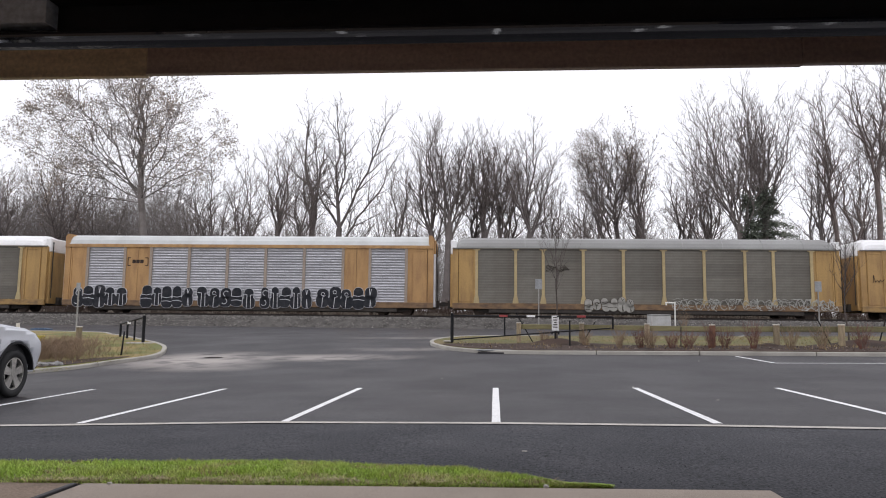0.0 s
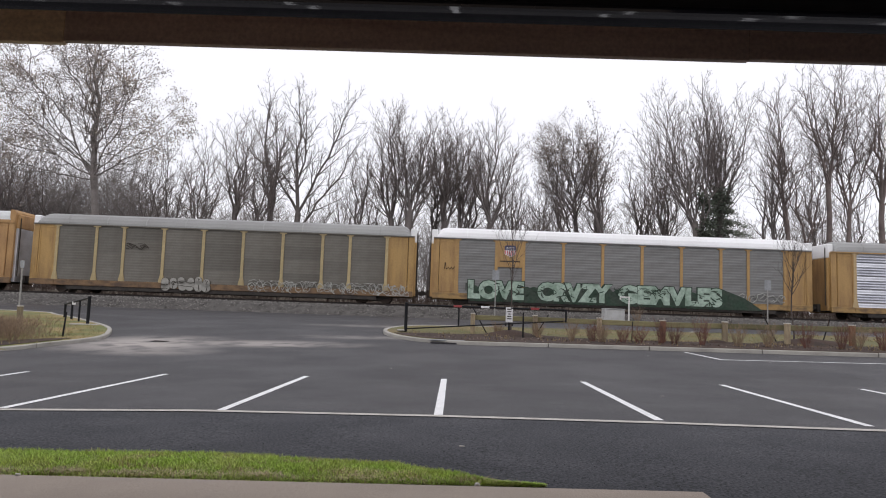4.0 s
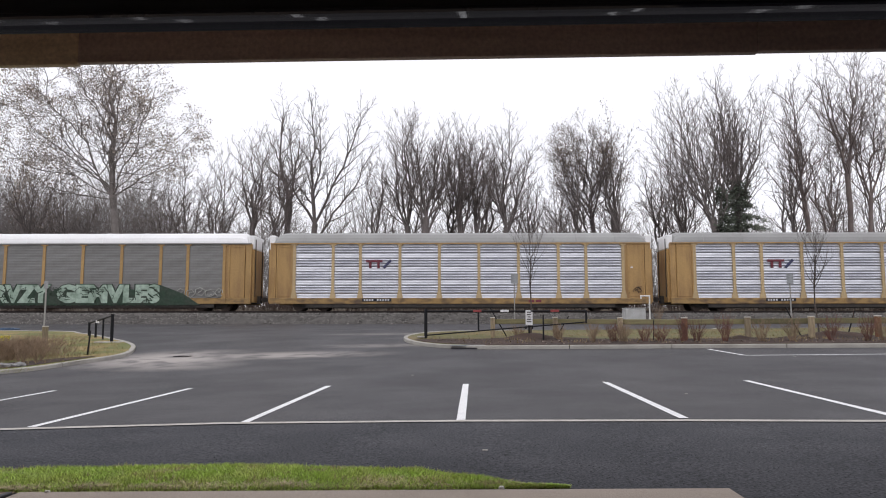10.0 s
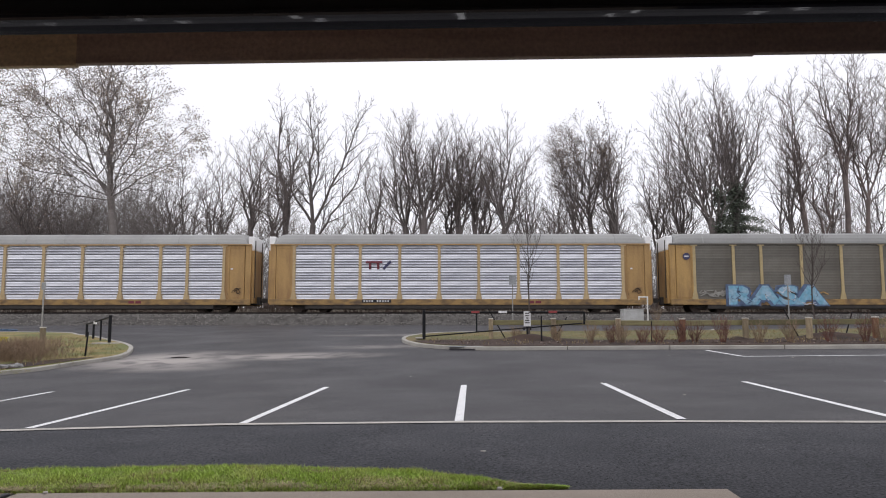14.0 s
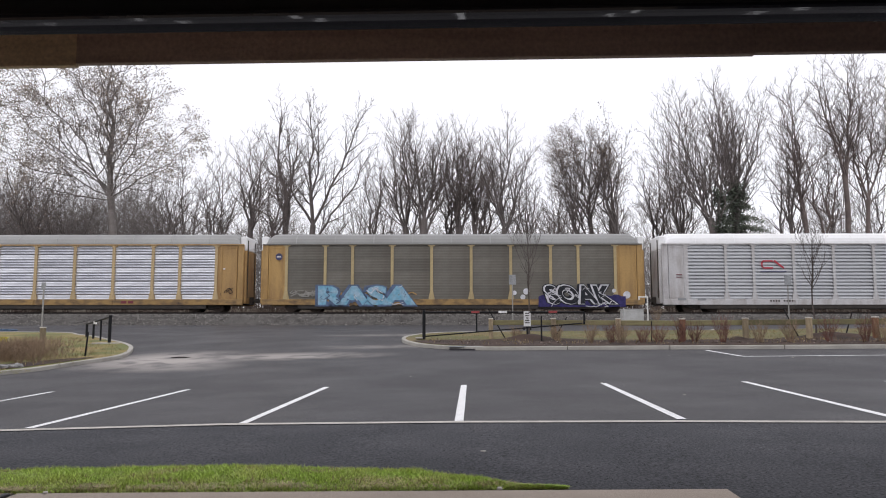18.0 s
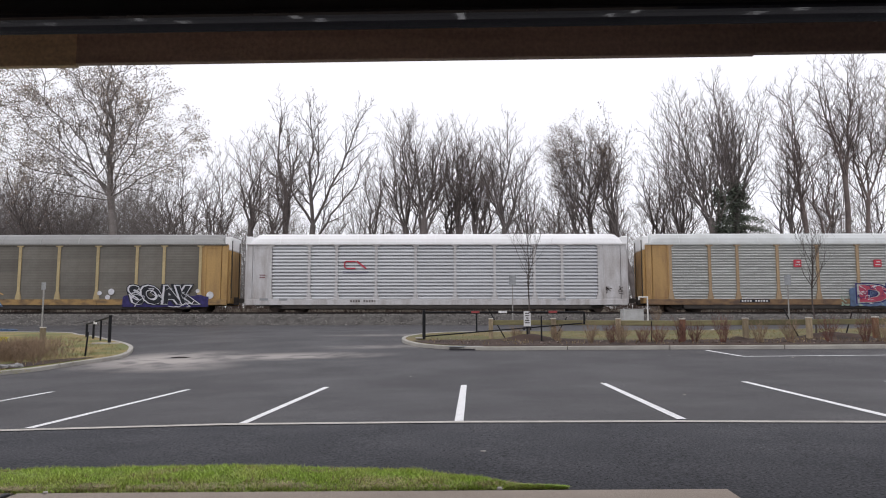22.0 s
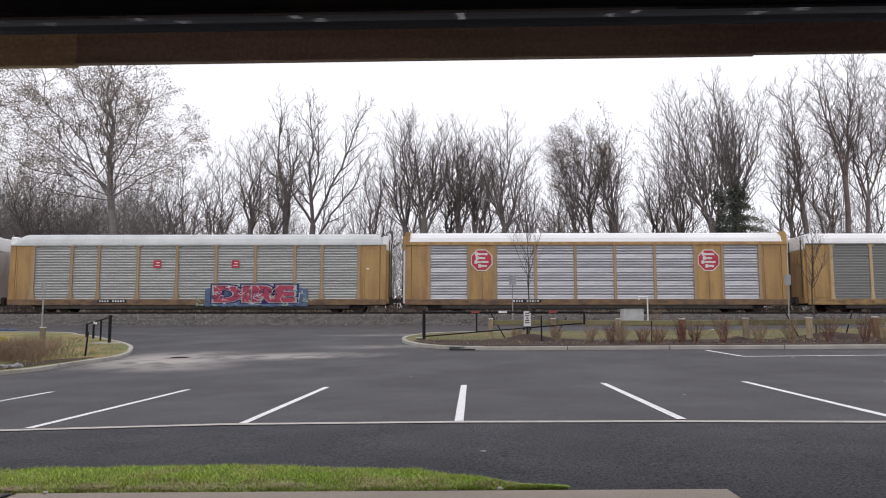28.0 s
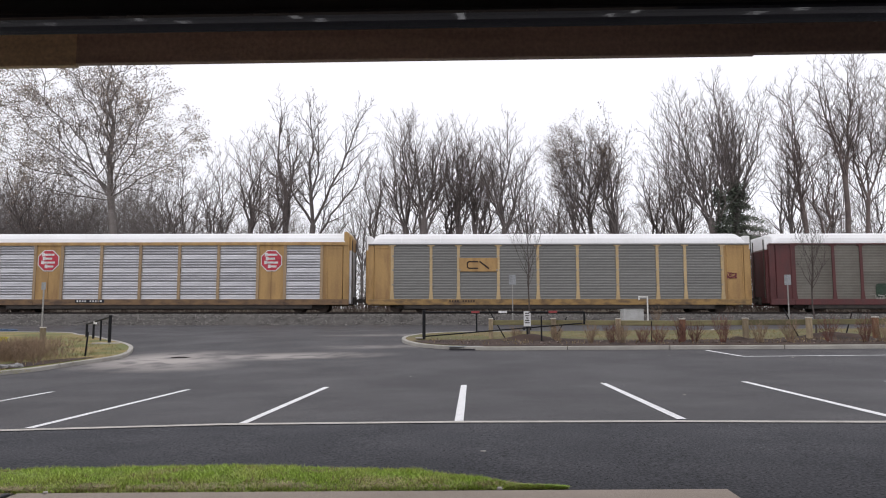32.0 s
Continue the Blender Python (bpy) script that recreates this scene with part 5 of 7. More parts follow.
    for word, a, b in (("LOVE", 2.75, 6.75), ("CRVZY", 7.7, 13.05), ("GEMVLES", 13.5, 21.0)):
        letters(word, a, b, SILL_0 + 0.20, SILL_1 + 1.00, "spray_mint", c3, -0.130, 0.068, label="mint green block lettering")
        letters(word, a - 0.07, b + 0.07, SILL_0 + 0.14, SILL_1 + 1.06, "spray_green", c3, -0.121, 0.115, label="dark outline of the lettering")
    scribble(c3, 2.6, 21.0, SILL_0 + 0.10, SILL_1 + 0.8, "spray_green", 24, 70, 0.045, "dark green strokes across the letters", -0.08)
    outline_tag(c3, 21.4, 25.6, SILL_1 + 0.05, SILL_1 + 0.85, 6, 23)
    bm = B()
    stroke(bm, [(1.0, 2.6), (1.05, 3.1), (1.15, 2.62), (1.3, 2.75), (1.4, 2.6), (1.5, 2.78), (1.6, 2.62), (1.75, 2.8)], 0.035, -0.06, -0.05)
    part("graffiti_scrawl", bm, M["ink"], c3, "thin dark scrawl")
    # maroon blocks on the two silver cars
    for car in (c4, c5):
        part("marking", box(box(box(B(), 7.10, 8.28, -0.036, 0.0, 3.50, 3.66), 7.32, 7.50, -0.035, 0.0, 3.06, 3.50), 7.90, 8.08, -0.035, 0.0, 3.06, 3.50), M["logo_maroon"], car, "plain dark red block marking")
        part("marking", stroke(B(), [(8.40, 3.12), (8.86, 3.60)], 0.17, -0.036, 0.0), M["logo_blue"], car, "plain dark slanted bar")
        part("marking", box(box(B(), 18.75, 19.15, -0.094, -0.08, SILL_1 - 0.30, SILL_1 - 0.12), 19.25, 19.65, -0.094, -0.08, SILL_1 - 0.30, SILL_1 - 0.12), M["logo_maroon"], car, "small dark red bars on the sill")
        number_bars(car, 6.85, "ink_black", "logo_white")
        part("placard", box(B(), 26.05, 26.2, -0.06, -0.04, 3.05, 3.15), M["logo_white"], car, "small white placard")
        scribble(car, 25.9, 26.8, 1.2, 1.7, "ink", 31, 6, 0.03, "dark rust scrawl")
    # cyan and navy lettering
    letters("RASA", 4.05, 11.4, SILL_0 + 0.02, SILL_1 + 1.06, "spray_blue", c6, -0.114, 0.13, label="dark outline of the lettering")
    letters("RASA", 4.25, 11.25, SILL_0 + 0.14, SILL_1 + 0.96, "spray_cyan", c6, -0.124, 0.055, label="cyan graffiti letters with dark outlines")
    scribble(c6, 4.5, 11.2, SILL_0 + 0.15, SILL_1 + 0.95, "spray_white", 41, 9, 0.04, "white highlights", -0.072)
    scribble(c6, 4.3, 11.2, SILL_0 + 0.15, SILL_1 + 0.95, "spray_blue", 46, 10, 0.05, "slate blue strokes", -0.078)
    blob_patch(c6, 20.0, 26.2, SILL_0 + 0.0, SILL_1 + 0.30, "spray_navy", 42, -0.113, 6, "navy ground of the graffiti")
    letters("SOAK", 20.35, 25.6, SILL_0 + 0.10, SILL_1 + 1.12, "ink_black", c6, -0.116, 0.16, lean=-0.5, label="black outline of the lettering")
    letters("SOAK", 20.45, 25.45, SILL_0 + 0.16, SILL_1 + 1.06, "spray_white", c6, -0.123, 0.085, lean=-0.5, label="white outline of the lettering")
    letters("SOAK", 20.60, 25.3, SILL_0 + 0.20, SILL_1 + 0.98, "ink_black", c6, -0.131, 0.035, lean=-0.5, label="black graffiti letters with white outlines")
    scribble(c6, 20.3, 25.2, SILL_0 + 0.0, SILL_1 + 0.8, "spray_white", 45, 14, 0.045, "white strokes across the letters", -0.078)
    for x, zz, r in ((18.3, SILL_1 + 0.45, 0.16), (19.15, SILL_1 + 0.55, 0.22), (18.9, SILL_1 + 0.15, 0.18), (26.3, SILL_1 + 0.30, 0.26), (25.4, SILL_1 + 0.6, 0.14)):
        part("graffiti_bubble", round_plate(B(), x - r, x + r, zz - r, zz + r, -0.065, -0.04, r, 5), M["spray_white"], c6, "white painted bubble")
    bm = round_plate(B(), 1.12, 1.62, 3.72, 4.22, -0.062, -0.04, 0.24, 5)
    part("marking", bm, M["logo_blue"], c6, "dark round marking")
    part("marking", box(B(), 1.22, 1.52, -0.07, -0.05, 3.92, 4.02), M["logo_white"], c6, "pale bar")
    scribble(c6, 2.2, 4.1, SILL_1 + 0.2, SILL_1 + 0.6, "spray_grey", 43, 14, 0.06)
    scribble(c6, 3.6, 12.0, SILL_1 - 0.4, SILL_1 + 0.5, "yellow_pale", 44, 26, 0.09, "yellow spray smears")
    # light grey car
    ring_mark(c7, 8.05, 3.38, 1.55, 0.50, "logo_red")
    part("marking", box(B(), 7.15, 9.0, -0.03, -0.005, 2.84, 2.90), M["logo_blue"], c7, "thin dark bar")
    number_bars(c7, 7.6, "cn_frame", "ink")
    bm = B()
    for x in (1.2, 2.6, 22.5):
        box(bm, x, x + 0.6, -0.10, -0.09, 0.82, 0.98)
    part("marking", bm, M["sign_grey"], c7, "grey patches on the sill")
    part("marking", box(box(B(), 1.15, 1.55, -0.06, -0.04, 2.62, 2.68), 1.15, 1.55, -0.06, -0.04, 2.45, 2.50), M["logo_maroon"], c7, "small red bars")
    scribble(c7, 26.0, 27.2, 1.2, 1.8, "ink", 51, 7, 0.035, "dark scrawl")
    # dull silver car with crimson lettering
    for u in (10.95, 16.62):
        part("marking", round_plate(B(), u - 0.28, u + 0.28, 3.18, 3.72, -0.03, -0.005, 0.08), M["logo_red"], c8, "small red square emblem")
        part("marking", box(box(B(), u - 0.08, u + 0.2, -0.036, -0.02, 3.52, 3.58), u - 0.16, u + 0.2, -0.036, -0.02, 3.32, 3.38), M["logo_white"], c8, "white bars")
    blob_patch(c8, 14.5, 21.9, SILL_0 + 0.05, SILL_1 + 0.80, "spray_blue", 61, -0.113, 7, "slate blue ground of the graffiti")
    letters("DIRE", 14.9, 21.3, SILL_0 + 0.22, SILL_1 + 1.12, "spray_navy", c8, -0.116, 0.13, label="navy shadow of the lettering")
    letters("DIRE", 15.0, 21.15, SILL_0 + 0.28, SILL_1 + 1.04, "spray_pale", c8, -0.124, 0.08, label="pale outline of the lettering")
    letters("DIRE", 15.15, 21.0, SILL_0 + 0.34, SILL_1 + 0.98, "spray_red", c8, -0.132, 0.06, label="crimson graffiti letters")
    scribble(c8, 15.0, 21.3, SILL_0 + 0.2, SILL_1 + 0.95, "spray_white", 62, 30, 0.03, "white strokes across the letters", -0.08)
    scribble(c8, 15.0, 21.3, SILL_0 + 0.1, SILL_1 + 0.95, "spray_navy", 63, 20, 0.035, "navy strokes across the letters", -0.09)
    scribble(c8, 13.9, 22.4, SILL_0 + 0.1, SILL_1 + 1.0, "spray_mint", 64, 34, 0.05, "mint green drips", -0.05)
    number_bars(c8, 6.75, "ink_black", "logo_white")
    part("placard", box(B(), 26.1, 26.3, -0.06, -0.04, 3.05, 3.15), M["logo_white"], c8, "small white placard")
    # octagon emblems
    emblem_octagon(c9, 5.68, 3.71, 0.84)
    emblem_octagon(c9, 21.90, 3.69, 0.83)
    number_bars(c9, 7.8, "ink_black", "logo_white")
    # grey car with a yellow name board
    part("name_board", box(B(), 6.72, 9.50, -0.075, -0.045, 2.89, 3.87, 0.01), M["yellow"], c10, "yellow panel")
    ring_mark(c10, 8.1, 3.36, 1.55, 0.48, "ink", -0.09)
    number_bars(c10, 5.9, "sill", "ink")
    for a, b in BAYS:
        for z in (1.95, 3.0, 4.0):
            for x in (a - 0.02, b + 0.02):
                part("clip", box(B(), x - 0.04, x + 0.04, -0.10, -0.03, z - 0.055, z + 0.055), M["post_grey"], c10, "small pale panel clip")
    scribble(c10, 25.85, 26.5, 2.4, 2.8, "logo_maroon", 71, 10, 0.04, "small maroon scrawl")
    # oxide red car
    bm = B()
    for k in range(4):
        round_plate(bm, 7.6 + 1.1 * k, 8.5 + 1.1 * k, SILL_1 + 0.15, SILL_1 + 1.1, -0.062, -0.04, 0.2)
    part("graffiti_bars", bm, M["spray_green"], c11, "faded green block shapes")
    scribble(c11, 7.2, 13.0, SILL_1 - 0.2, SILL_1 + 0.3, "spray_grey", 81, 30, 0.07)


decorate()


# ---- bare trees behind the railway ----
def tube(verts, faces, pts, radii, sides):
    base = len(verts)
    for i, (p, r) in enumerate(zip(pts, radii)):
        d = (pts[min(i + 1, len(pts) - 1)] - pts[max(i - 1, 0)]).normalized()
        s = d.orthogonal().normalized()
        t = d.cross(s)
        for k in range(sides):
            a = 2 * math.pi * k / sides
            verts.append(p + r * (math.cos(a) * s + math.sin(a) * t))
    for i in range(len(pts) - 1):
        for k in range(sides):
            j = (k + 1) % sides
            a = base + i * sides
            faces.append((a + k, a + j, a + sides + j, a + sides + k))


def spike(verts, faces, a, b, r):
    """A fine twig: three faces that end in a point."""
    d = b - a
    s = d.orthogonal().normalized() * r
    t = d.cross(s).normalized() * r
    c = len(verts)
    verts += [a + s, a - s * 0.5 + t * 0.87, a - s * 0.5 - t * 0.87, b]
    faces += [(c, c + 1, c + 3), (c + 1, c + 2, c + 3), (c + 2, c, c + 3)]


def limb(rng, p, d, length, r, up, wig, n):
    """A wavering, tapering limb: its points and radii."""
    pts, radii = [p.copy()], [r]
    for i in range(n):
        d = (d + Vector((rng.gauss(0, wig), rng.gauss(0, wig * 0.8), rng.gauss(0, wig * 0.5) + up))).normalized()
        p = p + d * (length / n)
        pts.append(p.copy())
        radii.append(r * (0.12 + 0.88 * (1 - (i + 1) / n) ** 1.25))
    return pts, radii


UP = Vector((0, 0, 1))


def bend(rng, a, b, c, n, crook):
    """Points on a bow from a by way of b to c, with crooks in it."""
    span = (c - a).length
    k1, k2 = rng.uniform(0, 99), rng.uniform(0, 99)
    out = []
    for i in range(n + 1):
        t = i / n
        q = a * (1 - t) ** 2 + b * (2 * t * (1 - t)) + c * t * t
        w = crook * span * min(1.0, 3 * t) * min(1.0, 0.35 + 2 * (1 - t))
        q = q + Vector((noise.noise((k1, t * 3.3 + k2, 0)) + 0.5 * noise.noise((k1, t * 9 + k2, 4)), noise.noise((k2, t * 3.3, 7)), 0.4 * noise.noise((k2, t * 5, 9)))) * w
        out.append(q)
    out[0] = a.copy()
    return out


def side_shoot(way, angle, az):
    o = Matrix.Rotation(az, 3, way) @ way.orthogonal().normalized()
    return (way * math.cos(radians(angle)) + o * math.sin(radians(angle))).normalized()


class Growth:
    """The wood of one tree: limbs, branches, twigs and twig ends, level by level."""

    def __init__(self, rng, density, twig, rise, crook, angle, reach):
        self.rng, self.density, self.twig, self.rise, self.crook, self.angle, self.reach = rng, density, twig, rise, crook, angle, reach
        self.bv, self.bf, self.tv, self.tf, self.tips = [], [], [], [], []

    def stem(self, pts, r0, r1, first=0.18, count=10):
        n = len(pts) - 1
        radii = [r1 + (r0 - r1) * (1 - i / n) ** 0.85 for i in range(n + 1)]
        tube(self.bv, self.bf, pts, radii, 7 if r0 > 0.12 else 5)
        self.shoots(pts, radii, 1, first, max(3, round(count * self.density)))

    def shoots(self, pts, radii, level, first, count):
        rng, n = self.rng, len(pts) - 1
        span = sum((b - a).length for a, b in zip(pts, pts[1:]))
        az = rng.uniform(0, 6.28)
        for k in range(count):
            t = first + (0.99 - first) * (k + rng.random()) / count
            i = min(int(t * n), n - 1)
            p = pts[i].lerp(pts[i + 1], t * n - i)
            r = radii[i] + (radii[i + 1] - radii[i]) * (t * n - i)
            way = (pts[i + 1] - pts[i]).normalized()
            az += 2.4 + rng.uniform(-0.5, 0.5)
            d = side_shoot(way, self.angle * rng.uniform(0.65, 1.25), az)
            d = (d + UP * self.rise * 0.5).normalized()
            if level == 1:
                length = span * self.reach * (1.05 - 0.62 * t) * rng.uniform(0.55, 1.2)
            elif level == 2:
                length = span * (0.62 - 0.3 * t) * rng.uniform(0.6, 1.2)
            else:
                length = span * rng.uniform(0.35, 0.65)
            self.grow(p, d, max(length, 0.35), min(r * 0.8, self.twig * 0.8 + 0.0175 * length), level)

    def grow(self, p, d, length, r, level):
        rng = self.rng
        up = (d + UP * self.rise).normalized()
        end = p + up * length
        if level == 1:
            pts = bend(rng, p, p + d * length * 0.5, end, 7, self.crook * 1.2)
            radii = [r + (self.twig - r) * (i / 7) ** 0.8 for i in range(8)]
            if r > 0.05:
                tube(self.bv, self.bf, pts, radii, 5)
            else:
                tube(self.tv, self.tf, pts, radii, 4)
            self.shoots(pts, radii, 2, 0.14, max(4, round((2.4 + length * 0.85) * self.density)))
        elif level == 2:
            pts = bend(rng, p, p + d * length * 0.5, end, 3, self.crook * 1.4)
            radii = [max(r, self.twig), max(r * 0.75, self.twig * 0.9), self.twig * 0.85, self.twig * 0.6]
            tube(self.tv, self.tf, pts, radii, 3)
            self.shoots(pts, radii, 3, 0.2, max(3, round((2.0 + length * 0.9) * self.density)))
        else:
            mid = p + (d + UP * 0.1) * length * 0.55
            tube(self.tv, self.tf, [p, mid], [self.twig * 0.8, self.twig * 0.62], 3)
            spike(self.tv, self.tf, mid, end, self.twig * 0.62)
            self.tips.append(end)
            for k in range(max(1, round(2.0 * self.density))):
                q = p.lerp(mid, rng.uniform(0.3, 1.0))
                w = side_shoot(d, self.angle * rng.uniform(0.6, 1.2), rng.uniform(0, 6.28))
                spike(self.tv, self.tf, q, q + (w + UP * self.rise * 0.6).normalized() * length * rng.uniform(0.35, 0.75), self.twig * 0.55)


def tree(x, y, height, stems=1, lean=0.0, thick=0.35, seed=1, fork=0.42, bark="bark", density=1.0, leaves="", leaf_count=0, leaf_zone=(0.3, 1.0), label="", twig=0.014,
         group="trees behind the railway", name="tree", width=0.0, shift=0.0, crown="twig", shape="vase", clusters=0, rise=0.16, crook=0.06, angle=40, reach=0.46, aims=(), leaf_size=(0.06, 0.15), loose=0.3, count=14):
    """A bare tree: a trunk, boughs that fork from it and spread to the crown's outline, and their branches and twigs."""
    rng = random.Random(seed)
    root = thing(name, x, y, ground_z(x, y) - 0.1, 0, label or "tall bare winter tree behind the railway", "tree", group)
    half = width / 2
    g = Growth(rng, density, twig, rise, crook, angle, reach)
    head = Vector((shift * 0.25 + math.sin(radians(lean)) * fork * height, rng.uniform(-0.2, 0.2), fork * height))
    trunk = bend(rng, Vector((0, 0, 0)), Vector((head.x * 0.2, 0, head.z * 0.55)), head, 8, 0.018)
    tube(g.bv, g.bf, trunk, [thick * (1.3 - 0.5 * min(1, i / 3) if i < 3 else 0.8 - 0.02 * i) for i in range(9)], 9)
    ends = [(shift + (a - 0.5) * width, b * height) for a, b in aims]
    for k in range(stems - len(ends)):
        side = ((k + 0.5) / stems * 2 - 1 if stems > 1 else 0) * 0.86 + rng.uniform(-0.16, 0.16)
        if shape == "broad":
            z = height * (0.44 + 0.50 * max(0.05, 1 - side * side) ** 0.55 + rng.uniform(-0.04, 0.05))
        else:
            z = height * (0.95 - 0.26 * side * side - rng.random() * 0.14)
        ends.append((shift + side * half * (0.98 if shape == "broad" else 1.04), z))
    share = max(1.0, len(ends) * 0.7) ** -0.62
    for k, (ex, ez) in enumerate(ends):
        side = (ex - shift) / max(half, 0.1)
        tip = Vector((ex, rng.uniform(-0.75, 0.75) * half * (1 - 0.4 * abs(side)), ez))
        if shape == "broad":
            start = Vector((head.x, head.y, head.z * (0.95 + (0.55 if abs(side) < 0.3 else 0.30) * (1 - abs(side)) * rng.random())))
            mid = start + Vector(((tip.x - start.x) * 0.52, tip.y * 0.5, (tip.z - start.z) * (0.30 + 0.3 * (1 - abs(side)))))
        else:
            start = trunk[8 - (rng.randrange(0, 3) if k else 0)].copy()
            mid = start + Vector(((tip.x - start.x) * 0.52, tip.y * 0.55, (tip.z - start.z) * 0.47))
        n = max(8, int((tip - start).length / 1.0))
        r0 = max(min(0.05, thick * 0.35), thick * 0.8 * share * rng.uniform(0.75, 1.05))
        g.stem(bend(rng, start, mid, tip, n, crook), r0, twig * 1.4, 0.12, count)
        if shape == "broad" and k == 0:
            g.stem(bend(rng, head, head + UP * (height - head.z) * 0.5, Vector((shift * 0.6, 0, height * 0.98)), 12, crook), thick * 0.55, twig * 1.5, 0.15, count)
    link_mesh("trunk", g.bv, g.bf, M[bark], root, True)
    link_mesh("crown", g.tv, g.tf, M[crown], root)
    if leaves:
        lv, lf = [], []
        zone = [q for q in g.tips if leaf_zone[0] * height < q.z < leaf_zone[1] * height] or g.tips
        if clusters:
            zone = [max(rng.choice(zone), rng.choice(zone), key=lambda q: abs(q.x - shift * 0.5)) for _ in range(clusters)]
        for i in range(leaf_count):
            q = rng.choice(zone) + Vector((rng.gauss(0, loose), rng.gauss(0, loose), rng.gauss(0, loose * 0.8)))
            r = rng.uniform(*leaf_size)
            a = Vector((rng.gauss(0, 1), rng.gauss(0, 1), rng.gauss(0, 1))).normalized()
            b = a.orthogonal().normalized()
            c = len(lv)
            lv += [q - a * r, q + b * r * 0.6, q + a * r, q - b * r * 0.6]
            lf.append((c, c + 1, c + 2, c + 3))
        link_mesh("leaves", lv, lf, M[leaves], root)
    return root


def place(px, dist):
    """World x of a trunk by its bearing from the porch at a distance."""
    return 0.17 + dist * math.tan(math.atan((px - 784) / 1304.8) - radians(2.24))


def tree_at(px, dist, top, reach_px=None, **more):
    """A tree on a bearing whose crown reaches an elevation and spans a sector, both given as rows and columns of the view."""
    lift = math.tan(math.atan((441 - top) / 1304.8) + radians(5.9))
    x = place(px, dist)
    more.setdefault("seed", int(px * 7 + dist))
    if reach_px:
        a, b = place(reach_px[0], dist), place(reach_px[1], dist)
        more.update(width=b - a, shift=(a + b) / 2 - x)
    return tree(x, dist - 0.15, 1.19 + dist * lift - ground_z(x, dist) + 0.1, **more)


SYC = "broad sycamore keeping many dry brown leaves"
tree_at(205, 76, 66, (-90, 366), stems=16, thick=0.56, fork=0.45, leaves="leaf_brown", leaf_count=21000, clusters=1300, loose=0.36, leaf_size=(0.05, 0.125), leaf_zone=(0.48, 1.1), label=SYC, shape="broad", bark="bark_pale", rise=0.04, crook=0.08, angle=48, reach=0.40, density=0.85)
tree_at(40, 88, 285, (-40, 130), stems=4, thick=0.34, fork=0.34, leaves="leaf_dark", leaf_count=900, shape="broad", density=0.8)
tree_at(118, 92, 300, (60, 180), stems=3, thick=0.3, fork=0.34, density=0.8)
tree_at(334, 74, 236, (272, 366), stems=3, lean=-5, thick=0.26, fork=0.34, crook=0.07)
tree_at(376, 70, 268, (332, 428), stems=5, thick=0.30, fork=0.36)
tree_at(300, 90, 300, (255, 345), stems=3, thick=0.22, fork=0.3, density=0.8)
tree_at(442, 72, 198, (396, 486), stems=4, lean=-1, thick=0.36, fork=0.46)
tree_at(470, 70, 262, (446, 528), stems=3, lean=3, thick=0.28, fork=0.40)
tree_at(503, 73, 182, (446, 570), stems=4, thick=0.44, fork=0.48, aims=((0.32, 0.99), (0.55, 0.86)), crook=0.06)
tree_at(545, 71, 176, (486, 664), stems=5, thick=0.44, fork=0.44, aims=((0.34, 1.0), (0.92, 0.93), (0.98, 0.74)), crook=0.05, reach=0.40)
tree_at(600, 90, 318, (560, 645), stems=3, thick=0.22, fork=0.3, density=0.7)
tree_at(655, 74, 236, (632, 690), stems=2, lean=1, thick=0.22, fork=0.40)
tree_at(690, 78, 300, (662, 712), stems=2, lean=-8, thick=0.2, fork=0.3)
tree_at(722, 74, 186, (664, 768), stems=6, lean=-1, thick=0.46, fork=0.44, rise=0.22, angle=36)
tree_at(744, 72, 172, (700, 818), stems=7, lean=1, thick=0.50, fork=0.46, rise=0.22, angle=36)
tree_at(788, 76, 205, (764, 846), stems=3, thick=0.30, fork=0.38)
tree_at(810, 74, 184, (772, 860), stems=4, thick=0.40, fork=0.44, rise=0.22, angle=36)
tree_at(836, 75, 196, (800, 892), stems=4, lean=1, thick=0.34, fork=0.40, rise=0.22, angle=36)
tree_at(853, 78, 238, (838, 893), stems=2, thick=0.26, fork=0.38)
tree_at(884, 72, 196, (840, 956), stems=6, lean=2, thick=0.42, fork=0.44, rise=0.2, angle=38)
tree_at(930, 78, 285, (905, 965), stems=3, thick=0.22, fork=0.34, density=0.8)
tree_at(990, 74, 330, (945, 1040), stems=4, thick=0.2, fork=0.34, shape="broad", density=0.8, crook=0.10)
tree_at(1026, 72, 296, (960, 1062), stems=4, thick=0.27, fork=0.42, shape="broad", density=0.8, crook=0.12)
tree_at(1060, 74, 186, (958, 1086), stems=6, lean=-1, thick=0.34, fork=0.46, leaves="leaf_dark", leaf_count=15000, leaf_zone=(0.62, 0.97), clusters=200, loose=0.36, leaf_size=(0.03, 0.085), density=1.1, crook=0.08, label="tree hung with dark dead vine leaves")
tree_at(1096, 73, 166, (1052, 1118), stems=3, lean=-3, thick=0.32, fork=0.44, leaves="leaf_dark", leaf_count=900, density=0.8)
tree_at(1130, 71, 292, (1044, 1142), stems=4, lean=-9, thick=0.42, fork=0.52, density=0.8, crook=0.08, aims=((0.2, 0.97), (0.45, 0.9)))
tree_at(1180, 82, 305, (1140, 1215), stems=3, thick=0.22, fork=0.32, density=0.7)
tree_at(1222, 74, 226, (1120, 1262), stems=6, lean=-3, thick=0.34, fork=0.36, density=0.85)
tree_at(1276, 70, 140, (1146, 1326), stems=10, lean=-1, thick=0.46, fork=0.42, rise=0.2, angle=36, density=0.82)
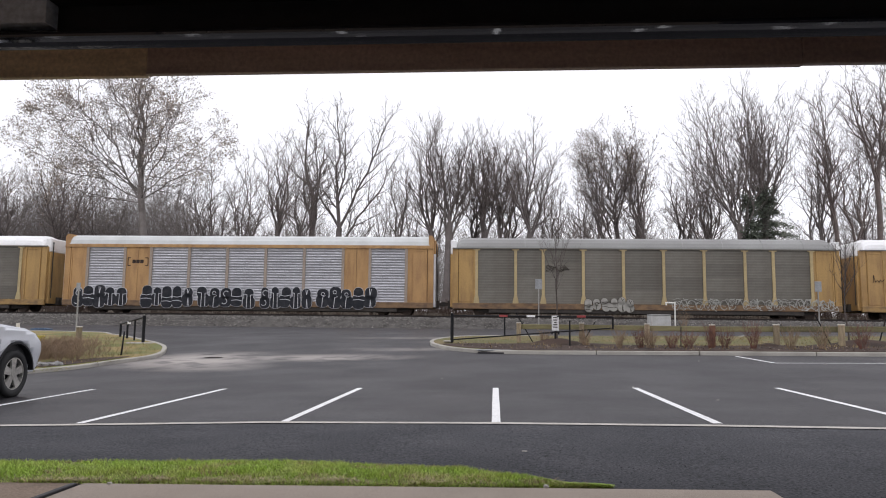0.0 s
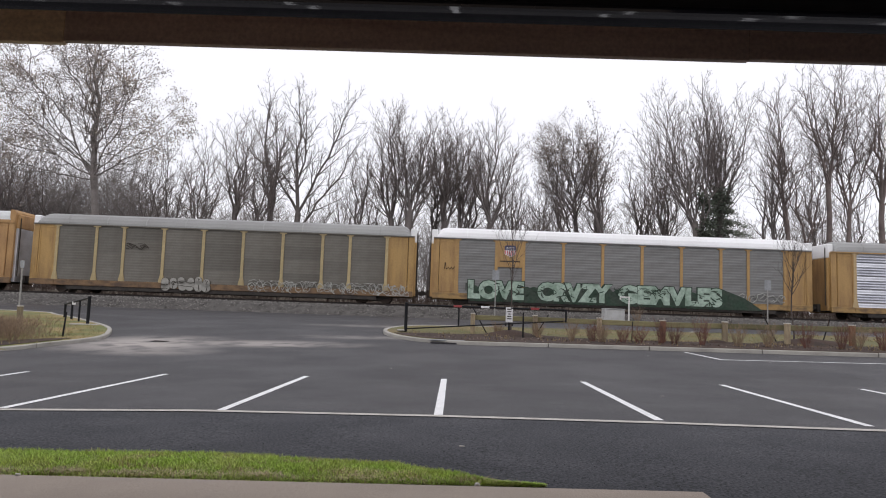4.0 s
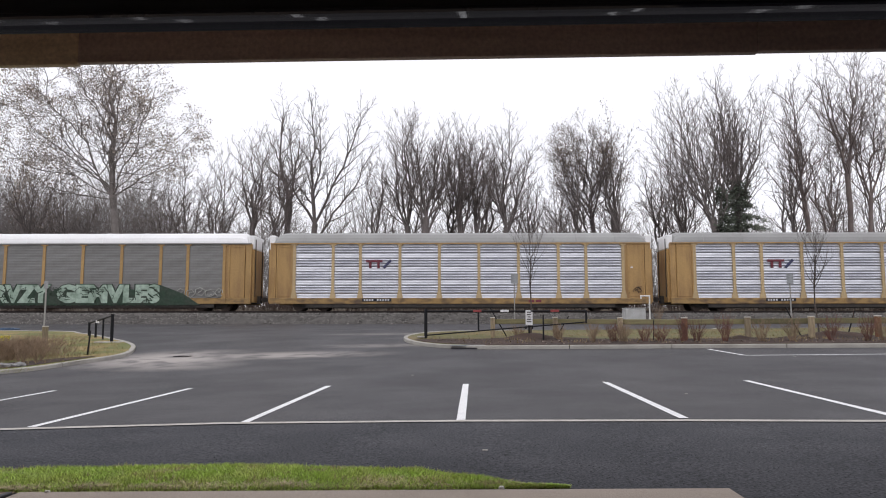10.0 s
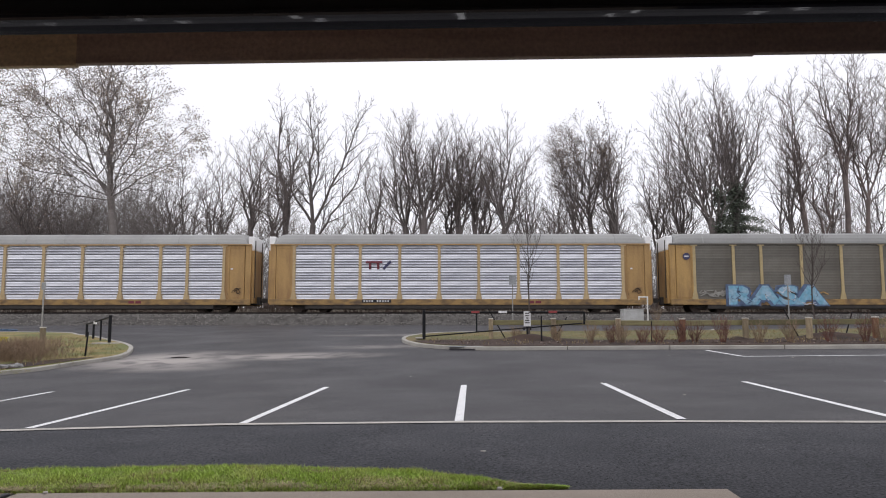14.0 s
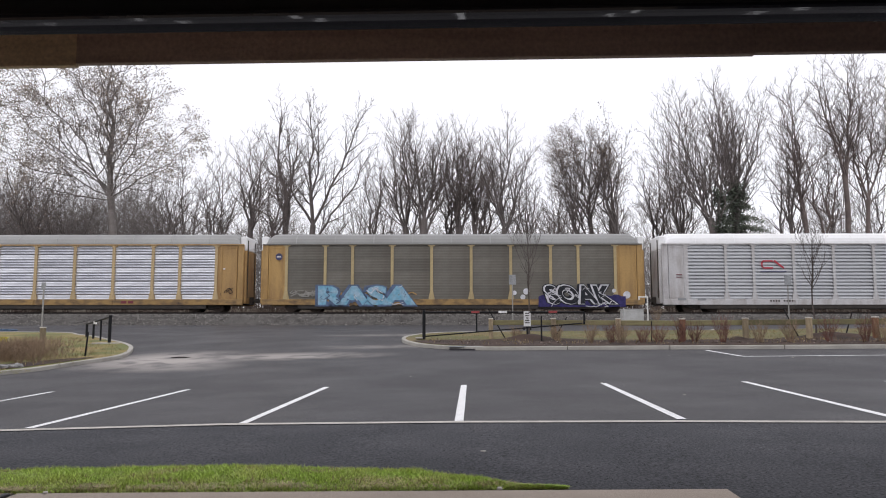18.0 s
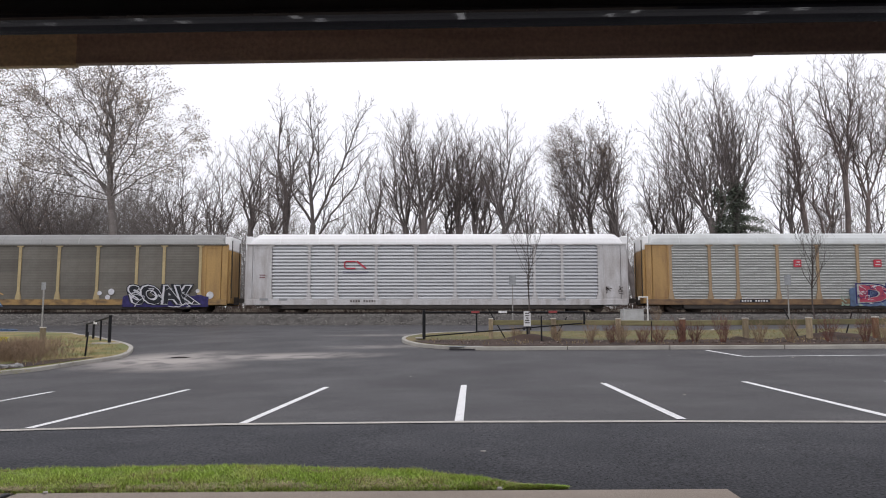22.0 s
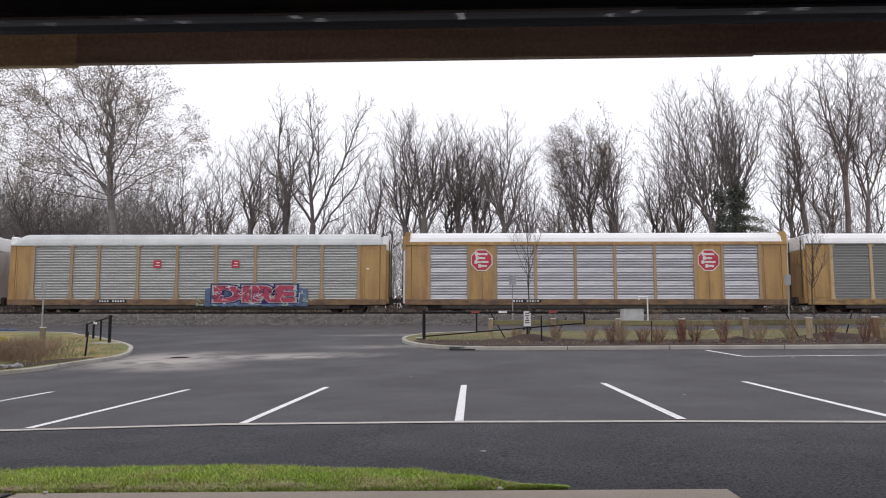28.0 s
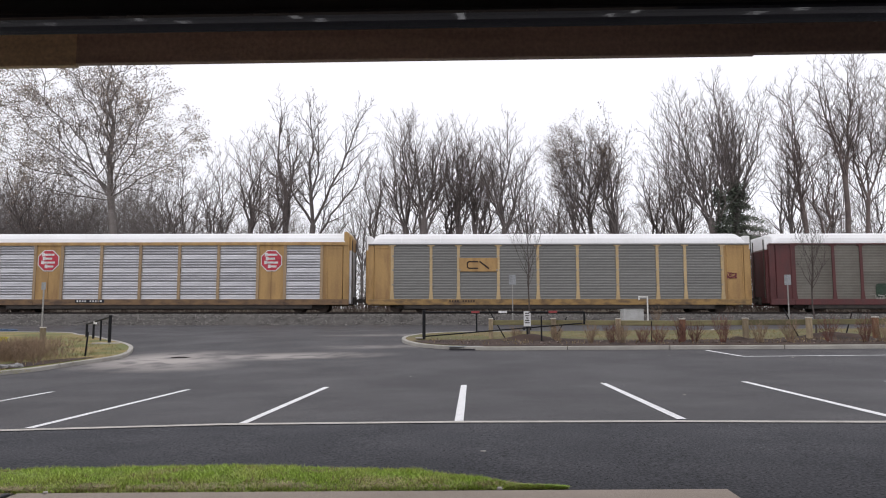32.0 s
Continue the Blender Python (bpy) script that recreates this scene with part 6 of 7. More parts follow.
tree_at(1308, 71, 122, (1236, 1374), stems=10, lean=0, thick=0.48, fork=0.46, rise=0.2, angle=36, density=0.8, aims=((0.30, 0.97), (0.95, 0.86)))
tree_at(1164, 78, 236, (1128, 1204), stems=3, thick=0.24, fork=0.38, density=0.9)
tree_at(1376, 74, 262, (1362, 1412), stems=1, lean=2, thick=0.18, fork=0.40, density=0.8)
tree_at(1392, 73, 218, (1376, 1440), stems=2, lean=4, thick=0.22, fork=0.40, density=0.8)
tree_at(1438, 74, 146, (1376, 1470), stems=4, lean=-1, thick=0.32, fork=0.44, bark="bark_red", aims=((0.18, 0.93), (0.5, 0.99)), density=0.9)
tree_at(1462, 76, 185, (1432, 1506), stems=3, thick=0.28, fork=0.38, bark="bark_red", density=0.8)
tree_at(1508, 72, 62, (1436, 1560), stems=4, lean=0, thick=0.36, fork=0.50, bark="bark_red", reach=0.46, density=1.0)
tree_at(1536, 73, 66, (1496, 1630), stems=4, lean=1, thick=0.30, fork=0.42, bark="bark_red", reach=0.46, density=1.0)
tree_at(1408, 82, 250, (1378, 1440), stems=3, thick=0.22, fork=0.32, density=0.6)
tree_at(1484, 84, 225, (1450, 1530), stems=4, thick=0.24, fork=0.32, density=0.6)
tree_at(1550, 86, 250, (1515, 1590), stems=4, thick=0.22, fork=0.32, density=0.6)
tree_at(915, 86, 290, (880, 955), stems=3, thick=0.22, fork=0.3, density=0.7)
tree_at(640, 88, 300, (600, 690), stems=4, thick=0.22, fork=0.3, density=0.7)
tree_at(1600, 74, 70, (1555, 1680), stems=3, thick=0.40, fork=0.44, bark="bark_red")
tree_at(-60, 88, 300, (-130, 10), stems=4, thick=0.34, fork=0.34, shape="broad", density=0.8)


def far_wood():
    """Dense far scrub: one mass of thin stems, in bark paled to suggest haze."""
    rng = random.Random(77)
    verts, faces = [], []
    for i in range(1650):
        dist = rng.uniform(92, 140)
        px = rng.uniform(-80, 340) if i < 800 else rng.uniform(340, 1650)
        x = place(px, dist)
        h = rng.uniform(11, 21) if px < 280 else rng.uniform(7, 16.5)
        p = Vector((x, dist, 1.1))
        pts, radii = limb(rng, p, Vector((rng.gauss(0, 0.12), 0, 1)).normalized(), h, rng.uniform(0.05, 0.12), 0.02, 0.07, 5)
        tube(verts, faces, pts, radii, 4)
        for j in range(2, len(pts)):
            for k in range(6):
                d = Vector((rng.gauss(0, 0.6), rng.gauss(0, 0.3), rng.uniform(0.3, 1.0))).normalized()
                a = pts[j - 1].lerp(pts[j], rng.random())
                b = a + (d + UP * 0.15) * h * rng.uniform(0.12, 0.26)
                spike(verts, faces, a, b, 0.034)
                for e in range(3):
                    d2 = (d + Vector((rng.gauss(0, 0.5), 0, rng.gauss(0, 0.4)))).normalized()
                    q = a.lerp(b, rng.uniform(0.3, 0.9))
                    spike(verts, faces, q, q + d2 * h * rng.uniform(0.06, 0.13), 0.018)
    tagged(link_mesh("far_wood", verts, faces, M["bark_far"]), "tangle of distant bare woodland, its grey paled to suggest haze", "woodland", kind="stuff")


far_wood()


# ---- undergrowth, ivy and a spruce behind the track ----
def undergrowth():
    rng = random.Random(5)
    verts, faces = [], []
    for i in range(2600):
        dist = rng.uniform(59.5, 68)
        x = rng.uniform(-48, 48)
        h = rng.uniform(1.0, 3.4)
        p = Vector((x, dist, 1.15))
        for k in range(3):
            d = Vector((rng.gauss(0, 0.35), rng.gauss(0, 0.35), 1)).normalized()
            q, r = limb(rng, p, d, h * rng.uniform(0.6, 1.0), 0.035, 0.0, 0.16, 3)
            tube(verts, faces, q, [max(v, 0.016) for v in r], 3)
            for e in range(3):
                d2 = (d + Vector((rng.gauss(0, 0.7), rng.gauss(0, 0.4), rng.gauss(0, 0.4)))).normalized()
                spike(verts, faces, q[1 + e % 2], q[1 + e % 2] + d2 * h * 0.3, 0.024)
    # this colour is darkened to carry the shadow below the cars
    tagged(link_mesh("undergrowth", verts, faces, M["brush"]), "brown winter undergrowth behind the track, darkened for the shadow under the train", "undergrowth", kind="stuff")
    bankv = grid_sheet("earth_bank", steps(-80, 80, 2), [58.5, 59.5, 61, 64, 70, 80], lambda x, y: float(np.interp(y, (58.5, 61, 64, 80), (1.0, 2.2, 2.6, 2.6))) + 0.25 * noise.noise((x * 0.2, y * 0.3, 2)), M["field"])
    tagged(bankv, "low brown earth bank behind the railway", "bank", kind="structure")


undergrowth()


def leaf_cloud(name, centres, count, r0, r1, key, parent, seed):
    rng = random.Random(seed)
    lv, lf = [], []
    for i in range(count):
        c0, size = rng.choice(centres)
        q = Vector(c0) + Vector((rng.gauss(0, size), rng.gauss(0, size), rng.gauss(0, size)))
        r = rng.uniform(r0, r1)
        a = Vector((rng.gauss(0, 1), rng.gauss(0, 1), rng.gauss(0, 0.6))).normalized()
        b = a.orthogonal().normalized()
        c = len(lv)
        lv += [q - a * r, q + b * r * 0.6, q + a * r, q - b * r * 0.6]
        lf.append((c, c + 1, c + 2, c + 3))
    return link_mesh(name, lv, lf, M[key], parent)


def ivy_column(px, dist, z0, z1, width, count, seed):
    x = place(px, dist)
    root = thing("ivy", x, dist - 0.6, 0, 0, "thick dark green ivy climbing the tree trunks", "ivy", "ivy on the trunks")
    rng = random.Random(seed)
    centres = []
    for i in range(60):
        z = z0 + (z1 - z0) * rng.random()
        centres.append(((rng.gauss(0, width * 0.5), rng.gauss(0, 0.3), z), 0.22 + 0.2 * rng.random()))
    leaf_cloud("foliage", centres, count, 0.07, 0.16, "ivy", root, seed)
    bm = B()
    for k in range(5):
        rod(bm, (rng.uniform(-0.4, 0.4) * width, 0.3, z0 - 3), (rng.uniform(-0.4, 0.4) * width, 0.35, z1), 0.05, 0.02, 5)
    part("stem", bm, M["bark"], root)


ivy_column(1279, 70, 3.0, 14.4, 0.62, 3600, 3)
ivy_column(1307, 71, 3.0, 15.0, 0.62, 4200, 4)


def spruce(px, dist, height, radius, seed):
    x = place(px, dist)
    root = thing("spruce", x, dist, 1.2, 0, "dark green spruce among the bare trees", "tree")
    part("trunk", rod(B(), (0, 0, 0), (0, 0, height * 0.97), 0.18, 0.03, 8), M["bark"], root)
    rng = random.Random(seed)
    centres, bv, bf = [], [], []
    for i in range(260):
        f = (int(rng.random() ** 0.8 * 12) + rng.uniform(0, 0.35)) / 12
        z = height * (0.08 + 0.90 * f)
        ln = radius * (1.02 - f) * rng.uniform(0.6, 1.1)
        a = rng.uniform(0, 6.28)
        tip = Vector((math.cos(a) * ln, math.sin(a) * ln, z - ln * 0.22))
        tube(bv, bf, [Vector((0, 0, z)), tip], [0.03, 0.012], 3)
        for k in range(4):
            centres.append((Vector((0, 0, z)).lerp(tip, 0.3 + 0.24 * k), 0.10 + 0.05 * rng.random()))
    tagged(link_mesh("branches", bv, bf, M["bark"], root), "drooping bare boughs", kind="stuff")
    leaf_cloud("needles", centres, 22000, 0.05, 0.15, "needle", root, seed + 1)


spruce(1312, 72.4, 13.9, 7.8, 8)


# ---- street furniture round the islands ----
def at_px(px, dist):
    dist = dist * 0.962
    x = place(px, dist + 0.15)
    return x, dist, ground_z(x, dist)


def swing_gate_open():
    x0, y0, z0 = -1.59, 26.92, 0.65
    root = thing("swing_gate", x0, y0, z0, -14.0, "black steel swing gate with red and white reflectors, standing open", "gate", "swing gates")
    part("hinge_post", rod(rod(B(), (0, 0, -0.1), (0, 0, 1.09), 0.06, 0.06, 12), (0, 0, 1.09), (0, 0, 1.11), 0.06, 0.03, 12), M["black_pipe"], root)
    part("footing", box(B(), -0.28, -0.02, -0.18, 0.18, 0.05, 0.11, 0.02), M["concrete"], root, "small pale concrete footing")
    end = 5.79
    part("top_pipe", rod(B(), (0, 0, 1.02), (end, 0, 1.00), 0.027, 0.027, 10), M["black_pipe"], root)
    part("brace", rod(B(), (0, 0, 0.14), (end, 0, 0.62), 0.024, 0.024, 10), M["black_pipe"], root)
    part("upright", rod(B(), (1.98, 0, 0.28), (1.98, 0, 1.01), 0.03, 0.03, 8), M["black_pipe"], root)
    part("end_pipe", rod(B(), (end, 0, 0.58), (end, 0, 1.00), 0.035, 0.035, 10), M["black_pipe"], root)
    for a, key in ((1.79, "red_tape"), (2.79, "white_tape"), (4.57, "red_tape")):
        z = 1.02 - 0.02 * (a + 0.15) / end
        part("reflector", box(B(), a, a + 0.30, -0.042, 0.042, z - 0.036, z + 0.042, 0.006), M[key], root, "red reflector" if key == "red_tape" else "white reflector")


def swing_gate_away():
    a, b = Vector((-13.50, 27.34, 0)), Vector((-16.29, 30.94, 0))
    a.z, b.z = ground_z(a.x, a.y) + 0.08, ground_z(b.x, b.y) + 0.08
    root = thing("swing_gate", 0, 0, 0, 0, "black steel swing gate seen nearly end on, standing open", "gate", "swing gates")
    part("hinge_post", rod(B(), a - Vector((0, 0, 0.1)), a + Vector((0, 0, 1.06)), 0.06, 0.06, 12), M["black_pipe"], root)
    part("footing", box(B(), a.x - 0.55, a.x + 0.45, a.y - 0.28, a.y + 0.25, a.z - 0.05, a.z + 0.03, 0.02), M["concrete"], root, "pale concrete footing")
    top = Vector((0, 0, 1.00))
    part("top_pipe", rod(B(), a + top, b + Vector((0, 0, 0.56)), 0.035, 0.035, 10), M["black_pipe"], root)
    for f, lo in ((0.36, 0.02), (0.68, 0.02)):
        p = a.lerp(b, f)
        part("upright", rod(B(), p + Vector((0, 0, lo)), p + Vector((0, 0, 1.00 - 0.44 * f)), 0.05 - 0.015 * (f < 0.5), 0.04, 8), M["black_pipe"], root)
    part("end_pipe", rod(B(), b, b + Vector((0, 0, 0.58)), 0.05, 0.05, 8), M["black_pipe"], root)
    p = a.lerp(b, 0.62)
    part("latch_plate", box(B(), p.x - 0.06, p.x + 0.06, p.y - 0.02, p.y + 0.02, p.z + 0.62, p.z + 0.74), M["white_tape"], root, "white reflector")


swing_gate_open()
swing_gate_away()


def stake(px, dist, tall, lean_x, label="thin dark stake leaning in the bed", r=0.022, lean_y=0.0):
    x, y, z = at_px(px, dist)
    bm = rod(B(), (0, 0, -0.1), (lean_x, lean_y, tall), r, r * 0.9, 6)
    ob = part("stake", bm, M["black_pipe"], None)
    ob.matrix_basis = pose(x, y, z + 0.1)
    tagged(ob, label, "stake", "planting stakes")


stake(957, 26.1, 0.86, 0.0, "upright black steel marker stake", 0.03)
stake(895, 28.4, 1.05, -0.66)
stake(977, 27.6, 0.75, 0.5)
stake(1412, 26.0, 0.98, -0.52)
stake(1489, 26.0, 0.84, 0.30)
stake(1150, 25.4, 0.66, 0.02, "short dark stake in the bed", 0.018)
stake(156, 23.2, 0.74, 0.07, "black steel post leaning in the turf", 0.028)


def bollard(px, dist, tall, key, label):
    x, y, z = at_px(px, dist)
    root = thing("bollard", x, y, z + 0.08, 0, label, "bollard", "timber bollards")
    part("post", box(B(), -0.08, 0.08, -0.08, 0.08, -0.15, tall, 0.012), M[key], root)
    bm = box(B(), -0.09, 0.09, -0.09, 0.09, tall + 0.001, tall + 0.035, 0.012)
    part("cap", bm, M["cap"], root, "white cap")


PALE = "weathered square timber bollard with a white cap"
RAIL_POSTS = ((868, 28.0, 0.72, 0), (978, 26.9, 0.74, 0), (1092, 26.3, 0.72, 0), (1205, 25.3, 0.72, 1), (1316, 25.5, 0.70, 0), (1428, 25.2, 0.70, 0), (1545, 25.2, 0.68, 1), (1660, 25.2, 0.7, 0))


def guide_rail():
    """White-capped posts with a timber plank from each to the next."""
    root = thing("timber_guide_rail", 0, 0, 0, 0, "weathered timber guide rail on white-capped posts along the bed", "guide rail")
    feet = []
    for px, dist, tall, red in RAIL_POSTS:
        x, y, z = at_px(px, dist)
        post = part("post", box(B(), -0.08, 0.08, -0.08, 0.08, -0.15, tall, 0.012), M["bollard_red" if red else "bollard"], root, "reddish brown timber post" if red else "weathered timber post")
        post.matrix_basis = pose(x, y, z + 0.08)
        part("cap", box(B(), -0.09, 0.09, -0.09, 0.09, tall + 0.001, tall + 0.035, 0.012), M["cap"], post, "white cap")
        feet.append(Vector((x, y + 0.082, z + 0.08 + tall - 0.035)))
    for a, b in zip(feet, feet[1:]):
        d = b - a
        plank = part("plank", box(B(), -0.06, d.length + 0.04, 0.0, 0.055, -0.175, 0.0, 0.012), M["rail_timber"], root)
        plank.matrix_basis = pose(a.x, a.y + (0.0 if len(root.children) % 2 else 0.057), a.z, 0, -math.degrees(math.atan2(d.z, math.hypot(d.x, d.y))), math.degrees(math.atan2(d.y, d.x)))


guide_rail()
bollard(80, 27.7, 0.66, "bollard", PALE)


def notice_sign():
    x, y, z = at_px(932, 27.0)
    root = thing("notice_sign", x, y, z + 0.1, 0, "small white notice on a thin black post in the bed", "sign")
    part("post", box(B(), -0.03, 0.03, 0.0, 0.04, -0.1, 0.99), M["black_pipe"], root)
    part("sign_plate", box(B(), -0.123, 0.123, -0.012, 0.0, 0.475, 1.0, 0.004), M["sign_white"], root, "white plate")
    bm = B()
    for k, w in enumerate((0.08, 0.07, 0.045, 0.075, 0.08)):
        zz = 0.93 - 0.083 * k
        box(bm, -w, w, -0.016, -0.012, zz - 0.018, zz + 0.018)
    part("text_bars", bm, M["ink"], root, "dark plain bars in place of writing")
    for a in (-0.14, 0.09):
        part("bracket", box(B(), a, a + 0.05, -0.02, 0.0, 0.345, 0.44), M["black_pipe"], root)


notice_sign()


def track_sign(px, dist, base, top, w, h, label):
    x = place(px, dist)
    root = thing("track_sign", x, dist, base, 0, label, "sign", "signs by the track")
    part("post", box(B(), -0.032, 0.032, 0, 0.05, -0.3, top - base - 0.02), M["post_grey"], root)
    part("sign_plate", box(B(), -w / 2, w / 2, -0.02, 0.0, top - base - h, top - base, 0.006), M["sign_grey"], root, "bare grey sign plate")


GREY = "grey metal sign seen from behind on a thin post"
track_sign(907, 44.6, 1.5, 4.24, 0.42, 0.60, GREY)
track_sign(1396, 45.2, 1.55, 4.24, 0.40, 0.62, GREY)
track_sign(74, 35.4, 0.75, 3.30, 0.22, 0.36, GREY)


def utility_box():
    x = place(1121, 45.4)
    root = thing("utility_box", x, 45.4, 1.06, 2, "pale grey concrete utility box with a lid by the ballast", "utility box")
    part("box_body", box(B(), -0.62, 0.62, 0, 0.9, -0.1, 1.07, 0.05), M["box_grey"], root)
    part("lid", box(B(), -0.64, 0.64, -0.02, 0.92, 1.072, 1.13, 0.025), M["box_grey"], root)
    x = place(1146, 45.0)
    root = thing("vent_pipe", x, 45.0, 1.06, 0, "white bent vent pipe standing beside the box", "pipe")
    part("riser", rod(B(), (0, 0, -0.1), (0, 0, 1.83), 0.042, 0.042, 10), M["pvc"], root)
    part("arm", rod(B(), (0.042, 0, 1.83), (-0.55, 0, 1.83), 0.042, 0.042, 10), M["pvc"], root)
    part("outlet", rod(B(), (-0.51, 0, 1.85), (-0.51, 0, 1.67), 0.042, 0.042, 10), M["pvc"], root)


utility_box()


def shrub(px, dist, tall, wide, key, seed, label, stems=26):
    x, y, z = at_px(px, dist)
    root = thing("shrub", x, y, z + 0.1, 0, label, "shrub", "shrubs in the bed")
    rng = random.Random(seed)
    for name, lo in (("stem_clump", 0), ("twig_clump", 1)):
        verts, faces = [], []
        for i in range(stems):
            a = rng.uniform(0, 6.28)
            d = Vector((math.cos(a) * rng.uniform(0.05, 0.6) * wide / tall, math.sin(a) * rng.uniform(0.05, 0.5) * wide / tall, 1)).normalized()
            q, r = limb(rng, Vector((math.cos(a) * 0.06, math.sin(a) * 0.06, -0.03)), d, tall * rng.uniform(0.6, 1.05), 0.009, 0.02, 0.12, 4)
            if not lo:
                tube(verts, faces, q, [max(v, 0.004) for v in r], 3)
            for e in range(5 * lo):
                p = q[1 + e % 3].lerp(q[2 + e % 3], rng.random())
                d2 = (d + Vector((rng.gauss(0, 0.5), rng.gauss(0, 0.5), rng.gauss(0, 0.3)))).normalized()
                tube(verts, faces, [p, p + d2 * tall * rng.uniform(0.12, 0.3)], [0.005, 0.0035], 3)
        ob = link_mesh(name, verts, faces, M[key], root)
        tagged(ob, "bare stems" if not lo else "fine bare twigs", kind="stuff")
    return root


REDS, BROWNS = "low bare shrub with reddish twigs", "low bare shrub with brown twigs"
for i, (px, dist, tall, wide, key) in enumerate(((912, 27.2, 0.55, 0.5, "brown_twig"), (985, 26.3, 0.62, 0.5, "brown_twig"), (1043, 25.2, 0.7, 0.5, "brown_twig"), (1080, 25.0, 0.75, 0.6, "red_twig"), (1098, 24.9, 0.75, 0.6, "brown_twig"),
                                     (1135, 24.8, 0.6, 0.5, "red_twig"), (1163, 24.7, 0.65, 0.6, "red_twig"), (1203, 24.7, 0.85, 0.5, "red_twig"), (1226, 24.6, 0.7, 0.6, "red_twig"), (1276, 24.4, 0.95, 0.7, "red_twig"), (1340, 24.2, 0.75, 0.6, "brown_twig"),
                                     (1394, 24.1, 0.8, 0.6, "brown_twig"), (1463, 24.0, 0.85, 0.7, "red_twig"), (1526, 23.8, 0.85, 0.6, "red_twig"), (1556, 23.8, 0.8, 0.6, "brown_twig"), (1600, 23.6, 0.8, 0.6, "red_twig"))):
    shrub(px, dist, tall, wide, key, 200 + i, REDS if key == "red_twig" else BROWNS)
shrub(1160, 46.4, 1.15, 0.8, "brown_twig", 290, "dead brown weed beside the vent pipe", 18)
for i, (px, dist, tall, wide) in enumerate(((40, 20.8, 0.8, 0.9), (70, 21.2, 0.75, 0.8), (20, 21.8, 0.7, 0.8))):
    shrub(px, dist, tall, wide, "brown_twig", 300 + i, "dead brown weeds on the island turf", 15)


def dead_weeds():
    rng = random.Random(88)
    verts, faces = [], []
    for i in range(1500):
        x, y = rng.gauss(-13.9, 0.85), rng.gauss(21.4, 0.9)
        if x > -11.7 or y < 19.3:
            continue
        z = ground_z(x, y) + 0.08
        p = Vector((x, y, z))
        d = Vector((rng.gauss(0, 0.3), rng.gauss(0, 0.3), 1)).normalized()
        q, r = limb(rng, p, d, rng.uniform(0.25, 0.8), 0.004, 0, 0.15, 3)
        tube(verts, faces, q, [max(v, 0.003) for v in r], 3)
        for e in range(3):
            d2 = (d + Vector((rng.gauss(0, 0.6), rng.gauss(0, 0.6), rng.gauss(0, 0.3)))).normalized()
            spike(verts, faces, q[2], q[2] + d2 * 0.2, 0.005)
    tagged(link_mesh("dead_weeds", verts, faces, M["brown_twig"]), "brown mass of dead weeds on the island", "weeds", kind="stuff")


dead_weeds()


def sapling(px, dist, top_row, seed):
    x, y, z = at_px(px, dist)
    lift = math.tan(math.atan((441 - top_row) / 1304.8) + radians(5.9))
    tree(x, y, 1.19 + dist * lift - z, stems=1, thick=0.036, seed=seed, fork=0.34, density=0.6, twig=0.0034, crown="bark_dark", bark="bark_dark", rise=0.45, angle=44, reach=0.75, crook=0.02, label="slender bare young tree in the planting bed", group="young trees", name="young_tree", width=0.3, count=22)


sapling(935, 29.0, 388, 21)
sapling(1440, 26.2, 408, 22)


def grass_tufts():
    rng = random.Random(15)
    for name, key, count, tall, label in (("turf_grass", "turf_straw", 11000, 0.09, "straw-coloured winter grass on the islands"), ("turf_green", "turf_blade", 16000, 0.06, "green grass blades on the islands")):
        verts, faces = [], []
        for i in range(count):
            if rng.random() < 0.45:
                x, y = rng.uniform(-19, -10.8), rng.uniform(17.5, 31)
                if x > -10.9 - 0.62 * max(0, y - 23.5) or y > 31 + 0.8 * (-17 - x):
                    continue
            else:
                x, y = rng.uniform(-1.6, 19), rng.uniform(25.2, 31.2)
                if y < 26.6 and x < 4.6:
                    continue
            if noise.noise((x * 0.6, y * 0.6, 4 if key == "turf_straw" else 9)) < -0.05:
                continue
            z = ground_z(x, y) + 0.08
            a, h = rng.uniform(0, 6.28), tall * rng.uniform(0.5, 1.3)
            dx, dy = math.cos(a) * 0.009, math.sin(a) * 0.009
            c = len(verts)
            verts += [(x - dx, y - dy, z), (x + dx, y + dy, z), (x + rng.uniform(-0.07, 0.07), y + rng.uniform(-0.07, 0.07), z + h)]
            faces.append((c, c + 1, c + 2))
        tagged(link_mesh(name, verts, faces, M[key]), label, "grass", kind="stuff")


grass_tufts()


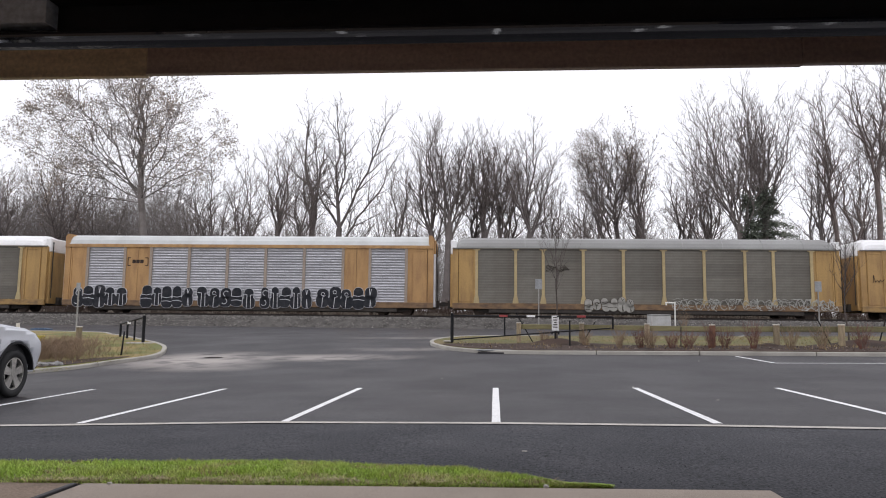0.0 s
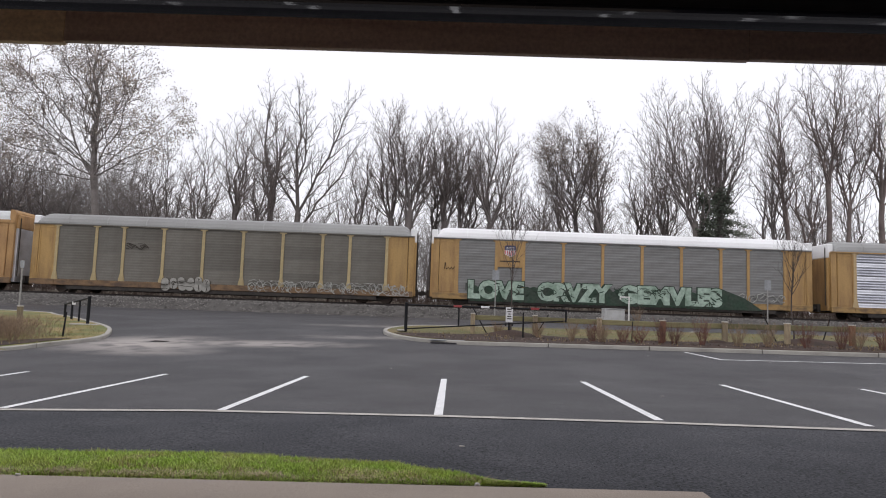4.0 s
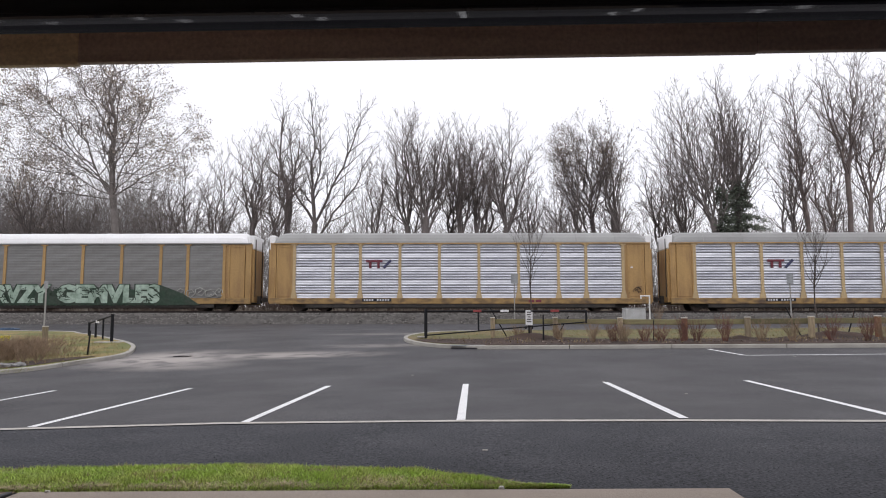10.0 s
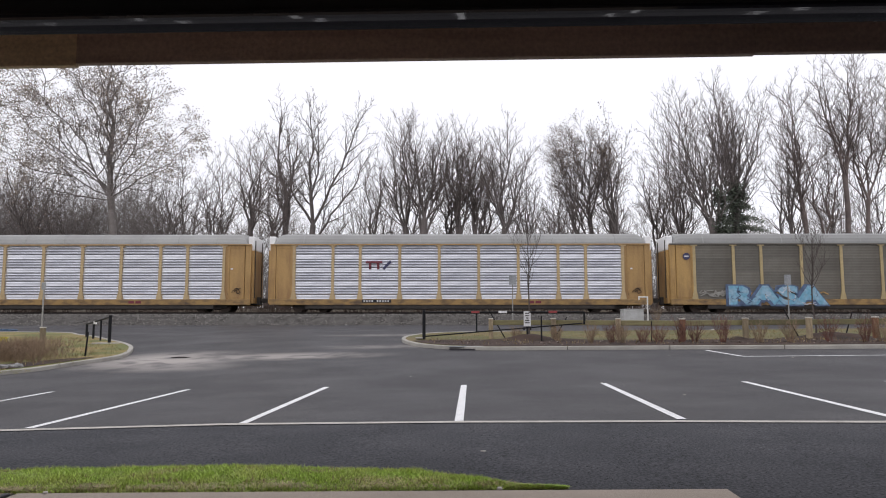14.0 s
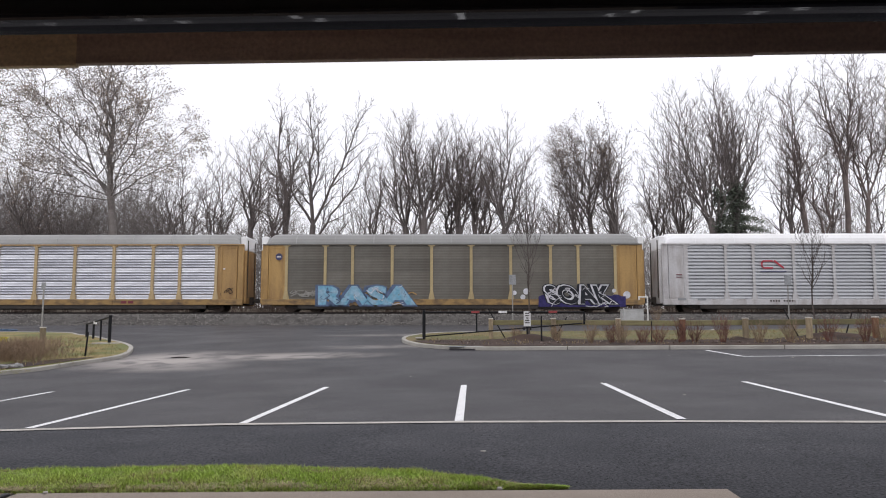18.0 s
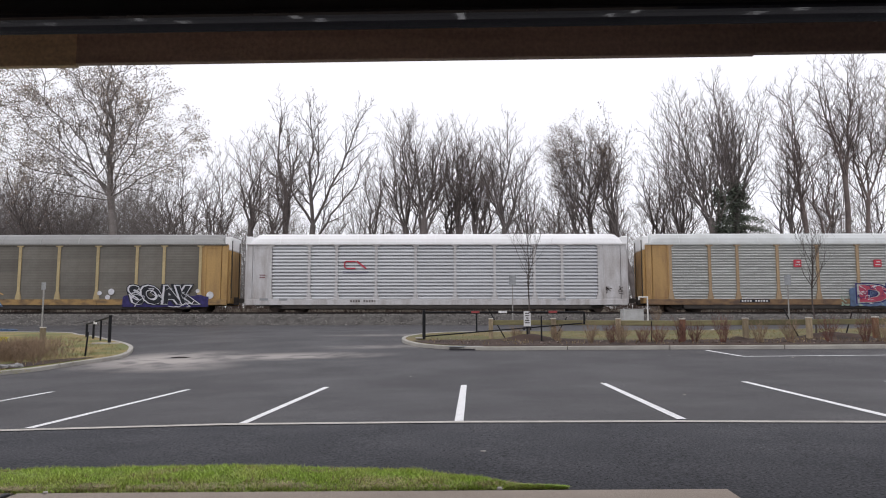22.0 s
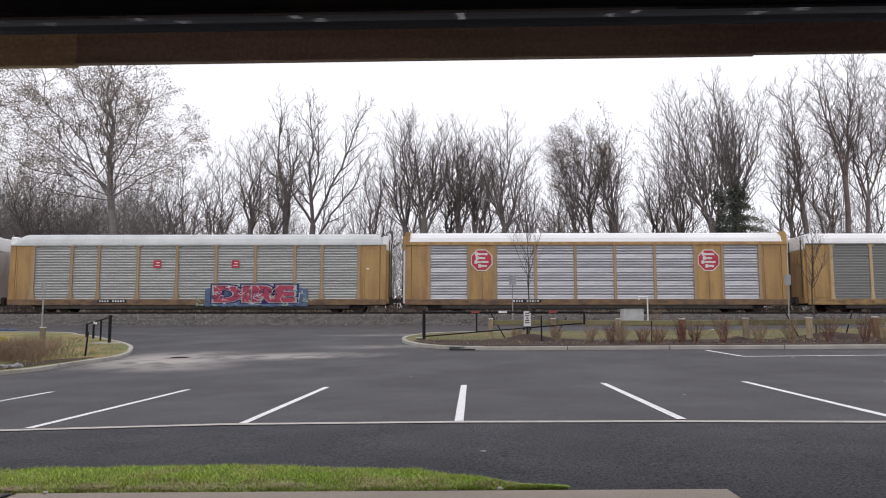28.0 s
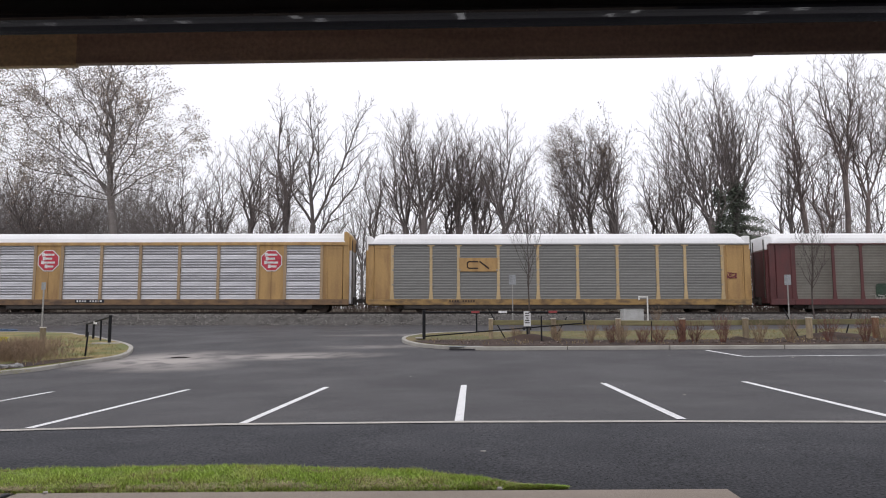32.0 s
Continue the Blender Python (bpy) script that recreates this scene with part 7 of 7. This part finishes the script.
def bed_litter():
    """Bark chips, dead leaves and grass clumps strewn over the planting bed."""
    rng = random.Random(52)
    for name, key, count, label in (("bark_chips", "soil", 1300, "dark bark chips strewn over the bed"), ("dead_leaves", "leaf_brown", 260, "dry brown leaves lying in the bed"), ("bed_grass", "turf_straw", 1900, "straw grass creeping into the bed")):
        verts, faces = [], []
        for i in range(count):
            x = rng.uniform(-1.4, 20)
            front = float(np.interp(x, (-1.75, -1.0, 0.5, 3.1, 12.5, 40), (26.2, 24.75, 23.65, 23.2, 22.0, 18.4)))
            y = front + rng.random() ** (1.0 if key != "turf_straw" else 0.5) * 2.2
            if key == "turf_straw" and noise.noise((x * 0.9, y * 0.9, 6)) < 0.0:
                continue
            z = ground_z(x, y) + 0.118
            r, a = rng.uniform(0.015, 0.036), rng.uniform(0, 6.28)
            c, s1 = math.cos(a), math.sin(a)
            k = len(verts)
            if key == "turf_straw":
                verts += [(x - 0.008, y, z), (x + 0.008, y, z), (x + rng.uniform(-0.06, 0.06), y + rng.uniform(-0.06, 0.06), z + rng.uniform(0.03, 0.12))]
                faces.append((k, k + 1, k + 2))
            else:
                verts += [(x - r * c, y - r * s1, z), (x + 0.4 * r * s1, y - 0.4 * r * c, z + rng.uniform(0, 0.03)), (x + r * c, y + r * s1, z + rng.uniform(0, 0.02)), (x - 0.4 * r * s1, y + 0.4 * r * c, z + rng.uniform(0.01, 0.04))]
                faces.append((k, k + 1, k + 2, k + 3))
        tagged(link_mesh(name, verts, faces, M[key]), label, "ground litter", kind="stuff")


bed_litter()


def riprap():
    rng = random.Random(33)
    for i in range(12):
        x, y = rng.uniform(-12.5, -11.7), rng.uniform(18.5, 19.4)
        r = rng.uniform(0.04, 0.11)
        bm = bmesh.new()
        bmesh.ops.create_icosphere(bm, subdivisions=2, radius=1)
        for v in bm.verts:
            v.co *= 1 + 0.35 * noise.noise(v.co * 1.4 + Vector((i, 0, 0)))
            v.co = Vector((v.co.x * r * 1.3, v.co.y * r, v.co.z * r * 0.62))
        ob = part("stone", bm, M["stone_pale"], None)
        ob.matrix_basis = pose(x, y, ground_z(x, y) + 0.09 + r * 0.3, 0, 0, rng.uniform(0, 180))
        tagged(ob, "pale broken stone heaped beside the kerb", "stone", "stones by the kerb")


riprap()


def drains():
    x, y = -8.75, 22.35
    root = thing("drain_cover", x, y, ground_z(x, y) + 0.004, 0, "rusty iron drain grate in the asphalt", "drain cover")
    root.scale = (0.55, 0.7, 1)
    part("frame", box(box(box(box(B(), -0.42, 0.42, -0.30, -0.25, 0, 0.012), -0.42, 0.42, 0.25, 0.30, 0, 0.012), -0.42, -0.36, -0.25, 0.25, 0, 0.012), 0.36, 0.42, -0.25, 0.25, 0, 0.012), M["rail"], root)
    for k in range(9):
        a = -0.34 + 0.076 * k
        part("bar", box(B(), a, a + 0.04, -0.25, 0.25, 0, 0.01), M["rail"], root)
    x, y = -0.05, 23.42
    root = thing("kerb_inlet", x, y, ground_z(x, y), -12, "dark iron storm drain inlet set in the kerb", "drain")
    part("throat", box(B(), -0.50, 0.50, -0.10, 0.02, 0.0, 0.045), M["dull_steel"], root)
    part("hood", box(B(), -0.56, 0.56, -0.03, 0.14, 0.085, 0.128, 0.01), M["sign_grey"], root)


drains()


def odds():
    x, y, z = at_px(9, 29.0)
    root = thing("marker_box", x, y, z + 0.08, 10, "small yellow marker box in the turf", "marker")
    part("body", box(B(), -0.16, 0.16, -0.1, 0.1, -0.05, 0.22, 0.02), M["yellow_marker"], root)
    part("cap", box(B(), -0.18, 0.18, -0.12, 0.12, 0.221, 0.26, 0.01), M["yellow_marker"], root)
    x, y, z = at_px(12, 39.0)
    bm = B()
    for k in range(5):
        round_plate(bm, -0.4 + 0.15 * k, -0.15 + 0.15 * k, 0, 0.09 + 0.03 * (k % 2), -0.2 + 0.03 * k, 0.3 + 0.03 * k, 0.08)
    ob = part("tarpaulin", bm, M["blue_sheet"], None)
    ob.matrix_basis = pose(x, y, z + 0.0)
    tagged(ob, "folded blue tarpaulin lying beside the road", "tarpaulin")
    rng = random.Random(71)
    for i in range(6):
        x, y = ((2.75, 14.9), (5.6, 20.6), (0.25, 7.0), (3.6, 12.2), (-1.2, 16.5), (8.4, 19.4))[i]
        bm = B()
        plate(bm, [(0, 0), (0.03, 0.0), (0.045, 0.02), (0.02, 0.035), (-0.008, 0.02)], -0.004, 0.004)
        ob = part("litter", bm, M["cap"], None)
        ob.matrix_basis = pose(x, y, ground_z(x, y) + 0.006, 84, 0, rng.uniform(0, 360))
        tagged(ob, "scrap of pale litter on the asphalt", "litter", "scraps on the asphalt")
    x, y, z = at_px(-29, 29.5)
    ob = part("stake", box(B(), -0.07, 0.07, -0.03, 0.03, -0.1, 0.74, 0.01), M["cap"], None)
    ob.matrix_basis = pose(x, y, z + 0.08, 0, -6, 0)
    tagged(ob, "short pale timber stake leaning in the turf", "stake", "planting stakes")
    dirt = sheet("dirt_patch", [(-13.4, 17.9), (-12.3, 18.2), (-11.7, 18.9), (-11.35, 20.3), (-11.15, 21.9), (-11.8, 21.5), (-12.4, 20.6), (-13.0, 19.6)], 0.105, M["soil"], 0.5)
    tagged(dirt, "bare dark earth along the island kerb", "earth", kind="structure")


odds()


# ---- the parked pickup ----
def pickup():
    root = thing("pickup_truck", -8.80, 13.60, ground_z(-8.7, 12.9), 92, "pale silver pickup truck parked in a marked bay", "pickup truck")
    AX, R = -0.86, 0.43

    def arc(cx, r, a0, a1, k=9):
        return [(cx + r * math.cos(radians(a0 + (a1 - a0) * i / k)), 0.45 + r * math.sin(radians(a0 + (a1 - a0) * i / k))) for i in range(k + 1)]

    side = [(-0.13, 0.42), (-0.06, 0.50), (-0.03, 0.72), (-0.06, 1.00), (-0.21, 1.15), (-0.57, 1.25), (-1.25, 1.32), (-1.75, 1.36), (-5.62, 1.33), (-5.70, 1.2), (-5.70, 0.62)]
    side += [(-4.97, 0.50)] + [(p[0], p[1]) for p in arc(-4.45, 0.52, 180, 0)][1:-1] + [(-3.93, 0.44)]
    side += [(AX - 0.54, 0.40)] + arc(AX, 0.54, 180, 0)[1:-1] + [(AX + 0.54, 0.44)]
    bm = plate(B(), side, 0.0, 1.98)
    across = [e for e in bm.edges if abs(e.verts[0].co.y - e.verts[1].co.y) > 1]
    bmesh.ops.subdivide_edges(bm, edges=across, cuts=8, use_grid_fill=True)
    es = [e for e in bm.edges if abs(e.verts[0].co.y - e.verts[1].co.y) < 1e-6 and (e.verts[0].co.y < 1e-4 or e.verts[0].co.y > 1.979)]
    bmesh.ops.bevel(bm, geom=es, offset=0.045, segments=2, affect="EDGES", clamp_overlap=True)
    for axis, lo, hi, d in ((2, 0.45, 1.35, 0.075), (0, -5.6, -0.1, 0.16)):
        while lo < hi:
            co, no = [0, 0, 0], [0, 0, 0]
            co[axis], no[axis] = lo, 1
            bmesh.ops.bisect_plane(bm, geom=list(bm.verts) + list(bm.edges) + list(bm.faces), plane_co=co, plane_no=no)
            lo += d
    for v in bm.verts:
        if v.co.x > -0.7:
            v.co.x += (0.20 * (1 - abs((v.co.y - 0.99) / 0.99) ** 2.6) - 0.04) * (v.co.x + 0.7) / 0.6
    for v in bm.verts:
        tuck = 0.22 * max(0.0, 0.80 - v.co.z) ** 1.3 - 0.03 * max(0.0, 1 - ((v.co.z - 0.9) / 0.2) ** 2)
        v.co.y += tuck * (1 - v.co.y / 0.99)
    part("body", bm, M["truck"], root, "silver painted body", True)
    for y0 in (0.09, 1.75):
        for cx in (AX, -4.45):
            bm = plate(B(), arc(cx, 0.52, 0, 360, 18)[:-1], y0, y0 + 0.16)
            part("wheel_well", bm, M["trim"], root)
    for y0, y1 in ((-0.012, 0.10), (1.88, 1.992)):
        for cx in (AX, -4.45):
            lip = arc(cx, 0.555, 178, 2, 14) + arc(cx, 0.525, 2, 178, 14)
            part("wheel_arch", plate(B(), lip, y0, y1), M["trim"], root, "dark wheel arch lip")
    # plain underbody block, added in black to deepen the shadow below the truck
    part("chassis", box(B(), -5.3, -1.25, 0.22, 1.76, 0.24, 0.48), M["trim"], root, "plain underbody block, black to stand for the shadow under the truck")
    cab = [(-1.62, 1.31), (-2.36, 1.86), (-3.95, 1.88), (-4.10, 1.31)]
    bm = plate(B(), cab, 0.10, 1.88)
    bmesh.ops.bevel(bm, geom=list(bm.edges), offset=0.05, segments=2, affect="EDGES")
    part("cab", bm, M["truck"], root)
    for y0, y1 in ((0.092, 0.12), (1.86, 1.888)):
        part("side_window", plate(B(), [(-1.98, 1.38), (-2.48, 1.79), (-3.05, 1.80), (-3.05, 1.38)], y0, y1), M["glass"], root, "tinted side window")
        part("side_window", plate(B(), [(-3.15, 1.38), (-3.15, 1.80), (-3.80, 1.80), (-3.92, 1.38)], y0, y1), M["glass"], root, "tinted side window")
    bm = B()
    v = [bm.verts.new(p) for p in ((-1.63, 0.2, 1.36), (-1.63, 1.78, 1.36), (-2.30, 1.70, 1.85), (-2.30, 0.28, 1.85))]
    bm.faces.new(v)
    r = bmesh.ops.extrude_face_region(bm, geom=list(bm.faces))
    for g in r["geom"]:
        if isinstance(g, bmesh.types.BMVert):
            g.co += Vector((0.02, 0, 0.02))
    part("windscreen", bm, M["glass"], root, "windscreen")
    for y0, y1 in ((-0.27, -0.02), (2.0, 2.25)):
        bm = B()
        bmesh.ops.create_icosphere(bm, subdivisions=3, radius=1)
        for v in bm.verts:
            q = [math.copysign(abs(c) ** 0.6, c) for c in v.co]
            v.co = Vector((-1.90 + 0.09 * q[0], (y0 + y1) / 2 + 0.13 * q[1], 1.41 + 0.11 * q[2]))
        part("mirror", bm, M["trim"], root, "black door mirror", True)
    part("bumper", box(B(), -0.24, 0.10, 0.35, 1.63, 0.40, 0.64, 0.05), M["trim"], root, "front bumper")
    part("grille", box(B(), -0.10, 0.02, 0.55, 1.43, 0.72, 1.0, 0.02), M["trim"], root, "black grille")
    for y0 in (0.06, 1.52):
        part("headlight", box(B(), -0.34, -0.10, y0 + 0.02, y0 + 0.35, 0.82, 0.98, 0.03), M["glass"], root, "headlight")
    for y0 in (-0.02, 1.94):
        part("running_board", box(B(), -3.7, -1.55, y0 - 0.05, y0 + 0.11, 0.30, 0.36, 0.02), M["alloy"], root, "metal running board")
        part("door_seam", box(B(), -1.781, -1.773, y0 - 0.016, y0 + 0.05, 0.80, 1.33), M["trim"], root)
    part("badge", box(B(), -1.70, -1.40, -0.045, -0.01, 0.98, 1.06), M["sign_grey"], root, "grey badge bar")
    for cx in (AX, -4.45):
        for y0, s in ((0.0, 1), (1.98, -1)):
            wheel = thing("wheel", cx, y0 + s * 0.12, R)
            wheel.scale = (R / 0.40, 1, R / 0.40)
            wheel.parent = root
            bm = B()
            rings = []
            for rr, yy in ((0.27, -0.10), (0.36, -0.12), (0.395, -0.09), (0.40, 0.0), (0.395, 0.09), (0.36, 0.12), (0.27, 0.10)):
                rings.append([bm.verts.new((rr * math.cos(2 * math.pi * i / 32), yy, rr * math.sin(2 * math.pi * i / 32))) for i in range(32)])
            for p, q in zip(rings, rings[1:] + rings[:1]):
                for i in range(32):
                    j = (i + 1) % 32
                    bm.faces.new((p[i], p[j], q[j], q[i]))
            part("tyre", bm, M["tyre"], wheel, "black tyre", True)
            bm = B()
            f = -s
            rod(bm, (0, f * 0.055, 0), (0, f * 0.095, 0), 0.07, 0.06, 14)
            for k in range(5):
                a = 2 * math.pi * k / 5 + 0.3
                ca, sa = math.cos(a), math.sin(a)
                pts = [(0.05, -0.05), (0.26, -0.072), (0.26, 0.072), (0.05, 0.05)]
                plate(bm, [(x * ca - z * sa, x * sa + z * ca) for x, z in pts], min(f * 0.05, f * 0.09), max(f * 0.05, f * 0.09))
            for i in range(24):
                a0, a1 = 2 * math.pi * i / 24, 2 * math.pi * (i + 1) / 24
                plate(bm, [(0.255 * math.cos(a0), 0.255 * math.sin(a0)), (0.28 * math.cos(a0), 0.28 * math.sin(a0)), (0.28 * math.cos(a1), 0.28 * math.sin(a1)), (0.255 * math.cos(a1), 0.255 * math.sin(a1))], min(f * 0.02, f * 0.10), max(f * 0.02, f * 0.10))
            part("rim", bm, M["alloy"], wheel, "five-spoke alloy rim")
            part("brake", rod(B(), (0, f * -0.04, 0), (0, f * 0.03, 0), 0.22, 0.22, 20), M["trim"], wheel)


pickup()


# ---- motion of the train ----
def motions():
    c, s = math.cos(radians(TRACK_TURN)), math.sin(radians(TRACK_TURN))
    for car in CARS:
        rows = []
        for t in range(0, 33):
            u = car["place"] + travel(t)
            rows.append((t, pose(u * c, TRACK_Y + u * s, RAIL, 0, 0, TRACK_TURN)))
        walk(car, rows)
    # the wheels roll: less than a quarter turn from row to row
    times = [i * 32 / 384 for i in range(385)]
    for ws, x in WHEELS:
        walk(ws, [(t, pose(x, 1.5, 0.42, 0, math.degrees(travel(t) / 0.42), 0)) for t in times])


motions()
